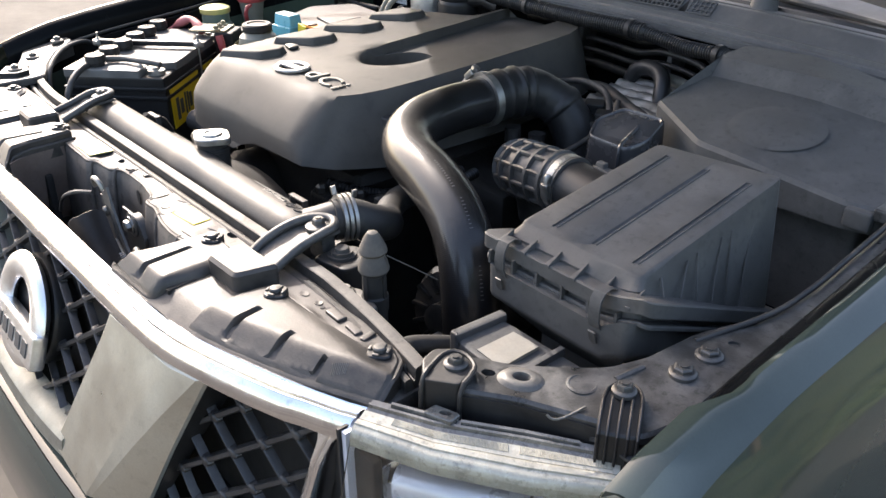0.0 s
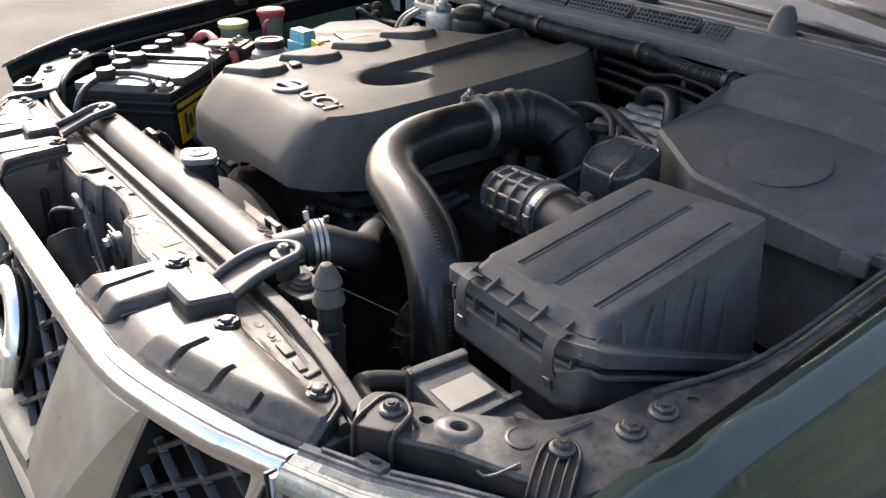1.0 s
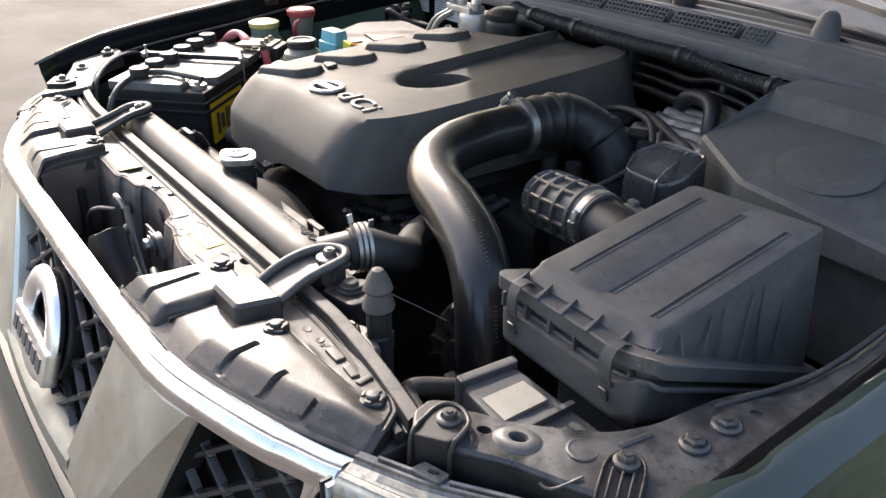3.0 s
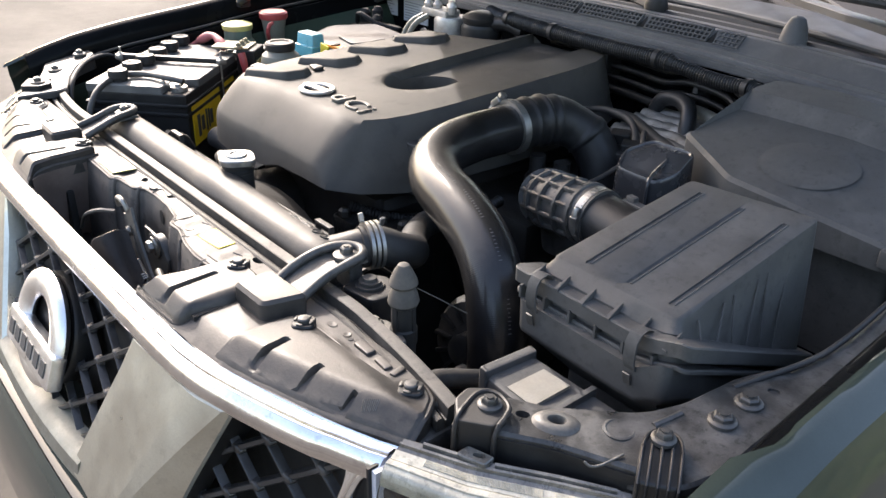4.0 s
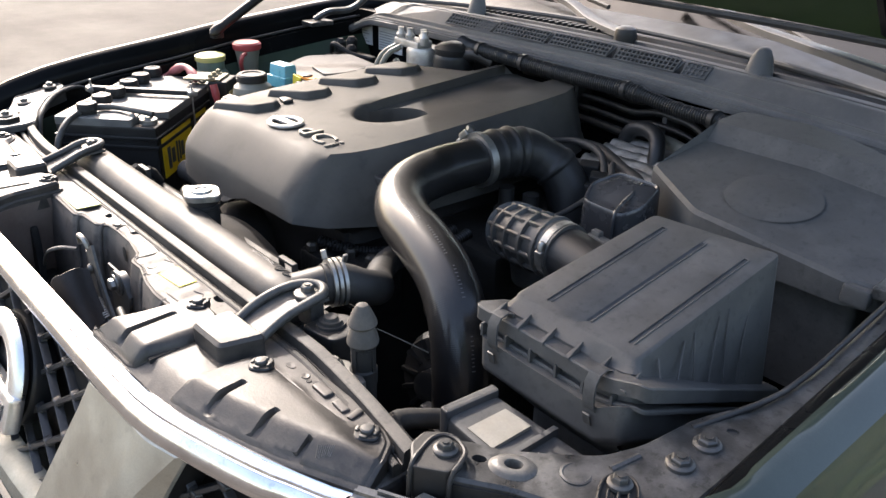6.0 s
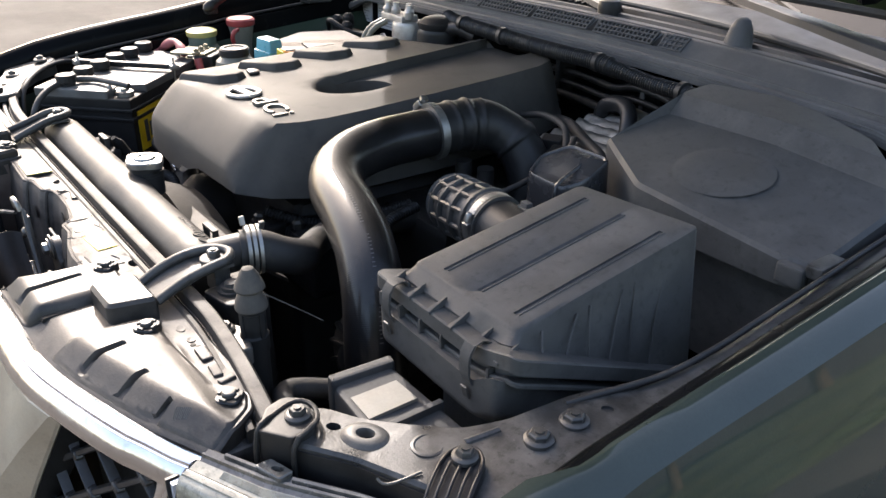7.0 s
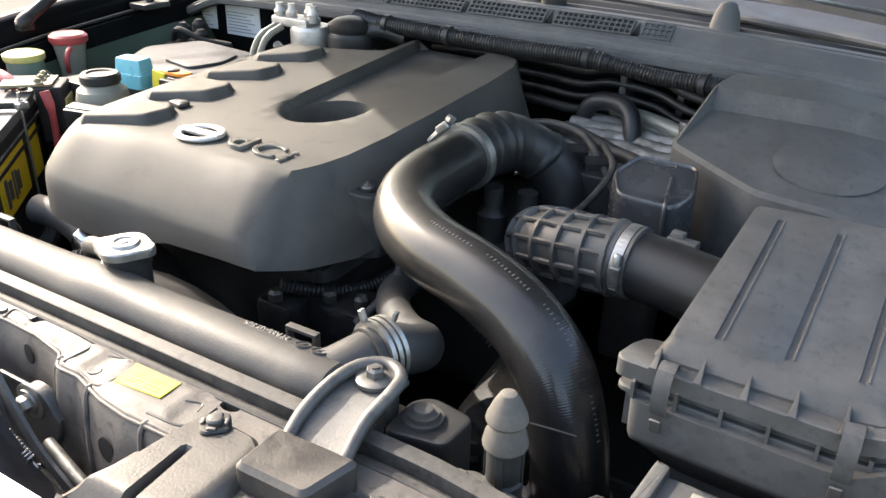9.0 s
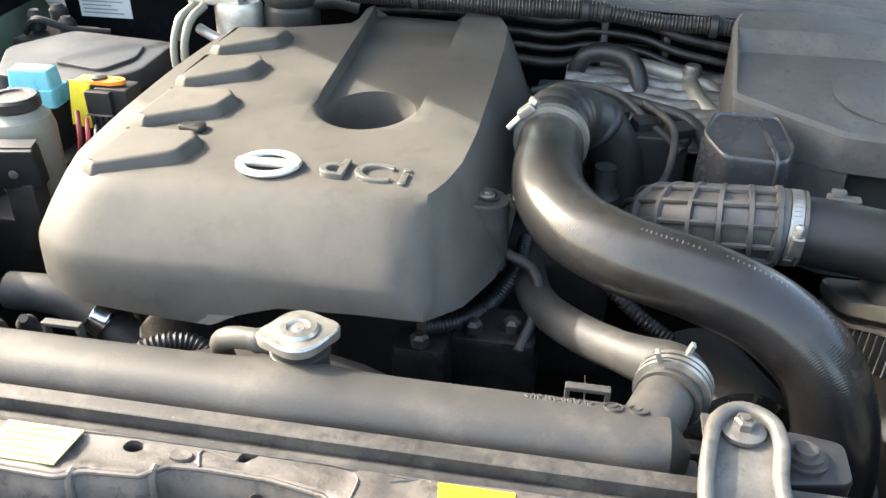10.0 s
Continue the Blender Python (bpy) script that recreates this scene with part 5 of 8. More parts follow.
for x in (-0.132, -0.074, 0.064, 0.121, 0.2):
    bm = bmesh.new()
    y = lerp(SUPPORT_EDGE, x)
    tube(bm, [(x, y + 0.004, 1.0525), (x, y - 0.003, 1.048), (x + 0.002, y - 0.010, 1.01), (x + 0.003, y - 0.014, 0.95)], 0.0034, 8)
    part("pressed_rib", bm, STEEL_DUST, supp)
for pts in (((-0.042, -0.086), (-0.046, -0.071), (-0.018, -0.074)), ((0.074, -0.104), (0.076, -0.080), (0.071, -0.073)), ((0.100, -0.106), (0.128, -0.110), (0.136, -0.097)), ((0.192, -0.113), (0.232, -0.107), (0.236, -0.078))):
    bm = bmesh.new()
    tube(bm, [(x, y, press(x, y)) for x, y in pts], 0.0013, 6, 0.004)
    part("crease", bm, STEEL_DUST, supp)
for pts in (((0.022, -0.071), (0.034, -0.075), (0.047, -0.072)), ((0.098, -0.075), (0.118, -0.070), (0.128, -0.072)), ((0.208, -0.086), (0.222, -0.080), (0.226, -0.090))):
    bm = bmesh.new()
    tube(bm, [(x, y, press(x, y) - 0.0006) for x, y in pts], 0.0012, 5, 0.003)
    part("scraped_patch", bm, STEEL_BLACK, supp, "dark scraped paint")
bm = bmesh.new()
slab(bm, [(0.1375, -0.101), (0.189, -0.096), (0.188, -0.072), (0.133, -0.072)], 1.0572, 1.0583, 0.0002)
stk = part("sticker", bm, YSTICK, supp, "bright yellow warning sticker")
bm = bmesh.new()
bars(bm, (0.143, -0.093, 1.0583), (1, 0.03, 0), (-0.03, 1, 0), [(0.02 * j + 0.002, 0.004 * q, 0.014 if (q + j) % 3 else 0.008, 0.0012) for q in range(4) for j in range(2)], 0.0004)
tagged(part("worn_print", bm, YELLOW, stk), kind="stuff")
bm = bmesh.new()
slab(bm, [(-0.205, -0.106), (-0.145, -0.106), (-0.142, -0.070), (-0.205, -0.070)], 1.0566, 1.0579, 0.0002)
stk = part("sticker", bm, M("pale_sticker", (0.58, 0.54, 0.20), 0.5, var=0.1), supp, "pale yellow printed sticker")
bm = bmesh.new()
bars(bm, (-0.200, -0.101, 1.0580), (1, 0, 0), (0, 1, 0), [(0.0, 0.0065 * q, 0.050 - 0.010 * (q % 3), 0.0016) for q in range(5)], 0.0004)
tagged(part("worn_print", bm, YELLOW, stk), kind="stuff")
for x, y, rx, ry in ((0.425, -0.080, 0.008, 0.005), (0.452, -0.079, 0.006, 0.005), (0.33, -0.083, 0.01, 0.006), (0.107, -0.097, 0.0075, 0.0065), (-0.06, -0.078, 0.010, 0.006)):
    bm = bmesh.new()
    lathe(bm, [(1.0, -0.001), (0.9, 0.0012), (0.7, 0.0013), (0.3, 0.0004)], Matrix.Translation((x, y, 1.0548)) @ Matrix.Diagonal((rx, ry, 1, 1)), 18)
    part("pressed_boss", bm, STEEL_DUST, supp)
for x, y, w, d, tn in ((0.485, -0.079, 0.026, 0.012, -2), (0.520, -0.081, 0.022, 0.010, -6), (0.540, -0.078, 0.008, 0.018, 10)):
    bm = bmesh.new()
    box(bm, (x, y, 1.0555), (w, d, 0.005), 0.002, pose(0, 0, 0, 0, 0, tn))
    part("pressed_pad", bm, STEEL_DUST, supp)
# solid black discs on the top face stand for the dark in holes
for x, y in ((0.469, -0.0775), (0.462, -0.081)):
    bm = bmesh.new()
    lathe(bm, [(0.0032, 0.0), (0.0028, 0.0008), (0.001, 0.0008)], Matrix.Translation((x, y, 1.0548)), 12)
    part("small_hole_disc", bm, BLACKHOLE, supp, "small black disc standing for a hole's dark")
# black oval discs on the front face, hole darkness put into their colour
for x, y, z, w, h in ((0.004, -0.0945, 1.034, 0.0065, 0.012), (-0.10, -0.1135, 1.015, 0.014, 0.010), (0.045, -0.1025, 1.008, 0.007, 0.006), (0.155, -0.1310, 1.012, 0.010, 0.014)):
    bm = bmesh.new()
    lathe(bm, [(1.0, 0.0), (0.92, 0.0008), (0.5, 0.0008)], Matrix.Translation((x, y, z)) @ pose(0, 0, 0, 90, 0, 0) @ Matrix.Diagonal((w, h, 1, 1)), 20)
    part("hole_dark_disc", bm, BLACKHOLE, supp, "black oval disc standing for a hole's dark")
bm = bmesh.new()
for x0, x1 in ((0.245, 0.45), (-0.45, -0.245)):
    box(bm, ((x0 + x1) / 2, -0.125, 1.010), (x1 - x0, 0.10, 0.04), 0.006)
for s in (-1, 1):
    box(bm, (s * 0.52, -0.11, 1.005), (0.15, 0.07, 0.04), 0.006)
box(bm, (0.0, -0.125, 0.86), (1.3, 0.04, 0.10), 0.01)
for x in (-0.6, 0.6):
    box(bm, (x, -0.10, 0.92), (0.05, 0.08, 0.24), 0.008)
solo("front_structure", bm, STEEL_BLACK, "black steel front cross structure below the shields", "body panel")
tray = thing("hatch_tray", (0, -0.165, 0.90), "dark dusty plastic tray of the bonnet latch opening", "plastic tray")
bm = bmesh.new()
box(bm, (0.0, -0.165, 0.905), (0.62, 0.085, 0.02), 0.006)
part("tray_floor", bm, TRAY, tray)
for sd in (-1, 1):
    bm = bmesh.new()
    rows = []
    for i in range(13):
        t = i / 12
        y = -0.206 + 0.090 * t
        x0 = lerp([(-0.206, 0.212), (-0.19, 0.224), (-0.16, 0.233), (-0.12, 0.238)], y)
        rows.append([(sd * (x0 - 0.002 + 0.035 * k * k), y, 1.050 - 0.14 * k) for k in (0, 0.1, 0.25, 0.5, 0.75, 1.0)])
    sheet(bm, rows, (sd * 0.003, 0, 0))
    part("side_liner", bm, LINER, tray, "dusty liner, brown flare haze put into its colour")


FRONT = [(0.18, -0.217), (0.304, -0.2135), (0.36, -0.2105), (0.40, -0.205), (0.44, -0.195), (0.48, -0.1835), (0.52, -0.171), (0.56, -0.1565), (0.60, -0.140), (0.626, -0.127)]


def shield(side, label):
    th = thing("grille_shield", (side * 0.42, -0.14, 1.035), label, "plastic shield", "front shields")
    f = (lambda pts: [(side * x, y) for x, y in pts][::side])
    slots = [(0.273, -0.219, 0.266, -0.134, 0.0062), (0.441, -0.194, 0.434, -0.138, 0.0066), (0.502, -0.176, 0.496, -0.137, 0.006), (0.553, -0.157, 0.549, -0.134, 0.0045)]

    def nose(x, y, drop, reach):
        """The fall towards the chrome bar."""
        return drop * (1 - step((y - lerp(FRONT, abs(x))) / reach))

    def slit(x, y):
        d = 0.0
        for x0, y0, x1, y1, w in slots:
            t = (y - y0) / (y1 - y0)
            if -0.1 < t < 1:
                ww = w * (1 - 0.25 * max(0, t))
                d = max(d, 0.0105 * step((t - 0.06) / 0.34) * step((1 - t) / 0.10) * min(1.0, max(0.0, 1.7 - 1.7 * abs(abs(x) - x0 - (x1 - x0) * t) / ww)))
        return d

    def creases(lo, hi):
        """Lines along both edges of each slit, from the front edge to its end."""
        out = []
        for x0, y0, x1, y1, w in slots:
            if not lo < x0 < hi:
                continue
            t0 = max(0.0, (lerp(FRONT, x0) + 0.009 - y0) / (y1 - y0))
            for k in (-1.0, -0.42, 0.42, 1.0):
                ln = []
                for i in range(22):
                    t = t0 + (0.995 - t0) * i / 21
                    ln.append((side * (x0 + (x1 - x0) * t + k * w * (1 - 0.25 * t)), y0 + (y1 - y0) * t))
                out.append(ln)
        return out

    base = lambda x, y: 1.0585 - nose(x, y, 0.014, 0.030)
    high = lambda x, y: 1.0705 - nose(x, y, 0.0205, 0.024) - slit(x, y) - 0.0075 * (1 - step((0.3235 - abs(x)) / 0.014))
    mid = lambda x, y: 1.0665 - nose(x, y, 0.0185, 0.034) - slit(x, y) - 0.002 * step((abs(x) - 0.56) / 0.06) - 0.0045 * (1 - step((-0.094 - y) / 0.022))
    bm = bmesh.new()
    perforated(bm, f([(0.203, -0.2165), (0.304, -0.214), (0.36, -0.211), (0.40, -0.2055), (0.44, -0.1955), (0.48, -0.184), (0.52, -0.1715), (0.562, -0.156), (0.624, -0.128), (0.616, -0.10), (0.600, -0.078), (0.577, -0.070), (0.560, -0.076), (0.545, -0.092), (0.455, -0.098), (0.388, -0.097), (0.300, -0.095), (0.242, -0.092), (0.235, -0.125), (0.232, -0.165), (0.222, -0.20)]),
               [], 1.035, base, 0.006, 0.002, 0.012)
    part("panel", bm, SHIELD, th)
    bm = bmesh.new()
    perforated(bm, f([(0.206, -0.2135), (0.303, -0.2105), (0.314, -0.206), (0.318, -0.195), (0.323, -0.150), (0.318, -0.110), (0.300, -0.099), (0.246, -0.096), (0.240, -0.13), (0.237, -0.165), (0.226, -0.198)]), [], 1.03, high, 0.005, 0.004, 0.004, creases(0.2, 0.32))
    part("raised_rib", bm, SHIELD, th, "", 38, False)
    bm = bmesh.new()
    perforated(bm, f([(0.316, -0.140), (0.380, -0.139), (0.392, -0.088), (0.316, -0.090)]), [], 1.045, 1.0815, 0.008, 0.004)
    part("raised_cup", bm, SHIELD, th)
    # solid black box stands for the slot's dark and the rib's shadow
    bm = bmesh.new()
    box(bm, (side * 0.3225, -0.176, 1.0566), (0.006, 0.036, 0.006), 0.001, pose(0, 0, 0, 0, 0, side * 4))
    part("slot_dark_box", bm, BLACKHOLE, th, "black box for the dark slot at the rib's foot")
    bm = bmesh.new()
    perforated(bm, f([(0.386, -0.203), (0.40, -0.2015), (0.44, -0.1925), (0.48, -0.181), (0.52, -0.1685), (0.56, -0.153), (0.6215, -0.1275), (0.614, -0.101), (0.599, -0.081), (0.577, -0.0725), (0.561, -0.078), (0.545, -0.094), (0.455, -0.0995), (0.400, -0.099), (0.394, -0.12)]), [], 1.03, mid, 0.006, 0.004, 0.004, creases(0.4, 0.6))
    part("raised_field", bm, SHIELD, th, "", 38, False)
    for x, y in ((0.266, -0.107), (0.420, -0.112), (0.577, -0.091)):
        bm = bmesh.new()
        mz = (high if x < 0.3 else mid)(side * x, y)
        lathe(bm, [(0.0132, -0.006), (0.0132, 0.0015), (0.0118, 0.003), (0.0085, 0.0032)], Matrix.Translation((side * x, y, mz)), 36, 4, 0.10)
        clip = part("push_clip", bm, BLACK, th, "black push clip")
        for q in range(4):
            bm = bmesh.new()
            a = q * math.pi / 2 + 0.5
            box(bm, (side * x + 0.0092 * math.cos(a), y + 0.0092 * math.sin(a), mz + 0.0035), (0.0035, 0.0075, 0.003), 0.001, pose(0, 0, 0, 0, 0, math.degrees(a)))
            part("clip_wing", bm, BOLT_DARK, clip)
        bm = bmesh.new()
        lathe(bm, [(0.0068, 0.002), (0.0068, 0.0065), (0.0055, 0.0078), (0.002, 0.0082)], Matrix.Translation((side * x, y, mz)), 16)
        part("clip_pin", bm, BOLT_DARK, clip, "dusty grey pin")
    bm = bmesh.new()
    for q in range(9):
        x0, y0 = 0.5605 + 0.0016 * q, -0.1345 + 0.0012 * q
        x1, y1 = x0 + 0.006 - 0.0003 * q, y0 - 0.007 - 0.0005 * (q % 3)
        tube(bm, [(side * x0, y0, mid(x0, y0) + 0.0001), (side * x1, y1, mid(x1, y1) + 0.0001)], 0.0003, 4, 1, False)
    tagged(part("scratches", bm, BOLT, th, "pale scratches"), kind="stuff")
    return th


shield(1, "dusty black moulded plastic shield behind the grille, near the headlight")
shield(-1, "sunlit dusty moulded plastic shield behind the grille, near the battery")


def mount(side):
    th = thing("radiator_bracket", (side * 0.35, -0.04, 1.055), "dark stamped radiator mounting bracket with raised rim and bolt", "bracket", "radiator brackets")
    q = lambda x, y, z: Vector((side * x, y, z))
    bm = bmesh.new()
    loop = [q(0.318, -0.086, 1.064), q(0.316, -0.06, 1.076), q(0.320, -0.03, 1.086), q(0.328, -0.002, 1.089), q(0.347, 0.012, 1.089), q(0.366, 0.002, 1.089), q(0.370, -0.02, 1.087), q(0.367, -0.05, 1.078), q(0.372, -0.085, 1.066)]
    tube(bm, loop, 0.0058, 12, 0.005)
    part("rim", bm, STEEL_GREY, th)
    bm = bmesh.new()
    rows = [[q(0.318, y, z), q(0.344, y, z - 0.002), q(0.370, y, z)] for y, z in ((-0.088, 1.062), (-0.06, 1.072), (-0.03, 1.082), (0.0, 1.084), (0.008, 1.084))]
    sheet(bm, rows, 0.004)
    part("plate", bm, STEEL_GREY, th)
    bm = bmesh.new()
    hexbolt(bm, q(0.346, -0.006, 1.085), 0.0078, 0.0165, 0.011)
    part("bolt", bm, BOLT, th, "grey flange bolt")
    bm = bmesh.new()
    box(bm, q(0.348, -0.004, 1.065), (0.03, 0.02, 0.04), 0.003)
    part("leg", bm, STEEL_BLACK, th)
    return th


mount(1)
mount(-1)

# ---- grille, bumper, headlights ----
def bar_y(x):
    return lerp([(0.0, -0.2175), (0.20, -0.217), (0.30, -0.216), (0.36, -0.2135), (0.40, -0.2085), (0.44, -0.1985), (0.48, -0.187), (0.52, -0.1745), (0.56, -0.160), (0.60, -0.1435), (0.64, -0.122), (0.7, -0.08)], abs(x))


grille = thing("grille", (0, -0.25, 0.78), "chrome V-shaped car grille with dark mesh", "car grille")
bm = bmesh.new()
rr = []
for i in range(73):
    x = -0.615 + 1.23 * i / 72
    y = bar_y(x)
    sec = [(0.006, 1.038), (0.003, 1.0462), (0.0005, 1.0470), (-0.0012, 1.0452), (-0.0028, 1.0452), (-0.0042, 1.0474), (-0.0085, 1.0470), (-0.0125, 1.0452), (-0.0138, 1.0425), (-0.0152, 1.0422), (-0.0168, 1.0428), (-0.0215, 1.0385), (-0.0250, 1.0325), (-0.0262, 1.0265), (-0.0255, 1.021), (-0.022, 1.0185), (-0.0215, 1.0150), (-0.016, 1.012), (-0.006, 1.012), (0.004, 1.02)]
    rr.append([(x, y + dy * (1 if abs(x) < 0.55 else 0.9), z - 0.006 * max(0, abs(x) - 0.38) / 0.24) for dy, z in sec])
rings(bm, rr)
part("top_bar", bm, CHROME, grille, "bright chrome top bar", 30, False)


def face_y(z):
    return -0.238 - 0.065 * (1.005 - z) / 0.18


for s in (-1, 1):
    bm = bmesh.new()
    rr, flank = [], []
    for i in range(13):
        t = i / 12
        z = 1.008 - 0.215 * t
        y = face_y(z)
        xl, xa, xb, xr = 0.253 - 0.10 * t, 0.400 - 0.125 * t, 0.436 - 0.155 * t, 0.446 - 0.096 * t
        front = lambda px, d: (px, bar_y(px) - 0.0235 - 0.075 * t - d * min(1, 0.25 + 3 * t))
        sec = [(xl, front(xl, 0)[1] + 0.045), front(xl, -0.006), front(xl + 0.006, 0.0), front(xa - 0.010, 0.004), front(xa, 0.004), front(xb + 0.002, 0.001), (xr - 0.002, front(xr, 0)[1] + 0.006 + 0.030 * t), (xr, front(xr, 0)[1] + 0.010 + 0.030 * t), (xr - 0.004, front(xr, 0)[1] + 0.014 + 0.030 * t)]
        rr.append([(s * px, py, z + 0.006) for px, py in sec])
        flank.append([(s * (xr - dx), front(xr, 0)[1] + dy, z + 0.006) for dx, dy in ((0.004, 0.0145 + 0.030 * t), (0.001, 0.012 + 0.030 * t), (0.001, 0.058), (0.004, 0.058))])
    rings(bm, rr)
    wing = part("wing_bar", bm, SATIN, grille, "satin silver wing bar", 9, False)
    # the dark gap beside the wing bar is put on as a black flank
    bm = bmesh.new()
    rings(bm, flank)
    part("dark_gap_flank", bm, BLACK, wing, "black flank standing for the dark gap")
    bm = bmesh.new()
    rr = []
    for i in range(37):
        t = i / 36
        z = 1.018 - 0.26 * t
        x = 0.600 - 0.035 * t + 0.006 * math.exp(-t * 12)
        rr.append([(s * (x + px), bar_y(x + px) + (off if off > 0 else off * min(1, 0.35 + 4 * t)) - 0.055 * t, z) for px, off in ((-0.024 - 0.030 * math.exp(-t * 22), 0.010), (-0.0235 - 0.030 * math.exp(-t * 22), -0.006), (-0.020 - 0.026 * math.exp(-t * 22), -0.013), (-0.0165, -0.0155), (-0.0150, -0.0135), (-0.0130, -0.0155), (-0.0095, -0.0145), (-0.0070, -0.008), (-0.0065, 0.010))])
    rings(bm, rr)
    part("side_frame", bm, CHROME, grille, "bright chrome side frame")
bm = bmesh.new()
rr = []
for i in range(41):
    x = -0.185 + 0.37 * i / 40
    e = (x / 0.185) ** 2
    y, z = -0.302 + 0.006 * e, 0.795 + 0.012 * e
    rr.append([(x, y + dy, z + dz) for dy, dz in ((0.03, -0.02), (-0.010, -0.028), (-0.020, -0.012), (-0.016, 0.012), (-0.004, 0.022), (0.02, 0.024))])
rings(bm, rr)
part("lower_bar", bm, DULL_ALLOY, grille, "dusty silver lower bar")


def mesh_field(x0, x1, z0, z1, yf, node, a, b, inside):
    """Moulded lattice: broad slanting rows along a and thinner uprights along b through a node, with rounded knots."""
    bm = bmesh.new()

    def rib(p0, d, w, deep):
        n = 90
        L = 0.8
        side = Vector((-d[1], 0, d[0])).normalized() * w
        ln = math.hypot(*d)
        seg = []
        for i in range(n + 1):
            q = (i / n - 0.5) * L / ln
            x, z = p0[0] + d[0] * q, p0[1] + d[1] * q
            ok = x0 < x < x1 and z0 < z < z1 and inside(x, z)
            if ok:
                p = Vector((x, yf(x, z), z))
                seg.append([p + side * k + Vector((0, e, 0)) for k, e in ((-1.1, deep), (-1.0, 0.002), (-0.6, 0), (0.6, 0), (1.0, 0.002), (1.1, deep))])
            if (not ok or i == n) and len(seg) > 1:
                rings(bm, seg)
            if not ok:
                seg = []

    for k in range(-12, 13):
        rib((node[0] + b[0] * k, node[1] + b[1] * k), a, 0.0037, 0.013)
        rib((node[0] + a[0] * k, node[1] + a[1] * k), b, 0.0023, 0.010)
        for q in range(-12, 13):
            x, z = node[0] + a[0] * k + b[0] * q, node[1] + a[1] * k + b[1] * q
            if x0 < x < x1 and z0 < z < z1 and inside(x, z):
                lathe(bm, [(0.0088, -0.009), (0.0080, -0.0020), (0.0060, -0.0002), (0.002, 0.0003)], Matrix.Translation((x, yf(x, z), z)) @ Matrix.Rotation(radians(90), 4, "X") @ Matrix.Diagonal((1.15, 0.85, 1, 1)), 12)
    return bm


def wing_l(z):
    return 0.245 - 0.10 * (1.008 - z) / 0.215


def wing_r(z):
    return 0.432 - 0.085 * (1.014 - z) / 0.215


bm = mesh_field(-0.26, 0.26, 0.79, 1.02, lambda x, z: face_y(z) + 0.012, (0.137, 0.924), (0.0465, 0.0305), (0.0435, -0.023), lambda x, z: abs(x) < wing_l(z) + 0.006 and 0.795 < z < 1.012)
part("centre_mesh", bm, GRILLE, grille, "dusty dark grey mesh")
for s in (-1, 1):
    bm = mesh_field(0.28, 0.62, 0.75, 1.02, lambda x, z: bar_y(x) + 0.004 - 0.045 * (1.005 - z) / 0.2, (0.4588, 0.9223), (0.038, 0.0272), (0.0311, -0.0303), lambda x, z: wing_r(z) - 0.006 < x < 0.595 - 0.05 * (1.005 - z) / 0.25 and z < 1.012)
    for v in bm.verts:
        v.co.x *= s
    part("side_mesh", bm, GRILLE, grille, "dusty dark grey mesh")
# black sheets put in for the dark space behind the mesh
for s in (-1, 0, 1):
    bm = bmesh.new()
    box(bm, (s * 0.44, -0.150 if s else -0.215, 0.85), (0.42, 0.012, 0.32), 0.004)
    part("dark_backing", bm, BLACKHOLE, grille, "black sheet standing for the dark behind the mesh")

# added black plate keeps bright ground from showing through the mesh
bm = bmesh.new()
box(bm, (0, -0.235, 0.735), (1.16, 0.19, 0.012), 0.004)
part("dark_floor_plate", bm, BLACKHOLE, grille, "black plate added to hide the ground behind the mesh")

emb = thing("grille_emblem", (0.0, -0.30, 0.82), "large chrome ring emblem with a crossbar on a black base", "emblem")
EMZ = Matrix.Translation((0.0, -0.268, 0.914)) @ pose(0, 0, 0, 70, 0, 0)
bm = bmesh.new()
lathe(bm, [(0.080, -0.03), (0.0835, -0.006), (0.081, 0.0), (0.066, 0.002)], EMZ @ Matrix.Diagonal((1.04, 0.93, 1, 1)), 44)
part("base", bm, BLACK, emb, "black base plate")
bm = bmesh.new()
rr = []
for i in range(56):
    a = 2 * math.pi * i / 56
    rr.append([EMZ @ Vector(((0.068 + 0.022 * math.cos(b)) * math.cos(a), (0.062 + 0.019 * math.cos(b)) * math.sin(a), 0.013 + 0.011 * math.sin(b))) for b in (2 * math.pi * j / 12 for j in range(12))])
rings(bm, rr + [rr[0]], False, False)
part("ring", bm, EMBLEM, emb, "silver ring")
bm = bmesh.new()
box(bm, EMZ @ Vector((0, -0.028, 0.017)), (0.184, 0.052, 0.022), 0.006, EMZ.to_3x3().to_4x4())
crossbar = part("crossbar", bm, EMBLEM, emb, "silver crossbar")
for q in range(6):
    bm = bmesh.new()
    box(bm, EMZ @ Vector((-0.0675 + 0.027 * q, -0.028, 0.0286)), (0.017, 0.022, 0.002), 0, EMZ.to_3x3().to_4x4())
    part("dark_bar", bm, PRINT, crossbar)

bumper = thing("front_bumper", (0, -0.3, 0.42), "grey-green painted front bumper below the grille", "car bumper")
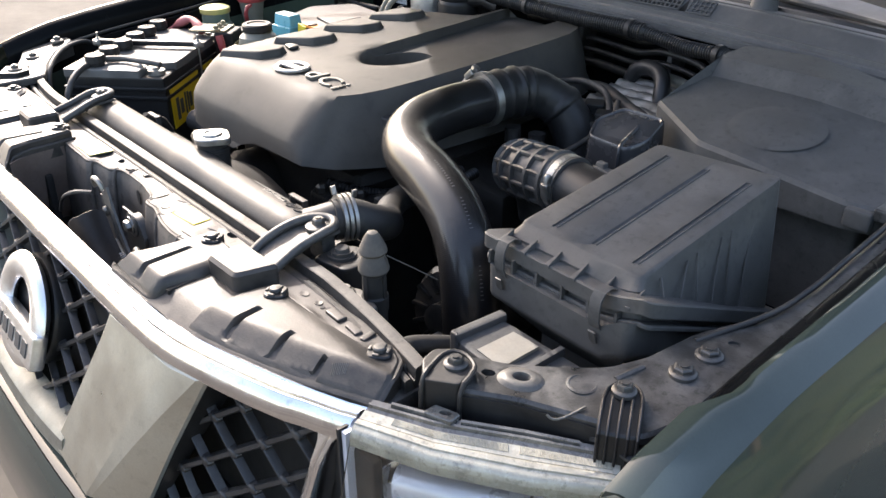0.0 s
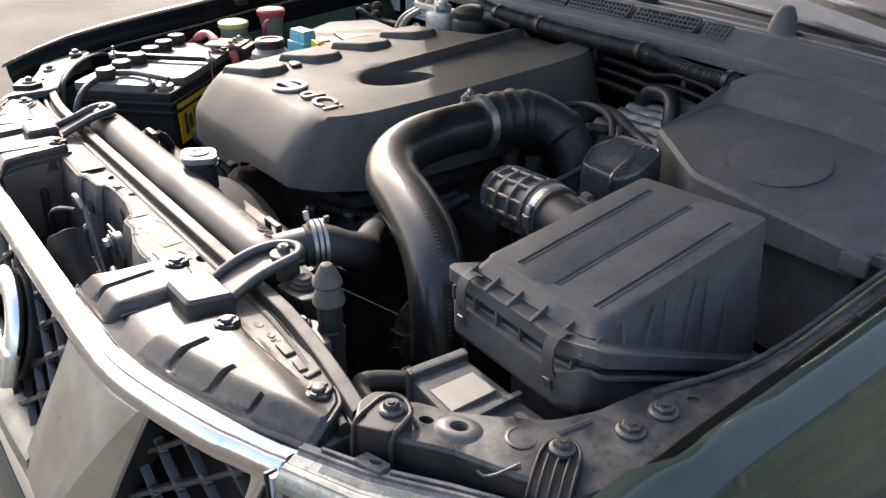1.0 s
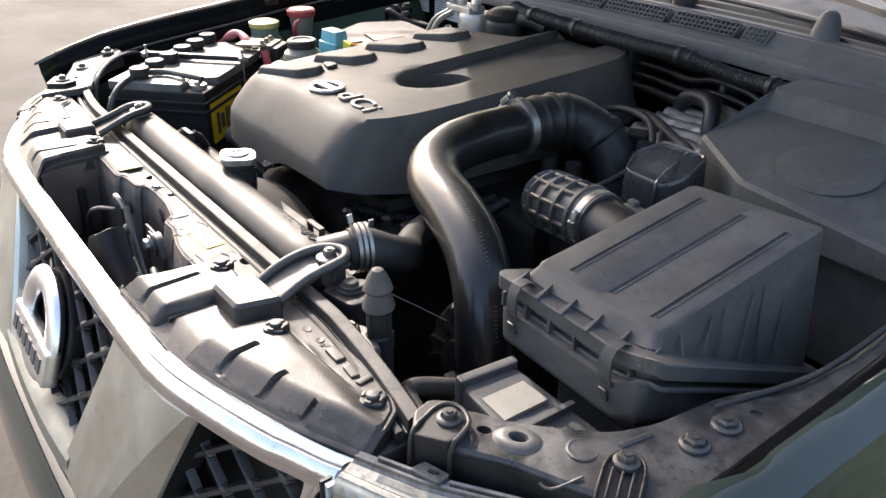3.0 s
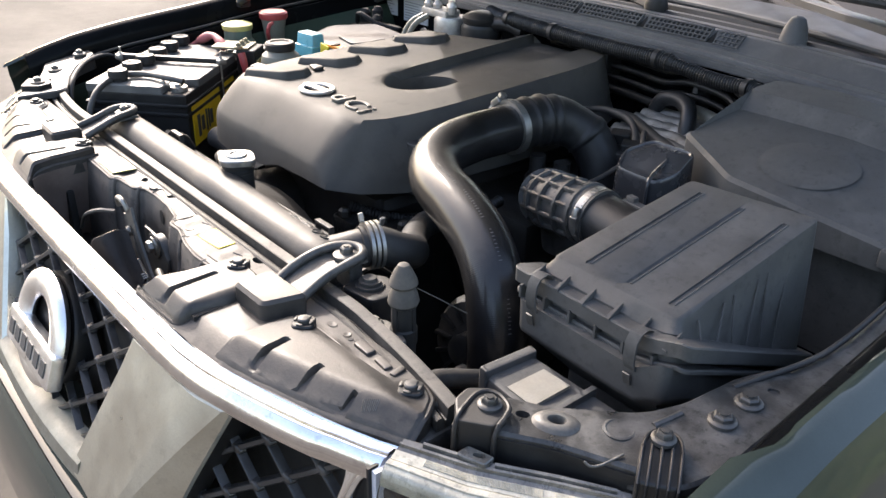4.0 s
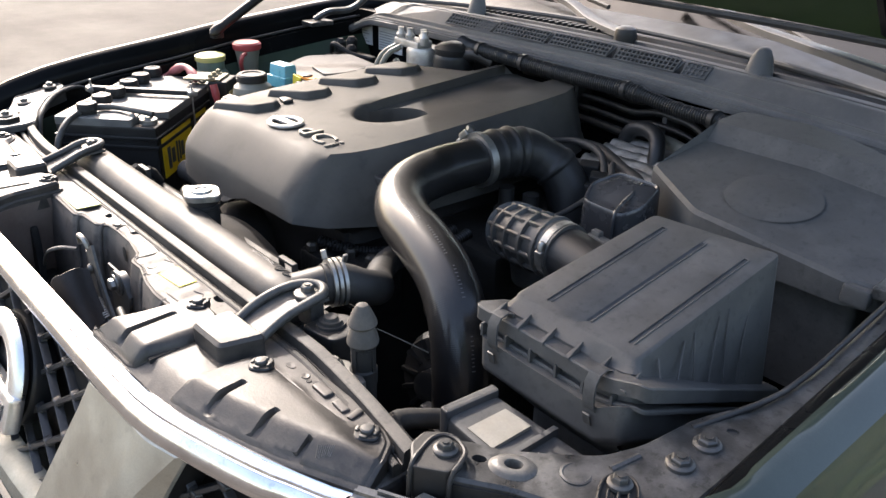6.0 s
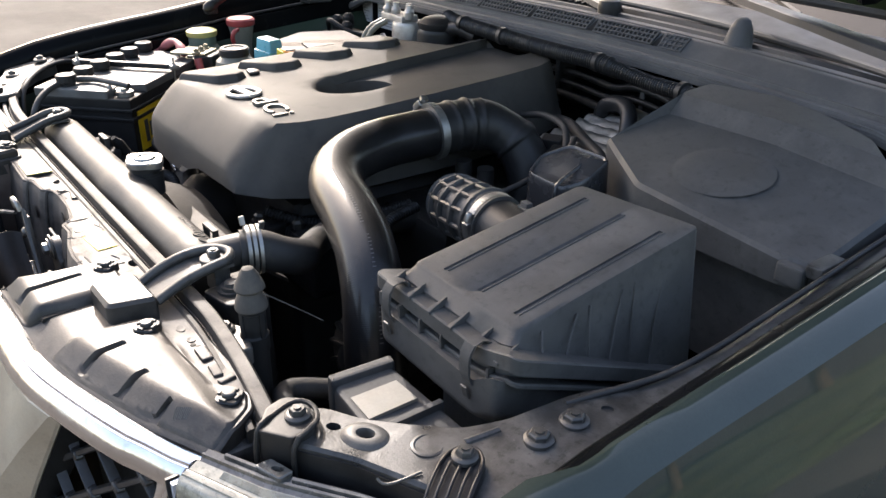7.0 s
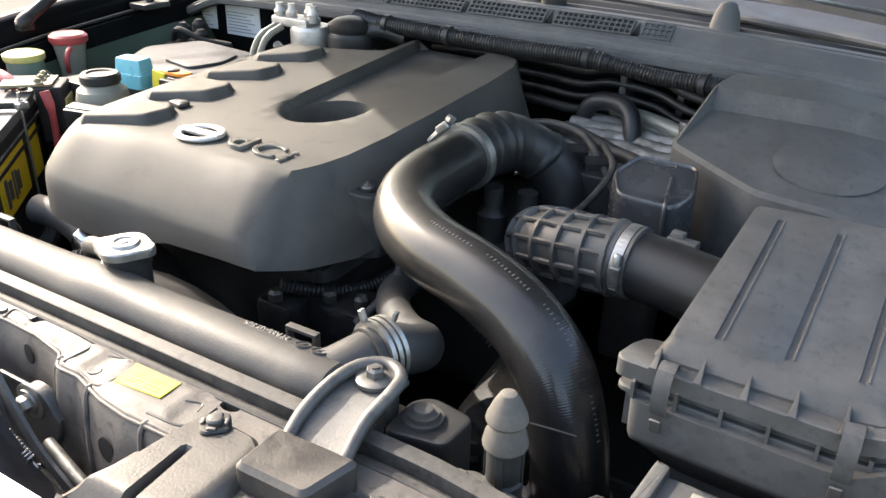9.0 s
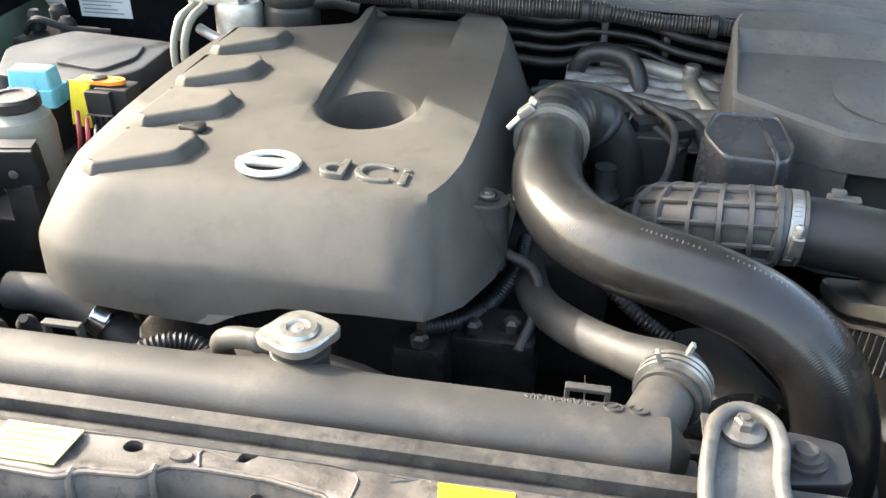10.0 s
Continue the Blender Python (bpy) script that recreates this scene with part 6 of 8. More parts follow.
for name, prof, material in (("upper_lip", ((0.10, -0.01), (0.04, 0.004), (0.008, -0.004), (0.012, -0.012), (0.10, -0.02)), PAINT), ("bumper_skin", ((0.010, -0.0125), (0.007, -0.006), (-0.012, -0.03), (-0.022, -0.10), (-0.018, -0.20), (0.02, -0.20)), PAINT), ("lower_valance", ((0.02, -0.203), (-0.014, -0.203), (-0.008, -0.26), (0.01, -0.33), (0.10, -0.35)), BLACK)):
    bm = bmesh.new()
    rr = []
    for i in range(41):
        x = -0.93 + 1.86 * i / 40
        y = -0.335 + 0.27 * (abs(x) / 0.93) ** 3.2
        rr.append([(x, y + dy, 0.772 + dz) for dy, dz in prof])
    rings(bm, rr)
    part(name, bm, material, bumper)


def headlight(side, label):
    th = thing("headlight", (side * 0.73, -0.09, 0.82), label, "headlight", "headlights")
    Q = lambda pts: [(side * x, y) for x, y in pts][::side]
    # rim along the top of the lamp: rear flange, fluted band, front band
    def edge(t):
        a = Vector((lerp([(0, 0.615), (0.33, 0.672), (0.66, 0.735), (1, 0.805)], t), lerp([(0, -0.128), (0.33, -0.098), (0.66, -0.052), (1, -0.008)], t), 1.046 - 0.004 * t))
        b = Vector((lerp([(0, 0.627), (0.33, 0.70), (0.66, 0.77), (1, 0.83)], t), lerp([(0, -0.164), (0.33, -0.132), (0.66, -0.086), (1, -0.036)], t), 1.034 - 0.006 * t))
        return a, b - a

    def band(name, prof, material, note="", t0=0.0, t1=1.0):
        b2 = bmesh.new()
        rows = []
        for i in range(31):
            a, n = edge(t0 + (t1 - t0) * i / 30)
            rows.append([(side * (a.x + n.x * u), a.y + n.y * u, a.z + n.z * u + dz) for u, dz in prof])
        sheet(b2, rows, 0.003)
        return part(name, b2, material, th, note)

    band("rear_flange", ((-0.02, -0.012), (-0.02, 0.0), (0.01, 0.001), (0.14, 0.001), (0.16, 0.0035), (0.21, 0.0035), (0.23, 0.0005), (0.33, 0.0)), LAMPREAR, "grey clear plastic flange")
    band("flange_lip", ((0.02, 0.0012), (0.03, 0.005), (0.09, 0.005), (0.10, 0.0012)), LAMPREAR, "", 0.10, 0.30)
    band("flange_lip", ((0.04, 0.0012), (0.05, 0.0045), (0.11, 0.0045), (0.12, 0.0012)), LAMPREAR, "", 0.42, 0.86)
    band("fluted_band", ((0.335, -0.001), (0.35, 0.002), (0.60, 0.002), (0.62, 0.0005)), LAMPBODY, "yellowed clear plastic band")
    band("front_band", ((0.625, 0.0), (0.64, 0.0032), (0.70, 0.0040), (0.90, 0.0035), (0.97, 0.0015), (1.0, -0.002), (1.005, -0.010)), LAMPBODY, "yellowed clear plastic band")
    band("front_bead", ((0.76, 0.0036), (0.775, 0.0052), (0.80, 0.0052), (0.815, 0.0036)), LAMPBODY)
    bm = bmesh.new()
    for i in range(150):
        t = 0.14 + 0.83 * i / 149
        if 0.60 < t < 0.64:
            continue
        a, n = edge(t)
        p, q = a + n * 0.37 + Vector((0, 0, 0.0023)), a + n * 0.52 + Vector((0, 0, 0.0023))
        tube(bm, [(side * p.x, p.y, p.z), (side * q.x, q.y, q.z)], 0.00065, 4, 1, False)
    tagged(part("rim_fluting", bm, LAMPBODY, th), kind="stuff")
    bm = bmesh.new()
    rows = []
    for i in range(17):
        t = i / 16
        fx, fy = lerp([(0, 0.627), (0.33, 0.70), (0.66, 0.77), (1, 0.83)], t), lerp([(0, -0.164), (0.33, -0.132), (0.66, -0.086), (1, -0.036)], t)
        rows.append([(side * (fx + 0.012 * k / 6), fy - 0.045 * math.sin(k / 6 * 1.3), 1.030 - 0.006 * t - 0.20 * k / 6) for k in range(7)])
    sheet(bm, rows, (-side * 0.001, 0.003, 0.0))
    lens = part("lens", bm, LENS, th, "clear lens")
    lens.visible_shadow = False
    bm = bmesh.new()
    rows = []
    for i in range(13):
        t = i / 12
        bx, by = lerp([(0, 0.622), (0.33, 0.676), (0.66, 0.739), (1, 0.806)], t), lerp([(0, -0.126), (0.33, -0.095), (0.66, -0.049), (1, -0.006)], t)
        fx, fy = lerp([(0, 0.629), (0.33, 0.702), (0.66, 0.772), (1, 0.83)], t), lerp([(0, -0.172), (0.33, -0.142), (0.66, -0.096), (1, -0.046)], t)
        rows.append([(side * (bx + (fx - bx) * u), by + (fy - by) * u, z) for u, z in ((0.05, 1.026), (0.10, 0.985), (0.24, 0.955), (0.5, 0.938), (0.8, 0.93), (1.0, 0.928))])
    sheet(bm, rows, 0.003)
    part("inner_reflector", bm, LAMPSILVER, th, "silvered inner reflector, sky reflection put into its colour")
    # bowl and tube behind the lens
    bm = bmesh.new()
    m = Matrix.Translation((side * 0.685, -0.105, 0.945)) @ pose(0, 0, 0, 80, 0, side * 28)
    lathe(bm, [(0.012, -0.05), (0.04, -0.045), (0.06, -0.02), (0.068, 0.02), (0.070, 0.022), (0.062, -0.02), (0.04, -0.048), (0.012, -0.055)], m, 24)
    part("reflector", bm, CHROME, th, "chrome reflector bowl")
    bm = bmesh.new()
    m2 = Matrix.Translation((side * 0.775, -0.045, 0.955)) @ pose(0, 0, 0, 80, 0, side * 40)
    lathe(bm, [(0.012, -0.05), (0.04, -0.045), (0.055, -0.01), (0.058, 0.02), (0.054, 0.02), (0.036, -0.04), (0.012, -0.055)], m2, 24)
    part("reflector", bm, CHROME, th, "chrome reflector bowl")
    bm = bmesh.new()
    tube(bm, [(side * 0.66, -0.135, 0.985), (side * 0.72, -0.105, 0.99), (side * 0.76, -0.075, 0.99)], 0.016, 14)
    part("lamp_shroud", bm, LAMPSILVER, th)
    for q in range(4):
        bm = bmesh.new()
        x, y = 0.655 + 0.034 * q, -0.122 + 0.019 * q
        box(bm, (side * x, y, 0.992 - 0.006 * (q % 2)), (0.031, 0.004, 0.040 + 0.012 * (q % 2)), 0.0015, pose(0, 0, 0, -38 + 14 * (q % 2), side * 6 * (q - 1), side * (24 + 9 * q)))
        part("reflector_facet", bm, LAMPSILVER if q % 2 else CHROME, th, "bright mirror facet")
    for q in range(5):
        bm = bmesh.new()
        x = 0.735 + 0.010 * q
        box(bm, (side * x, -0.092 + 0.0068 * q, 0.965), (0.003, 0.02, 0.07), 0.001, pose(0, 0, 0, 0, 0, side * 38))
        part("fin", bm, SATIN, th)
    bm = bmesh.new()
    slab(bm, Q([(0.62, -0.122), (0.632, -0.145), (0.70, -0.112), (0.77, -0.066), (0.82, -0.022), (0.80, 0.0), (0.72, -0.04), (0.66, -0.085)]), 0.83, 0.91, 0.003)
    rows = [[(side * x, y, z) for z in (1.035, 0.84)] for x, y in ((0.617, -0.118), (0.672, -0.088), (0.735, -0.042), (0.805, 0.002))]
    sheet(bm, rows, (0, 0.004, 0))
    part("housing", bm, BLACK, th)
    bm = bmesh.new()
    rows = [[(side * 0.615, y, z) for y in (-0.165, -0.12)] for z in (1.03, 0.84)]
    sheet(bm, rows, (side * 0.006, 0, 0))
    part("side_wall", bm, LAMPSILVER, th)
    # added black sheet stands for the dark gap beside the lamp
    bm = bmesh.new()
    sheet(bm, [[(side * 0.611, y, z) for y in (-0.168, -0.118)] for z in (1.032, 0.838)], (side * 0.003, 0, 0))
    part("dark_gap_wall", bm, BLACK, th)
    for x, y in ((0.675, -0.096), (0.806, -0.012)):
        bm = bmesh.new()
        perforated(bm, Q([(x - 0.014, y - 0.012), (x + 0.014, y - 0.002), (x + 0.012, y + 0.012), (x - 0.014, y + 0.004)]), [(side * (x + 0.002), y + 0.002, 0.006, 0.003, side * 0.55)], 1.044, 1.0505, 0.003, 0.001)
        part("mounting_tab", bm, LAMPREAR, th)
    return th


headlight(1, "clear headlight with a yellowed rim and chrome bowls")
headlight(-1, "headlight beside the battery corner")

# ---- corner panel between shield and fender ----
corner = thing("corner_panel", (0.73, 0.02, 0.97), "black dusty steel corner panel with flange bolts", "body panel")
bm = bmesh.new()
perforated(bm, [(0.640, -0.100), (0.665, -0.082), (0.72, -0.045), (0.795, -0.012), (0.822, -0.010), (0.836, 0.03), (0.838, 0.13), (0.834, 0.215), (0.812, 0.205), (0.788, 0.195), (0.772, 0.150), (0.764, 0.085), (0.745, 0.045), (0.715, 0.018), (0.680, -0.010), (0.646, -0.028), (0.634, -0.045)], [(0.702, -0.023, 0.0085, 0.006, 0.5), (0.674, -0.038, 0.007, 0.005, 0.5), (0.808, 0.158, 0.006, 0.0045, 0.5)], 1.058, lambda x, y: 1.066 + 0.012 * max(0, min(1, (y + 0.02) / 0.12)), 0.012)
part("plate", bm, STEEL_BLACK, corner)
bm = bmesh.new()
rows = [[(x, y, z) for z in (1.060, 1.03, 0.985)] for x, y in ((0.644, -0.098), (0.665, -0.084), (0.72, -0.047), (0.795, -0.014), (0.822, -0.012))]
sheet(bm, rows, (0, 0.006, 0))
rows = [[(x, y, z) for z in (1.060, 1.03, 0.97)] for x, y in ((0.64, -0.032), (0.68, -0.012), (0.715, 0.016), (0.745, 0.043), (0.764, 0.083), (0.772, 0.148), (0.788, 0.193))]
sheet(bm, rows, (0, -0.005, 0))
part("upright", bm, BLACK, corner)
bm = bmesh.new()
lathe(bm, [(0.024, -0.004), (0.0175, 0.0028), (0.012, 0.0045), (0.0078, 0.0040), (0.0062, 0.001), (0.0060, -0.006), (0.02, -0.006), (0.024, -0.004)], Matrix.Translation((0.702, -0.023, 1.066)) @ Matrix.Rotation(0.5, 4, "Z") @ Matrix.Diagonal((1.15, 0.85, 1, 1)), 28, caps=False)
part("hole_boss", bm, STEEL_GREY, corner, "worn pale boss round a hole")
# black disc puts the shadow into the hole of the boss
bm = bmesh.new()
lathe(bm, [(0.0095, 0.0), (0.0095, 0.002), (0.004, 0.002)], Matrix.Translation((0.702, -0.023, 1.0555)), 20)
part("hole_shadow_disc", bm, BLACKHOLE, corner, "black disc standing for the hole's shadow")
bm = bmesh.new()
lathe(bm, [(0.0155, -0.004), (0.0148, 0.0025), (0.0125, 0.003), (0.011, 0.0015)], Matrix.Translation((0.745, 0.011, 1.067)), 28)
part("plug", bm, STEEL_BLACK, corner, "round blanking plug")
for pts, r in (([(0.763, 0.036, 1.0706), (0.770, 0.067, 1.0732)], 0.0040),):
    bm = bmesh.new()
    tube(bm, pts, r, 8)
    part("pressed_rib", bm, STEEL_BLACK, corner)
bm = bmesh.new()
tube(bm, [(0.752, -0.044, 1.068), (0.757, -0.042, 1.065), (0.763, -0.034, 1.066), (0.768, -0.012, 1.0690)], 0.0012, 8)
part("wire_clip", bm, BOLT, corner, "thin bare wire clip")
bm = bmesh.new()
slab(bm, [(0.625, -0.078), (0.650, -0.098), (0.678, -0.078), (0.674, -0.057), (0.658, -0.046), (0.632, -0.044), (0.620, -0.058)], 1.01, 1.075, 0.003, 0.005)
brk = part("raised_bracket", bm, BLACK, corner, "black squared cap bracket")
bm = bmesh.new()
tube(bm, [(0.680, -0.080, 1.0), (0.680, -0.079, 1.066), (0.677, -0.066, 1.0752), (0.668, -0.050, 1.0752), (0.650, -0.0435, 1.0752), (0.637, -0.048, 1.0752), (0.634, -0.060, 1.0752), (0.640, -0.078, 1.0752), (0.647, -0.093, 1.076), (0.650, -0.0995, 1.06), (0.650, -0.101, 1.0)], 0.0024, 8, 0.006)
part("bracket_rim", bm, BLACK, brk)
for x, y, z, f in ((0.654, -0.061, 1.076, 0.0125), (0.803, 0.122, 1.079, 0.0141), (0.801, 0.083, 1.077, 0.0141), (0.785, 0.018, 1.081, 0.012)):
    bm = bmesh.new()
    hexbolt(bm, (x, y, z), 0.0092 if f > 0.014 else 0.0075, f * 0.93, 0.008)
    part("bolt", bm, BOLT_DARK, corner, "dusty zinc flange bolt")
tabm = bmesh.new()
slab(tabm, [(0.767, -0.029), (0.803, -0.029), (0.804, 0.012), (0.797, 0.028), (0.786, 0.034), (0.775, 0.028), (0.767, 0.012)], 0.985, lambda x, y: 1.0795 - 0.45 * max(0, -0.006 - y), 0.003, 0.006)
TAB = Matrix.Translation((0.785, 0.018, 0)) @ Matrix.Rotation(radians(32), 4, "Z") @ Matrix.Translation((-0.785, -0.018, 0))
bmesh.ops.transform(tabm, matrix=TAB, verts=tabm.verts)
tab = part("ribbed_tab", tabm, BLACK, corner, "black ribbed plastic tab")
for x in (0.769, 0.7765, 0.785, 0.7935, 0.8015):
    bm = bmesh.new()
    tube(bm, [(x, 0.008, 1.0805), (x, -0.008, 1.0795), (x, -0.028, 1.071), (x, -0.0305, 1.06), (x, -0.0305, 0.99)], 0.0013, 8, 0.006)
    bmesh.ops.transform(bm, matrix=TAB, verts=bm.verts)
    part("rib", bm, BLACK, tab)
bm = bmesh.new()
tube(bm, [(0.769, 0.004, 1.0805), (0.771, 0.018, 1.0805), (0.778, 0.028, 1.0805), (0.786, 0.031, 1.0805), (0.794, 0.028, 1.0805), (0.800, 0.018, 1.0805), (0.8015, 0.004, 1.0805)], 0.0017, 8, 0.006)
bmesh.ops.transform(bm, matrix=TAB, verts=bm.verts)
part("arch", bm, BLACK, tab)

far = thing("corner_panel", (-0.73, 0.0, 1.0), "sunlit dusty grey steel corner panel by the battery", "body panel")
bm = bmesh.new()
pts = [(0.612, -0.118), (0.665, -0.082), (0.72, -0.045), (0.795, -0.012), (0.828, 0.0), (0.832, 0.10), (0.79, 0.10), (0.745, 0.045), (0.69, 0.012), (0.62, -0.02), (0.612, -0.04)]
perforated(bm, [(-x, y) for x, y in pts][::-1], [(-0.700, -0.030, 0.010, 0.007, -0.5)], 1.055, lambda x, y: 1.068 + 0.02 * max(0, min(1, (y + 0.02) / 0.12)), 0.012)
part("plate", bm, STEEL_GREY, far)
bm = bmesh.new()
rows = [[(-x, y, z) for z in (1.060, 1.03, 0.985)] for x, y in ((0.612, -0.118), (0.665, -0.084), (0.72, -0.047), (0.795, -0.014), (0.828, -0.002))]
sheet(bm, rows, (0, 0.006, 0))
part("upright", bm, STEEL_BLACK, far)
bm = bmesh.new()
slab(bm, [(-0.700, -0.068), (-0.652, -0.096), (-0.630, -0.066), (-0.640, -0.040), (-0.672, -0.034)], 1.01, 1.078, 0.003, 0.006)
part("raised_bracket", bm, BLACK, far, "black squared cap bracket")
for x, y, z in ((-0.655, -0.062, 1.079), (-0.75, 0.0, 1.074), (-0.80, 0.07, 1.088)):
    bm = bmesh.new()
    hexbolt(bm, (x, y, z), 0.0078, 0.014, 0.009)
    part("bolt", bm, BOLT, far, "dusty zinc flange bolt")

# ---- rubber bonnet stop, washer of the mount ----
stop = thing("bonnet_stop", (0.472, -0.02, 1.0), "dusty grey two-tier rubber bonnet stop on a black post", "rubber stop")
bm = bmesh.new()
lathe(bm, [(0.015, 0), (0.0172, 0.0015), (0.0174, 0.0035), (0.0158, 0.011), (0.0128, 0.0185), (0.0118, 0.0205), (0.0150, 0.0225), (0.0160, 0.0245), (0.0152, 0.028), (0.0105, 0.039), (0.0060, 0.0465), (0.002, 0.048)], Matrix.Translation((0.472, -0.018, 1.082)), 28)
part("rubber_tip", bm, TIP, stop, "grey two-tier rubber tip")
bm = bmesh.new()
lathe(bm, [(0.0140, -0.10), (0.0140, 0.030), (0.0155, 0.033), (0.0155, 0.050), (0.0135, 0.052), (0.0135, 0.078), (0.0150, 0.0795), (0.0150, 0.0825), (0.012, 0.084)], Matrix.Translation((0.472, -0.018, 1.0)), 24)
for a in (0.3, 1.9, 3.4, 4.9):
    box(bm, (0.472 + 0.0135 * math.cos(a), -0.018 + 0.0135 * math.sin(a), 1.064), (0.003, 0.006, 0.030), 0.0008, Matrix.Rotation(a, 4, "Z"))
part("post", bm, BLACKHOLE, stop, "black ribbed post")
bm = bmesh.new()
slab(bm, [(0.435, -0.055), (0.49, -0.058), (0.495, -0.03), (0.45, -0.02), (0.435, -0.03)], 1.03, 1.05, 0.003, 0.006)
hexbolt(bm, (0.447, -0.04, 1.051), 0.007, 0.011, 0.008)
part("foot", bm, BOLT, stop, "zinc foot with a bolt")
mountpad = thing("mount_pad", (0.392, -0.005, 1.03), "dark steel cup with a ribbed rubber bush", "rubber bush")
bm = bmesh.new()
slab(bm, [(0.372, -0.035), (0.425, -0.025), (0.428, 0.018), (0.385, 0.025), (0.370, 0.01)], 1.0, 1.064, 0.004, 0.01)
part("cup", bm, BLACK, mountpad)
bm = bmesh.new()
lathe(bm, [(0.017, 0), (0.017, 0.004), (0.013, 0.004), (0.013, 0.008), (0.009, 0.008), (0.008, 0.012), (0.004, 0.013)], Matrix.Translation((0.393, -0.006, 1.063)), 24)
part("bush", bm, RUBBER_DULL, mountpad)

# fan shroud behind the radiator
bm = bmesh.new()
rr = []
for i in range(37):
    a = 2 * math.pi * i / 36
    rr.append([(-0.06 + r * math.cos(a) * 1.0, y, 0.78 + r * math.sin(a) * 0.9) for r, y in ((0.27, 0.06), (0.24, 0.12), (0.245, 0.13), (0.28, 0.062))])
rings(bm, rr, False, False)
box(bm, (-0.02, 0.052, 0.79), (0.72, 0.02, 0.44), 0.006)
rows = [[(x, 0.045, 1.0), (x, 0.09, 1.01), (x, 0.12, 0.985)] for x in (-0.36, -0.2, 0.0, 0.2, 0.27)]
sheet(bm, rows, 0.006)
solo("fan_shroud", bm, DARK, "dark oily plastic fan shroud behind the radiator", "fan shroud")

# ---- battery corner ----
BU, BV = Vector((-0.684, 0.729, 0)), Vector((0.729, 0.684, 0))
BO = Vector((-0.660, 0.174, 0))
BMX = Matrix(((BV.x, BU.x, 0, BO.x), (BV.y, BU.y, 0, BO.y), (0, 0, 1, 0.010), (0, 0, 0, 1)))  # across, along, up
bat = thing("battery", BO + Vector((0.03, 0.03, 0.86)), "black car battery with dusty grey lid and six caps", "battery")
bm = bmesh.new()
box(bm, BMX @ Vector((0.045, 0.0, 0.955)), (0.205, 0.355, 0.21), 0.006, BMX.to_3x3().to_4x4())
part("case", bm, BLACK, bat)
for z in (1.036, 1.018):
    bm = bmesh.new()
    box(bm, BMX @ Vector((0.045, 0.0, z)), (0.212, 0.362, 0.008), 0.002, BMX.to_3x3().to_4x4())
    part("case_rib", bm, BLACK, bat)
bm = bmesh.new()
slab(bm, [(-0.058, -0.178), (0.10, -0.178), (0.10, -0.125), (0.148, -0.11), (0.148, 0.11), (0.10, 0.12), (0.10, 0.178), (-0.058, 0.178)], 1.058, 1.074, 0.003, 0.006, 0, BMX)
part("lid", bm, BATLID, bat, "dusty grey lid")
for q in range(6):
    bm = bmesh.new()
    m = BMX @ Matrix.Translation((0.0, -0.150 + q * 0.062, 1.073))
    lathe(bm, [(0.016, 0), (0.016, 0.006), (0.0195, 0.008), (0.0195, 0.020), (0.0175, 0.023), (0.011, 0.023), (0.009, 0.0215)], m, 30, 15, 0.03)
    part("vent_cap", bm, BLACK, bat, "black fluted vent cap")
for u in (-0.148, 0.148):
    bm = bmesh.new()
    lathe(bm, [(0.010, 0), (0.009, 0.022), (0.007, 0.024)], BMX @ Matrix.Translation((0.122, u, 1.05)), 18)
    lathe(bm, [(0.016, 0.004), (0.017, 0.008), (0.017, 0.02), (0.013, 0.022)], BMX @ Matrix.Translation((0.122, u, 1.048)), 18)
    box(bm, BMX @ Vector((0.095, u - 0.01 * (1 if u > 0 else -1), 1.064)), (0.05, 0.02, 0.014), 0.003, BMX.to_3x3().to_4x4())
    hexbolt(bm, BMX @ Vector((0.092, u - 0.004, 1.070)), 0.006, 0.009, 0.008)
    part("terminal", bm, ZINC, bat, "grey terminal clamp")
bm = bmesh.new()
box(bm, BMX @ Vector((0.1485, -0.085, 0.990)), (0.002, 0.15, 0.082), 0, BMX.to_3x3().to_4x4())
box(bm, BMX @ Vector((0.1485, 0.05, 0.990)), (0.002, 0.06, 0.082), 0, BMX.to_3x3().to_4x4())
panel = part("label_panel", bm, YELLOW, bat, "yellow printed panel")
bm = bmesh.new()
for u, w, h in ((-0.135, 0.012, 0.045), (-0.115, 0.014, 0.03), (-0.095, 0.006, 0.045), (-0.082, 0.006, 0.04), (-0.068, 0.012, 0.03)):
    box(bm, BMX @ Vector((0.150, u, 0.985)), (0.002, w, h), 0, BMX.to_3x3().to_4x4())
part("dark_bars", bm, PRINT, panel)
bm = bmesh.new()
box(bm, BMX @ Vector((0.045, 0.0, 1.084)), (0.225, 0.012, 0.012), 0.003, BMX.to_3x3().to_4x4())
part("hold_down_bar", bm, BLACK, bat)
for v in (0.155, -0.068):
    bm = bmesh.new()
    p = BMX @ Vector((v, 0.0, 0.86))
    tube(bm, [p, p + Vector((0, 0, 0.244))], 0.0022, 8, 1, False)
    hexbolt(bm, p + Vector((0, 0, 0.227)), 0.005, 0.009, 0.006)
    box(bm, p + Vector((0, 0, 0.223)), (0.02, 0.02, 0.012), 0.003)
    part("hold_down_rod", bm, ZINC, bat, "zinc rod and nut")
bm = bmesh.new()
box(bm, BMX @ Vector((0.045, 0.0, 0.85)), (0.25, 0.40, 0.02), 0.004, BMX.to_3x3().to_4x4())
box(bm, BMX @ Vector((0.045, 0.0, 0.71)), (0.12, 0.20, 0.28), 0.01, BMX.to_3x3().to_4x4())
solo("battery_tray", bm, STEEL_BLACK, "black steel tray under the battery", "tray")


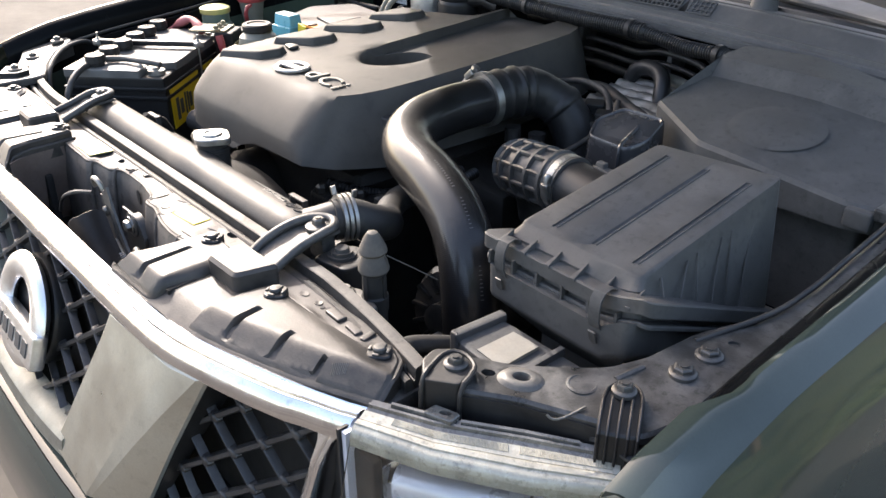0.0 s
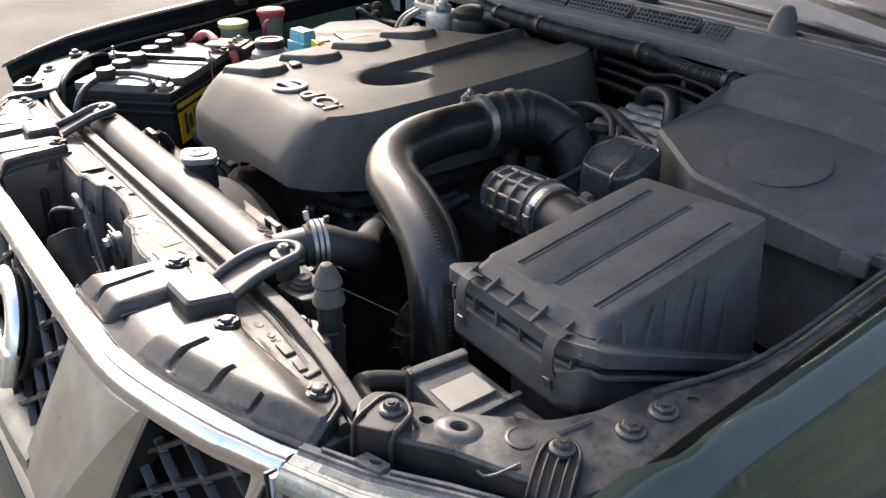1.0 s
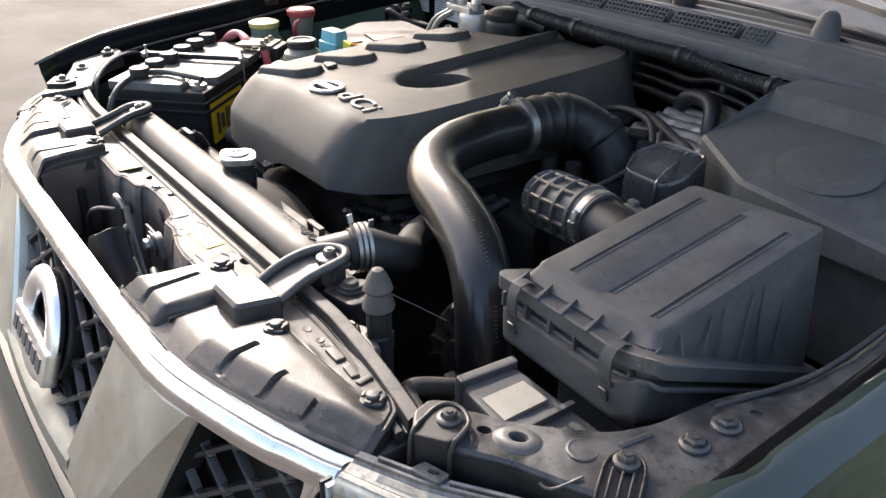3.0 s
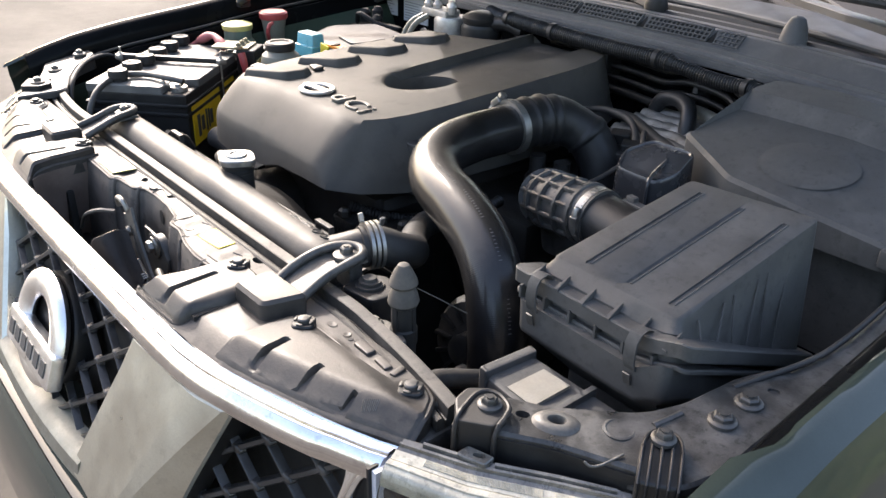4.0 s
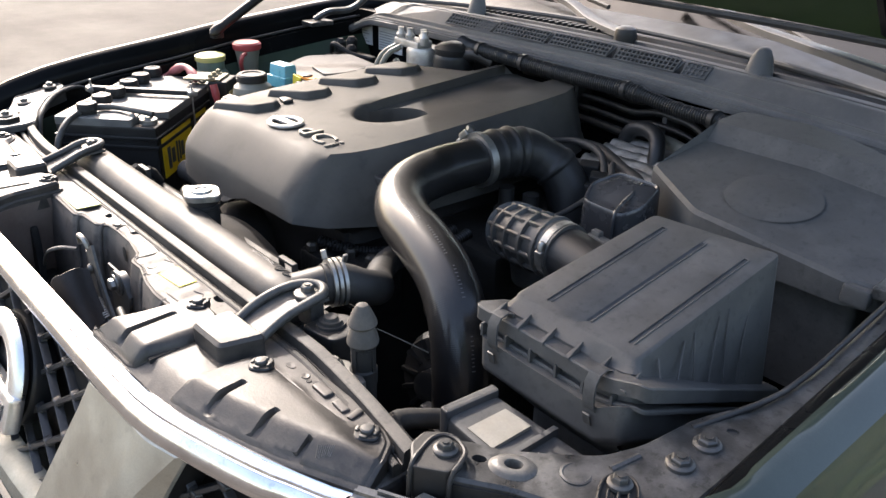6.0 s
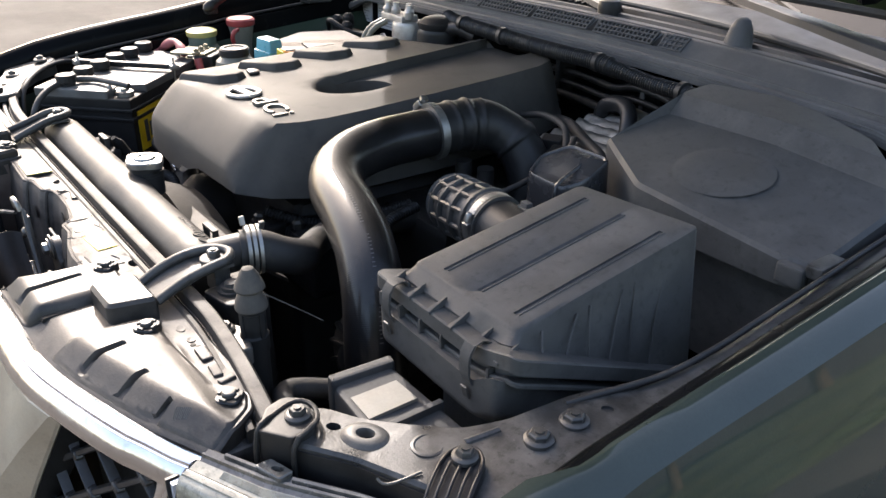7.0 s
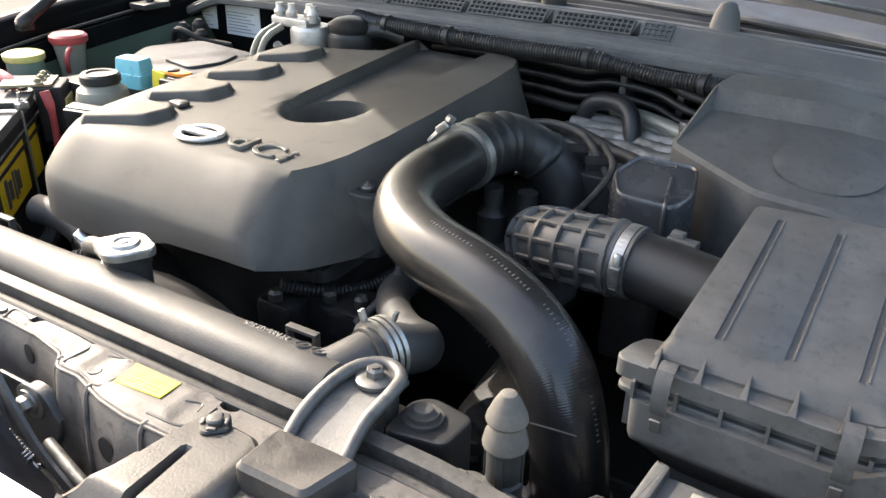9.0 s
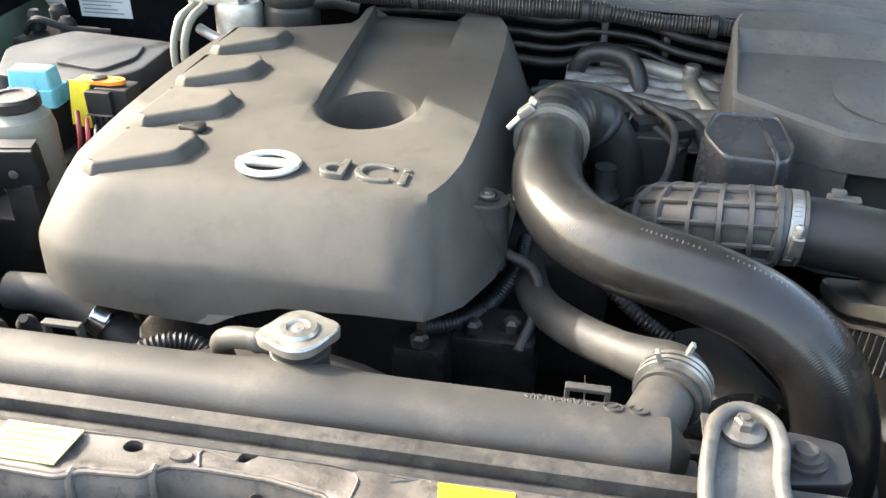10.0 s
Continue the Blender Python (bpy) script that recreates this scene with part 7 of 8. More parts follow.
def cable(pts, r, material, label, name="cable"):
    bm = bmesh.new()
    tube(bm, pts, r, 10, 0.012)
    return solo(name, bm, material, label, "cable")


T1 = BMX @ Vector((0.10, -0.148, 1.068))
bm = bmesh.new()
tube(bm, [T1 + Vector((0.03, 0.02, 0.012)), T1 + Vector((0.0, 0.0, 0.016)), (-0.545, 0.112, 1.092), (-0.562, 0.068, 1.092), (-0.540, 0.024, 1.084), (-0.514, -0.006, 1.066), (-0.503, -0.022, 1.03), (-0.50, -0.03, 0.97)], 0.0062, 12, 0.01)
solo("earth_lead", bm, RUBBER_GREY, "worn grey-black earth lead arching over the battery's edge", "cable")
cable([(-0.81, 0.16, 1.06), (-0.80, 0.13, 1.078), (-0.775, 0.085, 1.080), (-0.715, 0.038, 1.078), (-0.655, 0.002, 1.066), (-0.632, -0.012, 1.03), (-0.625, -0.015, 0.97)], 0.005, RUBBER_DULL, "black cable bent round the battery's corner", "battery_cable")
T2 = BMX @ Vector((0.10, 0.148, 1.07))
bm = bmesh.new()
tube(bm, [T2 + Vector((0.02, 0.0, 0.01)), T2 + Vector((-0.03, 0.0, 0.028)), T2 + Vector((-0.07, -0.01, 0.015)), T2 + Vector((-0.11, -0.02, -0.01))], lambda s, L: 0.009 + 0.002 * math.sin(s * 90), 12)
solo("terminal_boot", bm, PINK, "faded pink-red rubber boot on the battery terminal", "terminal boot")
fl = thing("fusible_link", BMX @ Vector((0.172, 0.13, 0.98)), "black fuse holder with yellow tag on the battery", "fuse holder")
bm = bmesh.new()
box(bm, BMX @ Vector((0.175, 0.132, 1.036)), (0.045, 0.07, 0.10), 0.005, BMX.to_3x3().to_4x4())
part("holder", bm, BLACK, fl)
bm = bmesh.new()
box(bm, BMX @ Vector((0.199, 0.132, 1.045)), (0.004, 0.052, 0.034), 0.001, BMX.to_3x3().to_4x4())
part("tag", bm, M("tan_tag", (0.42, 0.33, 0.14), 0.5, var=0.3, scale=60, dust=TAN, amount=0.3), fl, "dusty yellow tag")
bm = bmesh.new()
for u in (0.10, 0.125, 0.15):
    hexbolt(bm, BMX @ Vector((0.16, u, 1.091)), 0.006, 0.010, 0.009)
box(bm, BMX @ Vector((0.14, 0.128, 1.0885)), (0.085, 0.062, 0.005), 0.001, BMX.to_3x3().to_4x4())
part("link_plate", bm, M("tarnished_plate", (0.22, 0.2, 0.13), 0.45, metal=0.5, var=0.35, scale=50, dust=TAN, amount=0.35), fl, "tarnished olive plate with nuts")
bm = bmesh.new()
tube(bm, [BMX @ Vector((0.175, 0.075, 1.085)), BMX @ Vector((0.182, 0.07, 1.05)), BMX @ Vector((0.18, 0.07, 0.98)), BMX @ Vector((0.17, 0.06, 0.90))], lambda s, L: 0.0085 if s < 0.03 else 0.006, 10)
solo("red_lead", bm, RED, "red sheathed lead beside the fuse holder", "cable")

# ---- bottles and boxes at the rear corner ----
def bottle(name, c, prof, material, caps, cap_mat, label, cap_label, foot=0.0):
    th = thing(name, c, label, "fluid bottle")
    bm = bmesh.new()
    lathe(bm, prof, Matrix.Translation(c), 28)
    part("body", bm, material, th)
    bm = bmesh.new()
    lathe(bm, caps, Matrix.Translation(c), 28, 14, 0.012)
    part("cap", bm, cap_mat, th, cap_label)
    return th


bottle("steering_reservoir", Vector((-0.505, 0.402, 0.992)), [(0.036, 0), (0.042, 0.02), (0.044, 0.09), (0.040, 0.108), (0.03, 0.116), (0.028, 0.125)], WHITE, [(0.030, 0.118), (0.0325, 0.121), (0.0325, 0.132), (0.029, 0.1355), (0.022, 0.1355), (0.020, 0.133), (0.006, 0.133)], BLACK,
       "milky white fluid reservoir with black cap", "black screw cap")
bottle("coolant_bottle", Vector((-0.745, 0.425, 1.0)), [(0.05, 0), (0.05, 0.06), (0.04, 0.08), (0.032, 0.09), (0.032, 0.112)], GREEN, [(0.034, 0.11), (0.036, 0.114), (0.036, 0.122), (0.03, 0.125)], YCAP,
       "dull green bottle with a pale yellow cap", "pale yellow cap")
bottle("washer_bottle", Vector((-0.765, 0.535, 1.010)), [(0.022, 0), (0.023, 0.06), (0.027, 0.09), (0.031, 0.112)], WHITE, [(0.032, 0.11), (0.035, 0.114), (0.035, 0.124), (0.03, 0.128)], RED,
       "white filler neck with a red flip cap", "red cap")
bm = bmesh.new()
tube(bm, [(-0.728, 0.510, 1.117), (-0.715, 0.495, 1.116), (-0.712, 0.488, 1.102), (-0.73, 0.50, 1.075)], 0.005, 8)
solo("cap_strap", bm, RED, "red strap of the washer bottle cap", "strap")
bm = bmesh.new()
box(bm, (-0.755, 0.47, 0.97), (0.14, 0.24, 0.08), 0.01)
box(bm, (-0.75, 0.47, 0.80), (0.10, 0.2, 0.30), 0.01)
box(bm, (-0.505, 0.40, 0.93), (0.12, 0.12, 0.10), 0.01)
box(bm, (-0.505, 0.40, 0.75), (0.08, 0.08, 0.36), 0.01)
solo("bottle_carrier", bm, DARK, "dark carrier plate under the fluid bottles", "bracket")
bm = bmesh.new()
slab(bm, [(-0.665, 0.43), (-0.595, 0.425), (-0.585, 0.475), (-0.655, 0.49)], 0.95, 1.088, 0.004, 0.006)
solo("relay_box", bm, GREYBOX, "small grey relay box beside the white reservoir", "relay box")

rl = thing("relay", (-0.475, 0.343, 1.03), "black relay with a riveted face before the reservoir", "relay")
bm = bmesh.new()
box(bm, (-0.478, 0.343, 1.058), (0.062, 0.024, 0.056), 0.004, pose(0, 0, 0, 8, 0, 12))
part("case", bm, BLACK, rl)
bm = bmesh.new()
box(bm, (-0.478, 0.343, 1.087), (0.058, 0.020, 0.003), 0.001, pose(0, 0, 0, 8, 0, 12))
part("top_edge", bm, GREYBOX, rl, "pale top edge")
bm = bmesh.new()
lathe(bm, [(0.006, 0), (0.006, 0.002), (0.003, 0.003)], Matrix.Translation((-0.475, 0.3305, 1.052)) @ pose(0, 0, 0, 98, 0, 12), 14)
part("rivet", bm, BOLT, rl)
bm = bmesh.new()
box(bm, (-0.478, 0.350, 0.985), (0.04, 0.03, 0.10), 0.003)
part("bracket", bm, DARK, rl)

fb = thing("relay_cover", (-0.56, 0.62, 0.98), "flat shiny grey relay box lid", "relay box")
bm = bmesh.new()
slab(bm, [(-0.64, 0.545), (-0.49, 0.545), (-0.44, 0.60), (-0.445, 0.735), (-0.64, 0.76), (-0.70, 0.66)], 1.07, lambda x, y: 1.096 + 0.03 * (y - 0.5), 0.006, 0.02)
part("lid", bm, GREYBOX, fb)
bm = bmesh.new()
slab(bm, [(-0.63, 0.55), (-0.495, 0.55), (-0.45, 0.60), (-0.455, 0.725), (-0.63, 0.75), (-0.69, 0.66)], 0.60, 1.075, 0.003, 0.02)
part("base", bm, BLACK, fb)
bm = bmesh.new()
slab(bm, [(-0.58, 0.60), (-0.49, 0.58), (-0.465, 0.64), (-0.48, 0.70), (-0.57, 0.71)], 1.08, lambda x, y: 1.1015 + 0.03 * (y - 0.5), 0.003, 0.015)
part("raised_field", bm, GREYBOX, fb)
bb = thing("blue_fuse", (-0.55, 0.503, 0.98), "translucent blue plastic fuse cover", "fuse cover")
bm = bmesh.new()
slab(bm, [(-0.577, 0.477), (-0.506, 0.483), (-0.509, 0.530), (-0.582, 0.524)], 1.078, 1.103, 0.003, 0.006, 0.001)
part("skirt", bm, BLUE, bb)
bm = bmesh.new()
slab(bm, [(-0.573, 0.482), (-0.511, 0.488), (-0.514, 0.524), (-0.578, 0.518)], 1.100, 1.129, 0.004, 0.006, 0.003)
part("cap", bm, BLUE, bb)
bm = bmesh.new()
box(bm, (-0.55, 0.503, 1.03), (0.07, 0.045, 0.10), 0.005)
part("holder", bm, BLACK, bb)
bm = bmesh.new()
box(bm, (-0.54, 0.49, 0.93), (0.10, 0.09, 0.16), 0.01)
box(bm, (-0.50, 0.47, 0.72), (0.06, 0.06, 0.30), 0.01)
solo("fuse_bracket", bm, DARK, "dark bracket below the blue fuse cover", "bracket")
of = thing("orange_fuse", (-0.425, 0.50, 1.05), "orange and black fuse holder with a copper eyelet", "fuse holder")
bm = bmesh.new()
perforated(bm, [(-0.478, 0.496), (-0.424, 0.496), (-0.412, 0.503), (-0.410, 0.513), (-0.420, 0.520), (-0.478, 0.518)], [(-0.4185, 0.509, 0.0035, 0.0035, 0)], 1.112, 1.118, 0.004, 0.001)
part("lug_plate", bm, ORANGE, of, "orange lug with a round hole")
bm = bmesh.new()
box(bm, (-0.474, 0.494, 1.083), (0.030, 0.004, 0.066), 0.001, pose(0, 0, 0, 0, 8, 0))
part("side_plate", bm, M("yellow_plate", (0.62, 0.52, 0.04), 0.45, var=0.15, scale=40), of, "yellow side plate")
bm = bmesh.new()
box(bm, (-0.441, 0.490, 1.090), (0.038, 0.016, 0.034), 0.003)
box(bm, (-0.441, 0.491, 1.058), (0.034, 0.014, 0.030), 0.002)
for dx in (-0.010, 0.0, 0.010):
    box(bm, (-0.441 + dx, 0.4825, 1.058), (0.005, 0.004, 0.028), 0.001)
part("connector", bm, BLACK, of)
bm = bmesh.new()
box(bm, (-0.441, 0.4825, 1.0735), (0.039, 0.003, 0.0025), 0.0005)
part("wire_band", bm, ZINC, of, "bright wire band")
bm = bmesh.new()
lathe(bm, [(0.011, 0), (0.011, 0.004), (0.005, 0.006)], Matrix.Translation((-0.447, 0.507, 1.117)), 16)
part("eyelet", bm, STEEL_BLACK, of)
bm = bmesh.new()
box(bm, (-0.425, 0.51, 1.04), (0.05, 0.04, 0.14), 0.004)
part("stem", bm, BLACK, of)
for q in range(5):
    cable([(-0.47 + 0.012 * q, 0.475, 1.08 - 0.01 * q), (-0.46 + 0.012 * q, 0.455, 1.05), (-0.47 + 0.01 * q, 0.46, 1.0), (-0.45, 0.47, 0.93)], 0.0035, RED if q % 2 else M("maroon_sheath", (0.2, 0.03, 0.03), 0.5) if q == 0 else RUBBER_DULL, "thin sheathed wire below the fuse holder", "wire")

# fuel filter head with pale alloy body
pump = thing("fuel_filter", (-0.345, 0.745, 0.98), "pale cast alloy fuel filter head with unions", "fuel filter")
bm = bmesh.new()
lathe(bm, [(0.034, 0), (0.038, 0.01), (0.038, 0.05), (0.034, 0.058)], Matrix.Translation((-0.335, 0.745, 1.115)), 24)
box(bm, (-0.365, 0.74, 1.178), (0.085, 0.045, 0.018), 0.004)
for x, y in ((-0.395, 0.73), (-0.37, 0.735), (-0.34, 0.75), (-0.32, 0.735)):
    lathe(bm, [(0.010, 0), (0.011, 0.015), (0.007, 0.02), (0.007, 0.03)], Matrix.Translation((x, y, 1.18)), 12)
tube(bm, [(-0.40, 0.73, 1.165), (-0.415, 0.70, 1.15), (-0.42, 0.69, 1.12)], 0.007, 10)
tube(bm, [(-0.39, 0.71, 1.135), (-0.36, 0.70, 1.125), (-0.33, 0.70, 1.115)], 0.008, 10)
part("head", bm, ALLOY, pump)
bm = bmesh.new()
lathe(bm, [(0.045, -0.02), (0.045, 0.07), (0.04, 0.078), (0.043, 0.085), (0.043, 0.092), (0.03, 0.10), (0.012, 0.105)], Matrix.Translation((-0.255, 0.765, 1.09)), 26)
tube(bm, [(-0.225, 0.77, 1.17), (-0.19, 0.78, 1.175), (-0.15, 0.79, 1.165)], 0.016, 12)
part("vacuum_dome", bm, BLACK, pump, "black plastic dome")
bm = bmesh.new()
box(bm, (-0.30, 0.78, 1.03), (0.16, 0.06, 0.20), 0.01)
box(bm, (-0.30, 0.84, 0.95), (0.10, 0.16, 0.08), 0.01)
part("bracket", bm, DARK, pump)
for q, (dx, r) in enumerate(((0, 0.006), (0.017, 0.0065))):
    cable([(-0.395 + dx, 0.715, 1.17), (-0.41 + dx, 0.685, 1.15), (-0.415 + dx, 0.665, 1.10), (-0.40 + dx, 0.66, 1.02), (-0.39 + dx, 0.66, 0.95)], r, STEM, "grey fuel hose curving down beside the cover", "fuel_hose")

# labels on the bulkhead
for x0, x1, z0, z1, m_, n in ((-0.835, -0.752, 1.088, 1.142, PAPER, 6), (-0.722, -0.62, 1.082, 1.148, PAPER, 7)):
    th = thing("label_plate", ((x0 + x1) / 2, 0.913, z0), "pale printed label on the black bulkhead", "label", "bulkhead labels")
    bm = bmesh.new()
    box(bm, ((x0 + x1) / 2, 0.9135, (z0 + z1) / 2), (x1 - x0, 0.002, z1 - z0), 0)
    part("sheet", bm, m_, th)
    bm = bmesh.new()
    bars(bm, (x0 + 0.006, 0.9122, z0 + 0.008), (1, 0, 0), (0, 0, 1), [(0.0, 0.007 * q, (x1 - x0 - 0.012) * (0.9 - 0.13 * (q % 3)), 0.0022) for q in range(n)], 0.0006)
    part("print_bars", bm, PRINT_PALE if m_ is STICKER else M("grey_print", (0.25, 0.25, 0.25), 0.6), th)

# dark brake parts on the far inner wing
bm = bmesh.new()
box(bm, (-0.70, 0.80, 1.06), (0.12, 0.10, 0.05), 0.01)
for x, y, z in ((-0.73, 0.79, 1.09), (-0.69, 0.80, 1.10), (-0.665, 0.78, 1.085)):
    lathe(bm, [(0.014, 0), (0.015, 0.025), (0.008, 0.034)], Matrix.Translation((x, y, z)), 12)
tube(bm, [(-0.74, 0.77, 1.09), (-0.70, 0.75, 1.12), (-0.65, 0.77, 1.10), (-0.60, 0.80, 1.09)], 0.006, 8)
box(bm, (-0.70, 0.85, 1.0), (0.10, 0.14, 0.06), 0.01)
solo("valve_block", bm, BLACKHOLE, "dark valve block with small unions", "valve block")

# ---- loom, pipes and heat shield at the bulkhead ----
loom = thing("wiring_loom", (0.1, 0.83, 1.16), "black corrugated wiring loom along the cowl", "wiring loom")
bm = bmesh.new()
LO = [(-0.27, 0.805, 1.186), (-0.2, 0.782, 1.187), (0.0, 0.776, 1.182), (0.114, 0.775, 1.181), (0.22, 0.776, 1.180), (0.32, 0.774, 1.169), (0.40, 0.768, 1.170), (0.45, 0.755, 1.168)]
fr = tube(bm, LO, lambda s, L: (0.0122 if s > 0.515 else 0.0142) + 0.0011 * math.sin(s * 2 * math.pi / 0.0052) + 0.002 * math.exp(-((s - 0.505) / 0.006) ** 2), 18, 0.0011)
part("conduit", bm, BLACK, loom)
for f in (0.13, 0.30, 0.66, 0.92):
    bm = bmesh.new()
    p, t, a, b = fr[int(f * (len(fr) - 1))]
    mm = Matrix((a, b, t)).transposed().to_4x4()
    mm.translation = p
    lathe(bm, [(0.0145, -0.006), (0.0172, -0.005), (0.0172, 0.005), (0.0145, 0.006)], mm, 20)
    part("clip_band", bm, BLACK, loom)
    bm = bmesh.new()
    tube(bm, [p, p + Vector((0, 0.03, -0.01)), Vector((p.x, 0.918, p.z - 0.02))], 0.006, 8)
    part("stay", bm, BLACK, loom)
for q, (y, z, r) in enumerate(((0.885, 1.135, 0.008), (0.88, 1.112, 0.007), (0.872, 1.092, 0.006), (0.865, 1.07, 0.009))):
    cable([(-0.15, y, z), (0.05, y, z + 0.004), (0.16, y - 0.006, z), (0.22, y - 0.012, z + 0.012), (0.30, y - 0.02, z + 0.008), (0.36, y - 0.04, z - 0.006), (0.46, y - 0.05, z - 0.02)], r, PIPE, "thin dark fluid pipe along the bulkhead", "fluid_pipe")
for x in (0.02, 0.24, 0.34):
    bm = bmesh.new()
    box(bm, (x, 0.885, 1.10), (0.012, 0.05, 0.09), 0.003)
    solo("pipe_clip", bm, STEEL_BLACK, "small dark pipe clip on the bulkhead", "pipe clip", "pipe clips")
bm = bmesh.new()
tube(bm, [(0.195, 0.80, 1.05), (0.203, 0.80, 1.088), (0.218, 0.80, 1.106), (0.25, 0.795, 1.112), (0.283, 0.778, 1.105), (0.299, 0.757, 1.072), (0.302, 0.742, 1.01)], 0.0145, 16, 0.005)
solo("breather_hose", bm, BLACK, "black bent rubber breather hose", "hose")
pp = thing("egr_pipe", (0.35, 0.75, 1.04), "pale alloy pipe with a brass plug", "pipe")
bm = bmesh.new()
tube(bm, [(0.24, 0.83, 1.088), (0.30, 0.815, 1.088), (0.36, 0.795, 1.082), (0.41, 0.775, 1.07), (0.43, 0.76, 1.04)], 0.013, 14)
tube(bm, [(0.375, 0.79, 1.083), (0.378, 0.75, 1.075), (0.40, 0.71, 1.06), (0.43, 0.68, 1.05)], 0.013, 14)
part("tube", bm, DULL_ALLOY, pp)
bm = bmesh.new()
lathe(bm, [(0.014, -0.01), (0.014, 0.008), (0.011, 0.012)], Matrix.Translation((0.377, 0.785, 1.093)), 14)
part("plug", bm, BOLT, pp, "tarnished round plug")
bm = bmesh.new()
rows = []
for i in range(64):
    y = 0.575 + 0.235 * i / 63
    rows.append([(0.185 + 0.26 * j / 40, y, 1.044 + 0.034 * (i / 63) + 0.0075 * abs(math.sin(i * 0.42 + j * 0.035 + 0.5 * math.sin(j * 0.3))) + 0.0020 * noise.noise(Vector((j * 0.55, i * 0.35, 0.0))) + 0.0012 * noise.noise(Vector((j * 1.3, i * 1.1, 4.0)))) for j in range(41)])
sheet(bm, rows, 0.002)
solo("heat_shield", bm, FOIL, "ribbed bright foil heat shield", "heat shield", sharp=40)
bm = bmesh.new()
box(bm, (0.32, 0.70, 0.93), (0.20, 0.14, 0.18), 0.03)
box(bm, (0.34, 0.86, 0.90), (0.10, 0.14, 0.10), 0.01)
solo("turbo_body", bm, DARK, "dark rusty turbocharger body under the foil", "turbocharger")
cable([(0.14, 0.66, 1.09), (0.20, 0.655, 1.105), (0.26, 0.645, 1.10), (0.31, 0.60, 1.075), (0.35, 0.55, 1.06)], 0.006, RUBBER_DULL, "thin black hose beside the joint", "vacuum_hose")
cable([(0.30, 0.63, 1.095), (0.335, 0.57, 1.085), (0.33, 0.50, 1.06), (0.31, 0.45, 1.04)], 0.005, RUBBER_DULL, "thin black hose beside the resonator", "vacuum_hose")
cable([(0.15, 0.74, 1.07), (0.22, 0.70, 1.085), (0.30, 0.66, 1.08), (0.36, 0.63, 1.075), (0.385, 0.58, 1.06)], 0.010, RUBBER_DULL, "black rubber hose over the foil shield", "vacuum_hose")
bm = bmesh.new()
for x, y, z in ((0.26, 0.62, 1.075), (0.30, 0.60, 1.07), (0.345, 0.585, 1.07)):
    box(bm, (x, y, z), (0.035, 0.025, 0.03), 0.004, pose(0, 0, 0, 10, 0, 30))
box(bm, (0.30, 0.60, 1.03), (0.12, 0.06, 0.08), 0.005)
solo("connector_block", bm, BLACK, "black wiring connectors beside the hose joint", "connector")

# ---- bonnet latch in the opening ----
latch = thing("bonnet_latch", (0.0, -0.135, 0.915), "oily steel bonnet latch with hook and spring", "bonnet latch")
def strap(bm, pts, w, t, n=(0, -1, 0)):
    """A flat bar bent along pts, w wide in the plane across n and t thick along n."""
    nv = Vector(n)
    line = spline(pts, 0.006)
    rr = []
    for i, p in enumerate(line):
        d = (line[min(i + 1, len(line) - 1)] - line[max(i - 1, 0)]).normalized()
        s = d.cross(nv).normalized()
        rr.append([p + s * (w / 2) * a + nv * t * b for a, b in ((-1, 0), (1, 0), (1, 1), (-1, 1))])
    rings(bm, rr)


bm = bmesh.new()
box(bm, (0.03, -0.1105, 0.965), (0.11, 0.005, 0.10), 0.002)
part("back_plate", bm, STEEL_BLACK, latch)
bm = bmesh.new()
rings(bm, [[Vector((0.050 + r * math.cos(a) * (1.0 if math.sin(a) > 0 else 1.15), y, 1.004 + r * math.sin(a) * (1.0 if math.sin(a) > 0 else 1.5))) for a in (2 * math.pi * i / 28 for i in range(28))] for r, y in ((0.026, -0.113), (0.026, -0.122), (0.0245, -0.124))])
part("pivot_plate", bm, STEEL_GREY, latch, "rounded grey pivot plate")
bm = bmesh.new()
pv = Matrix.Translation((0.044, -0.124, 1.014)) @ pose(0, 0, 0, 90, 0, 0)
lathe(bm, [(0.018, 0), (0.0185, 0.002), (0.016, 0.003), (0.013, 0.003), (0.013, 0.005), (0.010, 0.0055)], pv, 24)
lathe(bm, [(0.0085, 0.004), (0.0085, 0.011), (0.007, 0.0125)], pv, 6)
part("pivot_bolt", bm, ZINC, latch, "worn zinc pivot bolt with washer")
for pts, w in (([(0.036, -0.146, 1.074), (0.05, -0.148, 1.05), (0.075, -0.150, 1.015), (0.10, -0.152, 0.992), (0.135, -0.154, 0.972)], 0.013), ([(0.012, -0.142, 1.062), (0.02, -0.143, 1.03), (0.03, -0.144, 0.99), (0.05, -0.146, 0.955), (0.085, -0.148, 0.94)], 0.016), ([(-0.012, -0.136, 1.045), (-0.005, -0.136, 1.0), (0.01, -0.136, 0.955)], 0.02)):
    bm = bmesh.new()
    strap(bm, pts, w, 0.0035)
    part("lever", bm, STEEL_GREY, latch, "worn grey steel lever")
bm = bmesh.new()
tube(bm, [(0.03, -0.150, 1.070), (0.026, -0.152, 1.080), (0.012, -0.153, 1.083), (0.002, -0.152, 1.076), (0.0, -0.150, 1.066)], 0.0035, 8, 0.004)
part("hook", bm, ZINC, latch, "worn zinc hook")
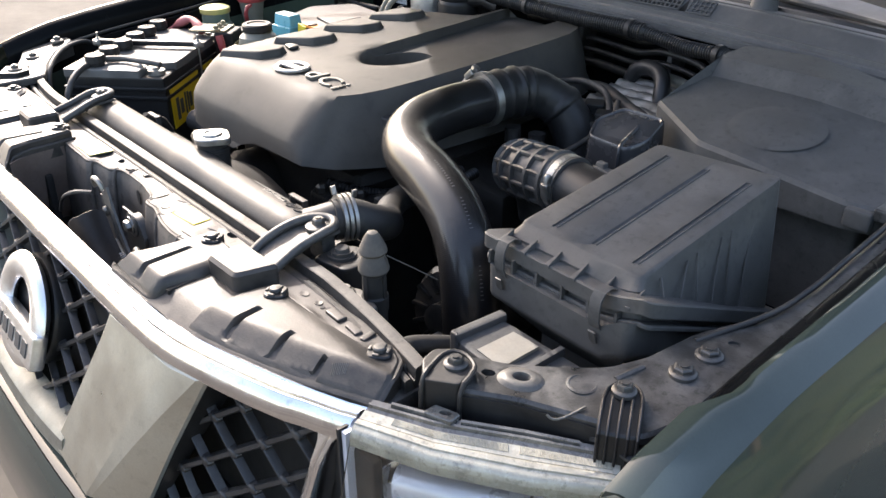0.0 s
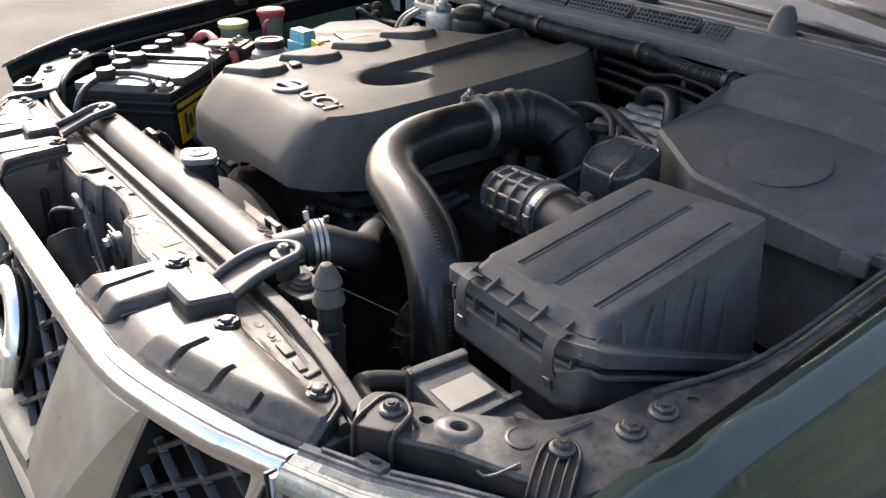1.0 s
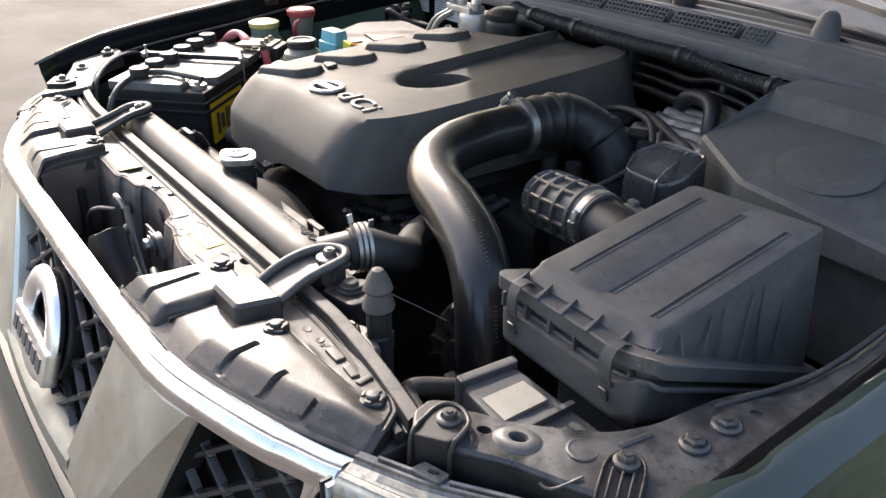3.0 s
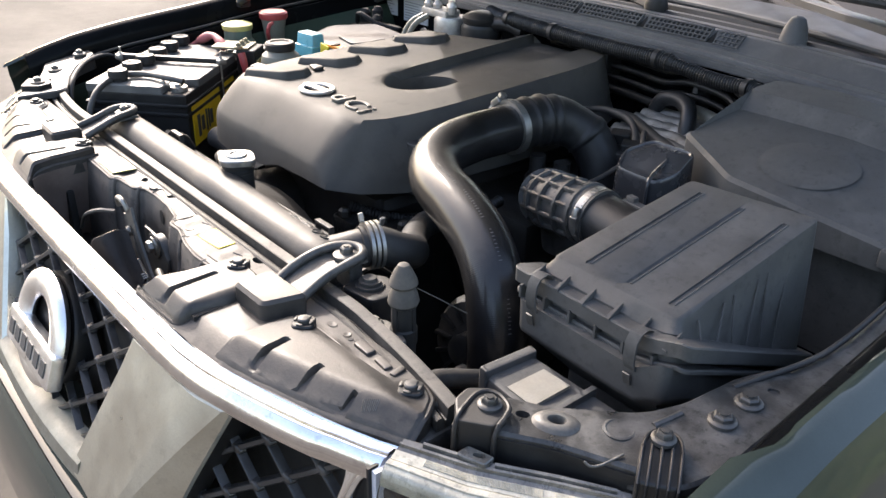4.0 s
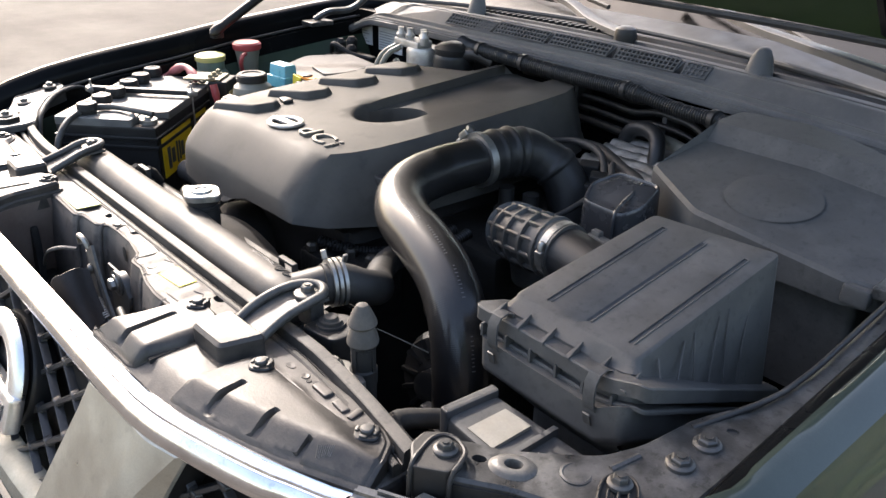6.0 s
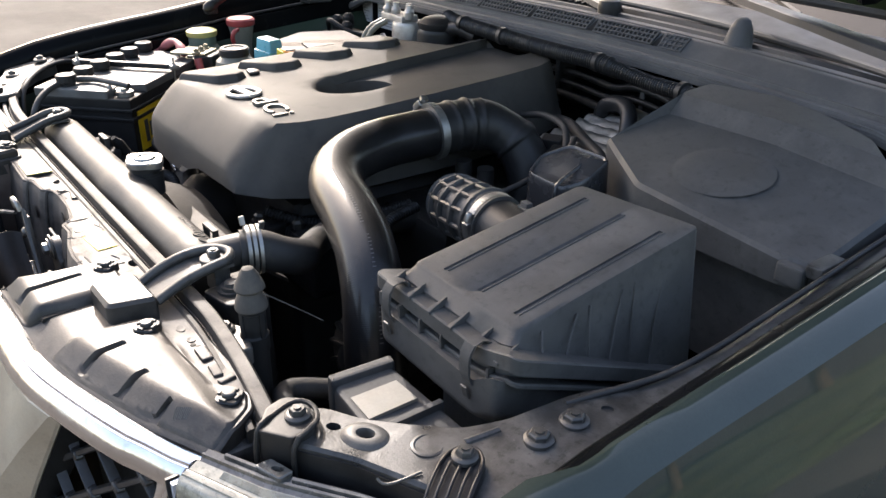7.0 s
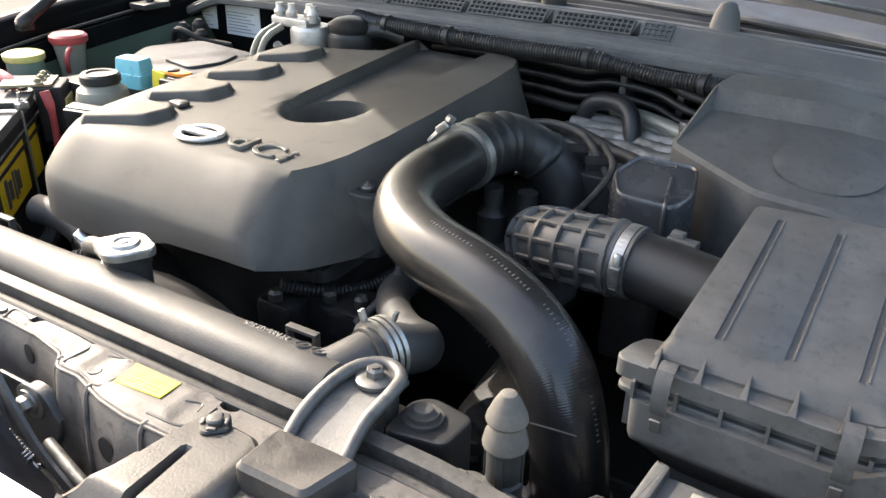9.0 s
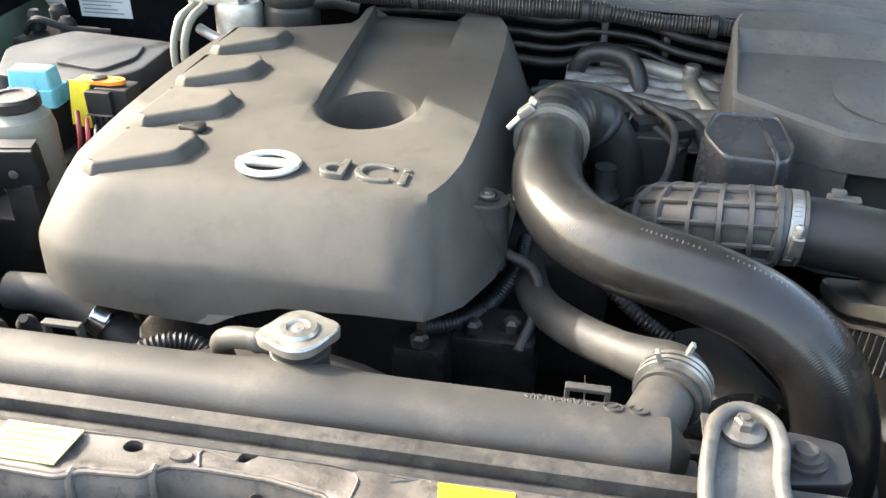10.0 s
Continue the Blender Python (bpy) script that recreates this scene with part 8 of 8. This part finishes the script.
for a, b in (((0.05, -0.156, 1.0), (0.085, -0.157, 0.985)),):
    bm = bmesh.new()
    a, b = Vector(a), Vector(b)
    m = along(a, b)
    tube(bm, [m @ Vector((0.0055 * math.cos(q * 1.05), 0.0055 * math.sin(q * 1.05), (b - a).length * q / 60)) for q in range(61)], 0.0013, 6, 1, False)
    for e, o in ((a, -1), (b, 1)):
        tube(bm, [e, e + (b - a).normalized() * 0.008 * o, e + (b - a).normalized() * 0.010 * o + Vector((0, 0, 0.006))], 0.0012, 6)
    part("spring", bm, ZINC, latch, "small coil spring")
bm = bmesh.new()
tube(bm, [(0.085, -0.140, 0.995), (0.14, -0.150, 0.985), (0.195, -0.158, 0.975)], 0.0055, 10)
part("release_rod", bm, BOLT, latch)
bm = bmesh.new()
slab(bm, [(0.196, -0.164), (0.236, -0.160), (0.232, -0.132), (0.200, -0.132)], 0.96, 1.035, 0.003, 0.004)
part("stop_block", bm, STEEL_DUST, latch)
bm = bmesh.new()
tube(bm, [(-0.02, -0.150, 1.05), (-0.05, -0.165, 1.045), (-0.10, -0.17, 1.02), (-0.15, -0.165, 0.98)], 0.003, 6)
part("release_wire", bm, STEEL_BLACK, latch)
for x, z in ((0.022, 1.035), (0.05, 0.965), (0.012, 0.975)):
    bm = bmesh.new()
    lathe(bm, [(0.007, 0), (0.0075, 0.002), (0.005, 0.005)], Matrix.Translation((x, -0.148, z)) @ pose(0, 0, 0, 90, 0, 0), 14)
    part("rivet", bm, BOLT, latch)
rim = [(0.034, -0.156, 1.040), (0.030, -0.166, 1.044), (0.036, -0.178, 1.047), (0.034, -0.190, 1.043), (0.020, -0.199, 1.034), (0.018, -0.203, 1.015)]
bm = bmesh.new()
sheet(bm, [[p + Vector((dx, dy, -dz)) for dx, dy, dz in ((0, 0, 0), (0.02, -0.001, 0.028), (0.055, -0.001, 0.062), (0.11, 0, 0.088), (0.17, 0, 0.10))] for p in spline(rim, 0.006)], (0.002, 0, 0.002))
splash = part("splash_plate", bm, TRAY, latch, "dark curved splash plate")
bm = bmesh.new()
tube(bm, rim, 0.0013, 6, 0.006)
part("rolled_rim", bm, BOLT, splash, "bare rolled rim")

# hoses low between radiator and cover
hs = thing("lower_hose", (-0.22, 0.17, 0.88), "black hose end with a bright wide clamp", "hose")
bm = bmesh.new()
tube(bm, [(-0.40, 0.185, 0.985), (-0.355, 0.190, 0.982), (-0.315, 0.190, 0.970), (-0.285, 0.185, 0.955), (-0.245, 0.175, 0.930), (-0.21, 0.17, 0.89)], 0.0215, 18)
part("hose", bm, RUBBER_DULL, hs)
bm = bmesh.new()
lathe(bm, [(0.0215, -0.010), (0.0245, -0.010), (0.0245, 0.010), (0.0215, 0.010)], along((-0.290, 0.186, 0.958), (-0.272, 0.182, 0.947)), 28)
box(bm, (-0.283, 0.170, 0.977), (0.020, 0.016, 0.010), 0.003, pose(0, 0, 0, 40, 25, 0))
part("clamp", bm, CHROME, hs, "bright wide clamp")
bm = bmesh.new()
for x, y, r in ((-0.325, 0.075, 0.010), (-0.30, 0.088, 0.009)):
    lathe(bm, [(r, 0), (r * 1.1, 0.03), (r * 0.7, 0.038), (r * 0.5, 0.045)], Matrix.Translation((x, y, 1.01)) @ pose(0, 0, 0, 30, 20, 0), 12)
box(bm, (-0.33, 0.06, 1.0), (0.10, 0.03, 0.05), 0.005)
solo("hose_tap", bm, BLACKHOLE, "dark unions at the radiator's end", "union")
cable([(0.52, 0.085, 0.96), (0.50, 0.0, 0.985), (0.56, -0.02, 0.985), (0.60, -0.02, 0.98)], 0.012, RUBBER_DULL, "black hose behind the front rail", "low_hose")

# corrugated looms, fan and oily pipes in the dark gap beside the cover
fan = thing("engine_fan", (-0.06, 0.10, 0.80), "black plastic cooling fan with seven blades", "fan")
for q in range(7):
    bm = bmesh.new()
    a = 2 * math.pi * q / 7 + 0.2
    rows = []
    for r in (0.05, 0.10, 0.16, 0.215):
        rows.append([(-0.06 + r * math.cos(a + w), 0.10 + 0.03 * w, 0.78 + r * math.sin(a + w) * 0.98) for w in (-0.30, -0.1, 0.1, 0.30)])
    sheet(bm, rows, (0, 0.004, 0))
    part("blade", bm, BLACK, fan)
bm = bmesh.new()
lathe(bm, [(0.055, -0.03), (0.058, 0.02), (0.03, 0.03)], Matrix.Translation((-0.06, 0.10, 0.78)) @ pose(0, 0, 0, 90, 0, 0), 24)
box(bm, (-0.06, 0.16, 0.78), (0.05, 0.14, 0.05), 0.01)
part("hub", bm, DARK, fan)
alt = thing("alternator", (0.385, 0.22, 0.80), "dark alternator with slotted alloy case", "alternator")
bm = bmesh.new()
AM = Matrix.Translation((0.385, 0.215, 0.90)) @ pose(0, 0, 0, 78, 0, 12)
lathe(bm, [(0.03, -0.09), (0.068, -0.085), (0.07, 0.04), (0.062, 0.055), (0.03, 0.06)], AM, 30)
box(bm, (0.36, 0.27, 0.80), (0.08, 0.12, 0.14), 0.02)
part("case", bm, DARK, alt)
for q in range(14):
    bm = bmesh.new()
    a = 2 * math.pi * q / 14
    box(bm, AM @ Vector((0.048 * math.cos(a), 0.048 * math.sin(a), 0.058)), (0.028, 0.006, 0.010), 0.001, AM.to_3x3().to_4x4() @ Matrix.Rotation(a, 4, "Z"))
    part("cooling_fin", bm, PIPE, alt)
bm = bmesh.new()
lathe(bm, [(0.022, 0.06), (0.022, 0.085), (0.012, 0.088)], AM, 20)
part("pulley", bm, PIPE, alt)


def conduit(pts, r, label):
    bm = bmesh.new()
    tube(bm, pts, lambda s, L: r + r * 0.12 * math.sin(s * 2 * math.pi / 0.0052), 14, 0.0013)
    return solo("corrugated_loom", bm, BLACK, label, "wiring loom", "looms in the gap")


conduit([(0.16, 0.40, 0.99), (0.155, 0.33, 0.985), (0.13, 0.27, 0.975), (0.10, 0.22, 0.985), (0.07, 0.185, 1.0)], 0.0085, "black corrugated loom hanging beside the engine cover")
conduit([(0.235, 0.36, 1.02), (0.25, 0.30, 1.015), (0.285, 0.265, 0.995), (0.33, 0.25, 0.97)], 0.008, "black corrugated loom below the intercooler hose")
conduit([(-0.12, 0.11, 0.985), (-0.15, 0.115, 1.0), (-0.185, 0.10, 1.002), (-0.21, 0.075, 0.99)], 0.0095, "black corrugated loom behind the radiator tank")
for pts, r in (([(0.14, 0.30, 1.03), (0.175, 0.285, 1.02), (0.185, 0.25, 1.0), (0.17, 0.20, 0.97)], 0.006),):
    cable(pts, r, RUBBER_DULL, "thin black cable in the gap before the engine", "low_cable")
ch = thing("coolant_housing", (0.1, 0.21, 0.88), "oily dark coolant housing with bolts before the engine", "housing")
for c, s in (((0.14, 0.235, 0.93), (0.10, 0.07, 0.10)), ((0.07, 0.19, 0.94), (0.06, 0.05, 0.09))):
    bm = bmesh.new()
    box(bm, c, s, 0.012)
    part("casting", bm, OILY, ch)
for x, y, z in ((0.12, 0.215, 0.98), (0.16, 0.225, 0.98), (0.07, 0.175, 0.985)):
    bm = bmesh.new()
    lathe(bm, [(0.010, 0), (0.010, 0.010), (0.006, 0.014)], Matrix.Translation((x, y, z)), 6)
    part("bolt", bm, PIPE, ch)

bm = bmesh.new()
tube(bm, [(0.486, -0.010, 1.103), (0.495, 0.020, 1.080), (0.503, 0.048, 1.058)], 0.0007, 6, 0.02)
solo("thin_wire", bm, BOLT, "thin bare wire running down from the rubber stop", "wire")
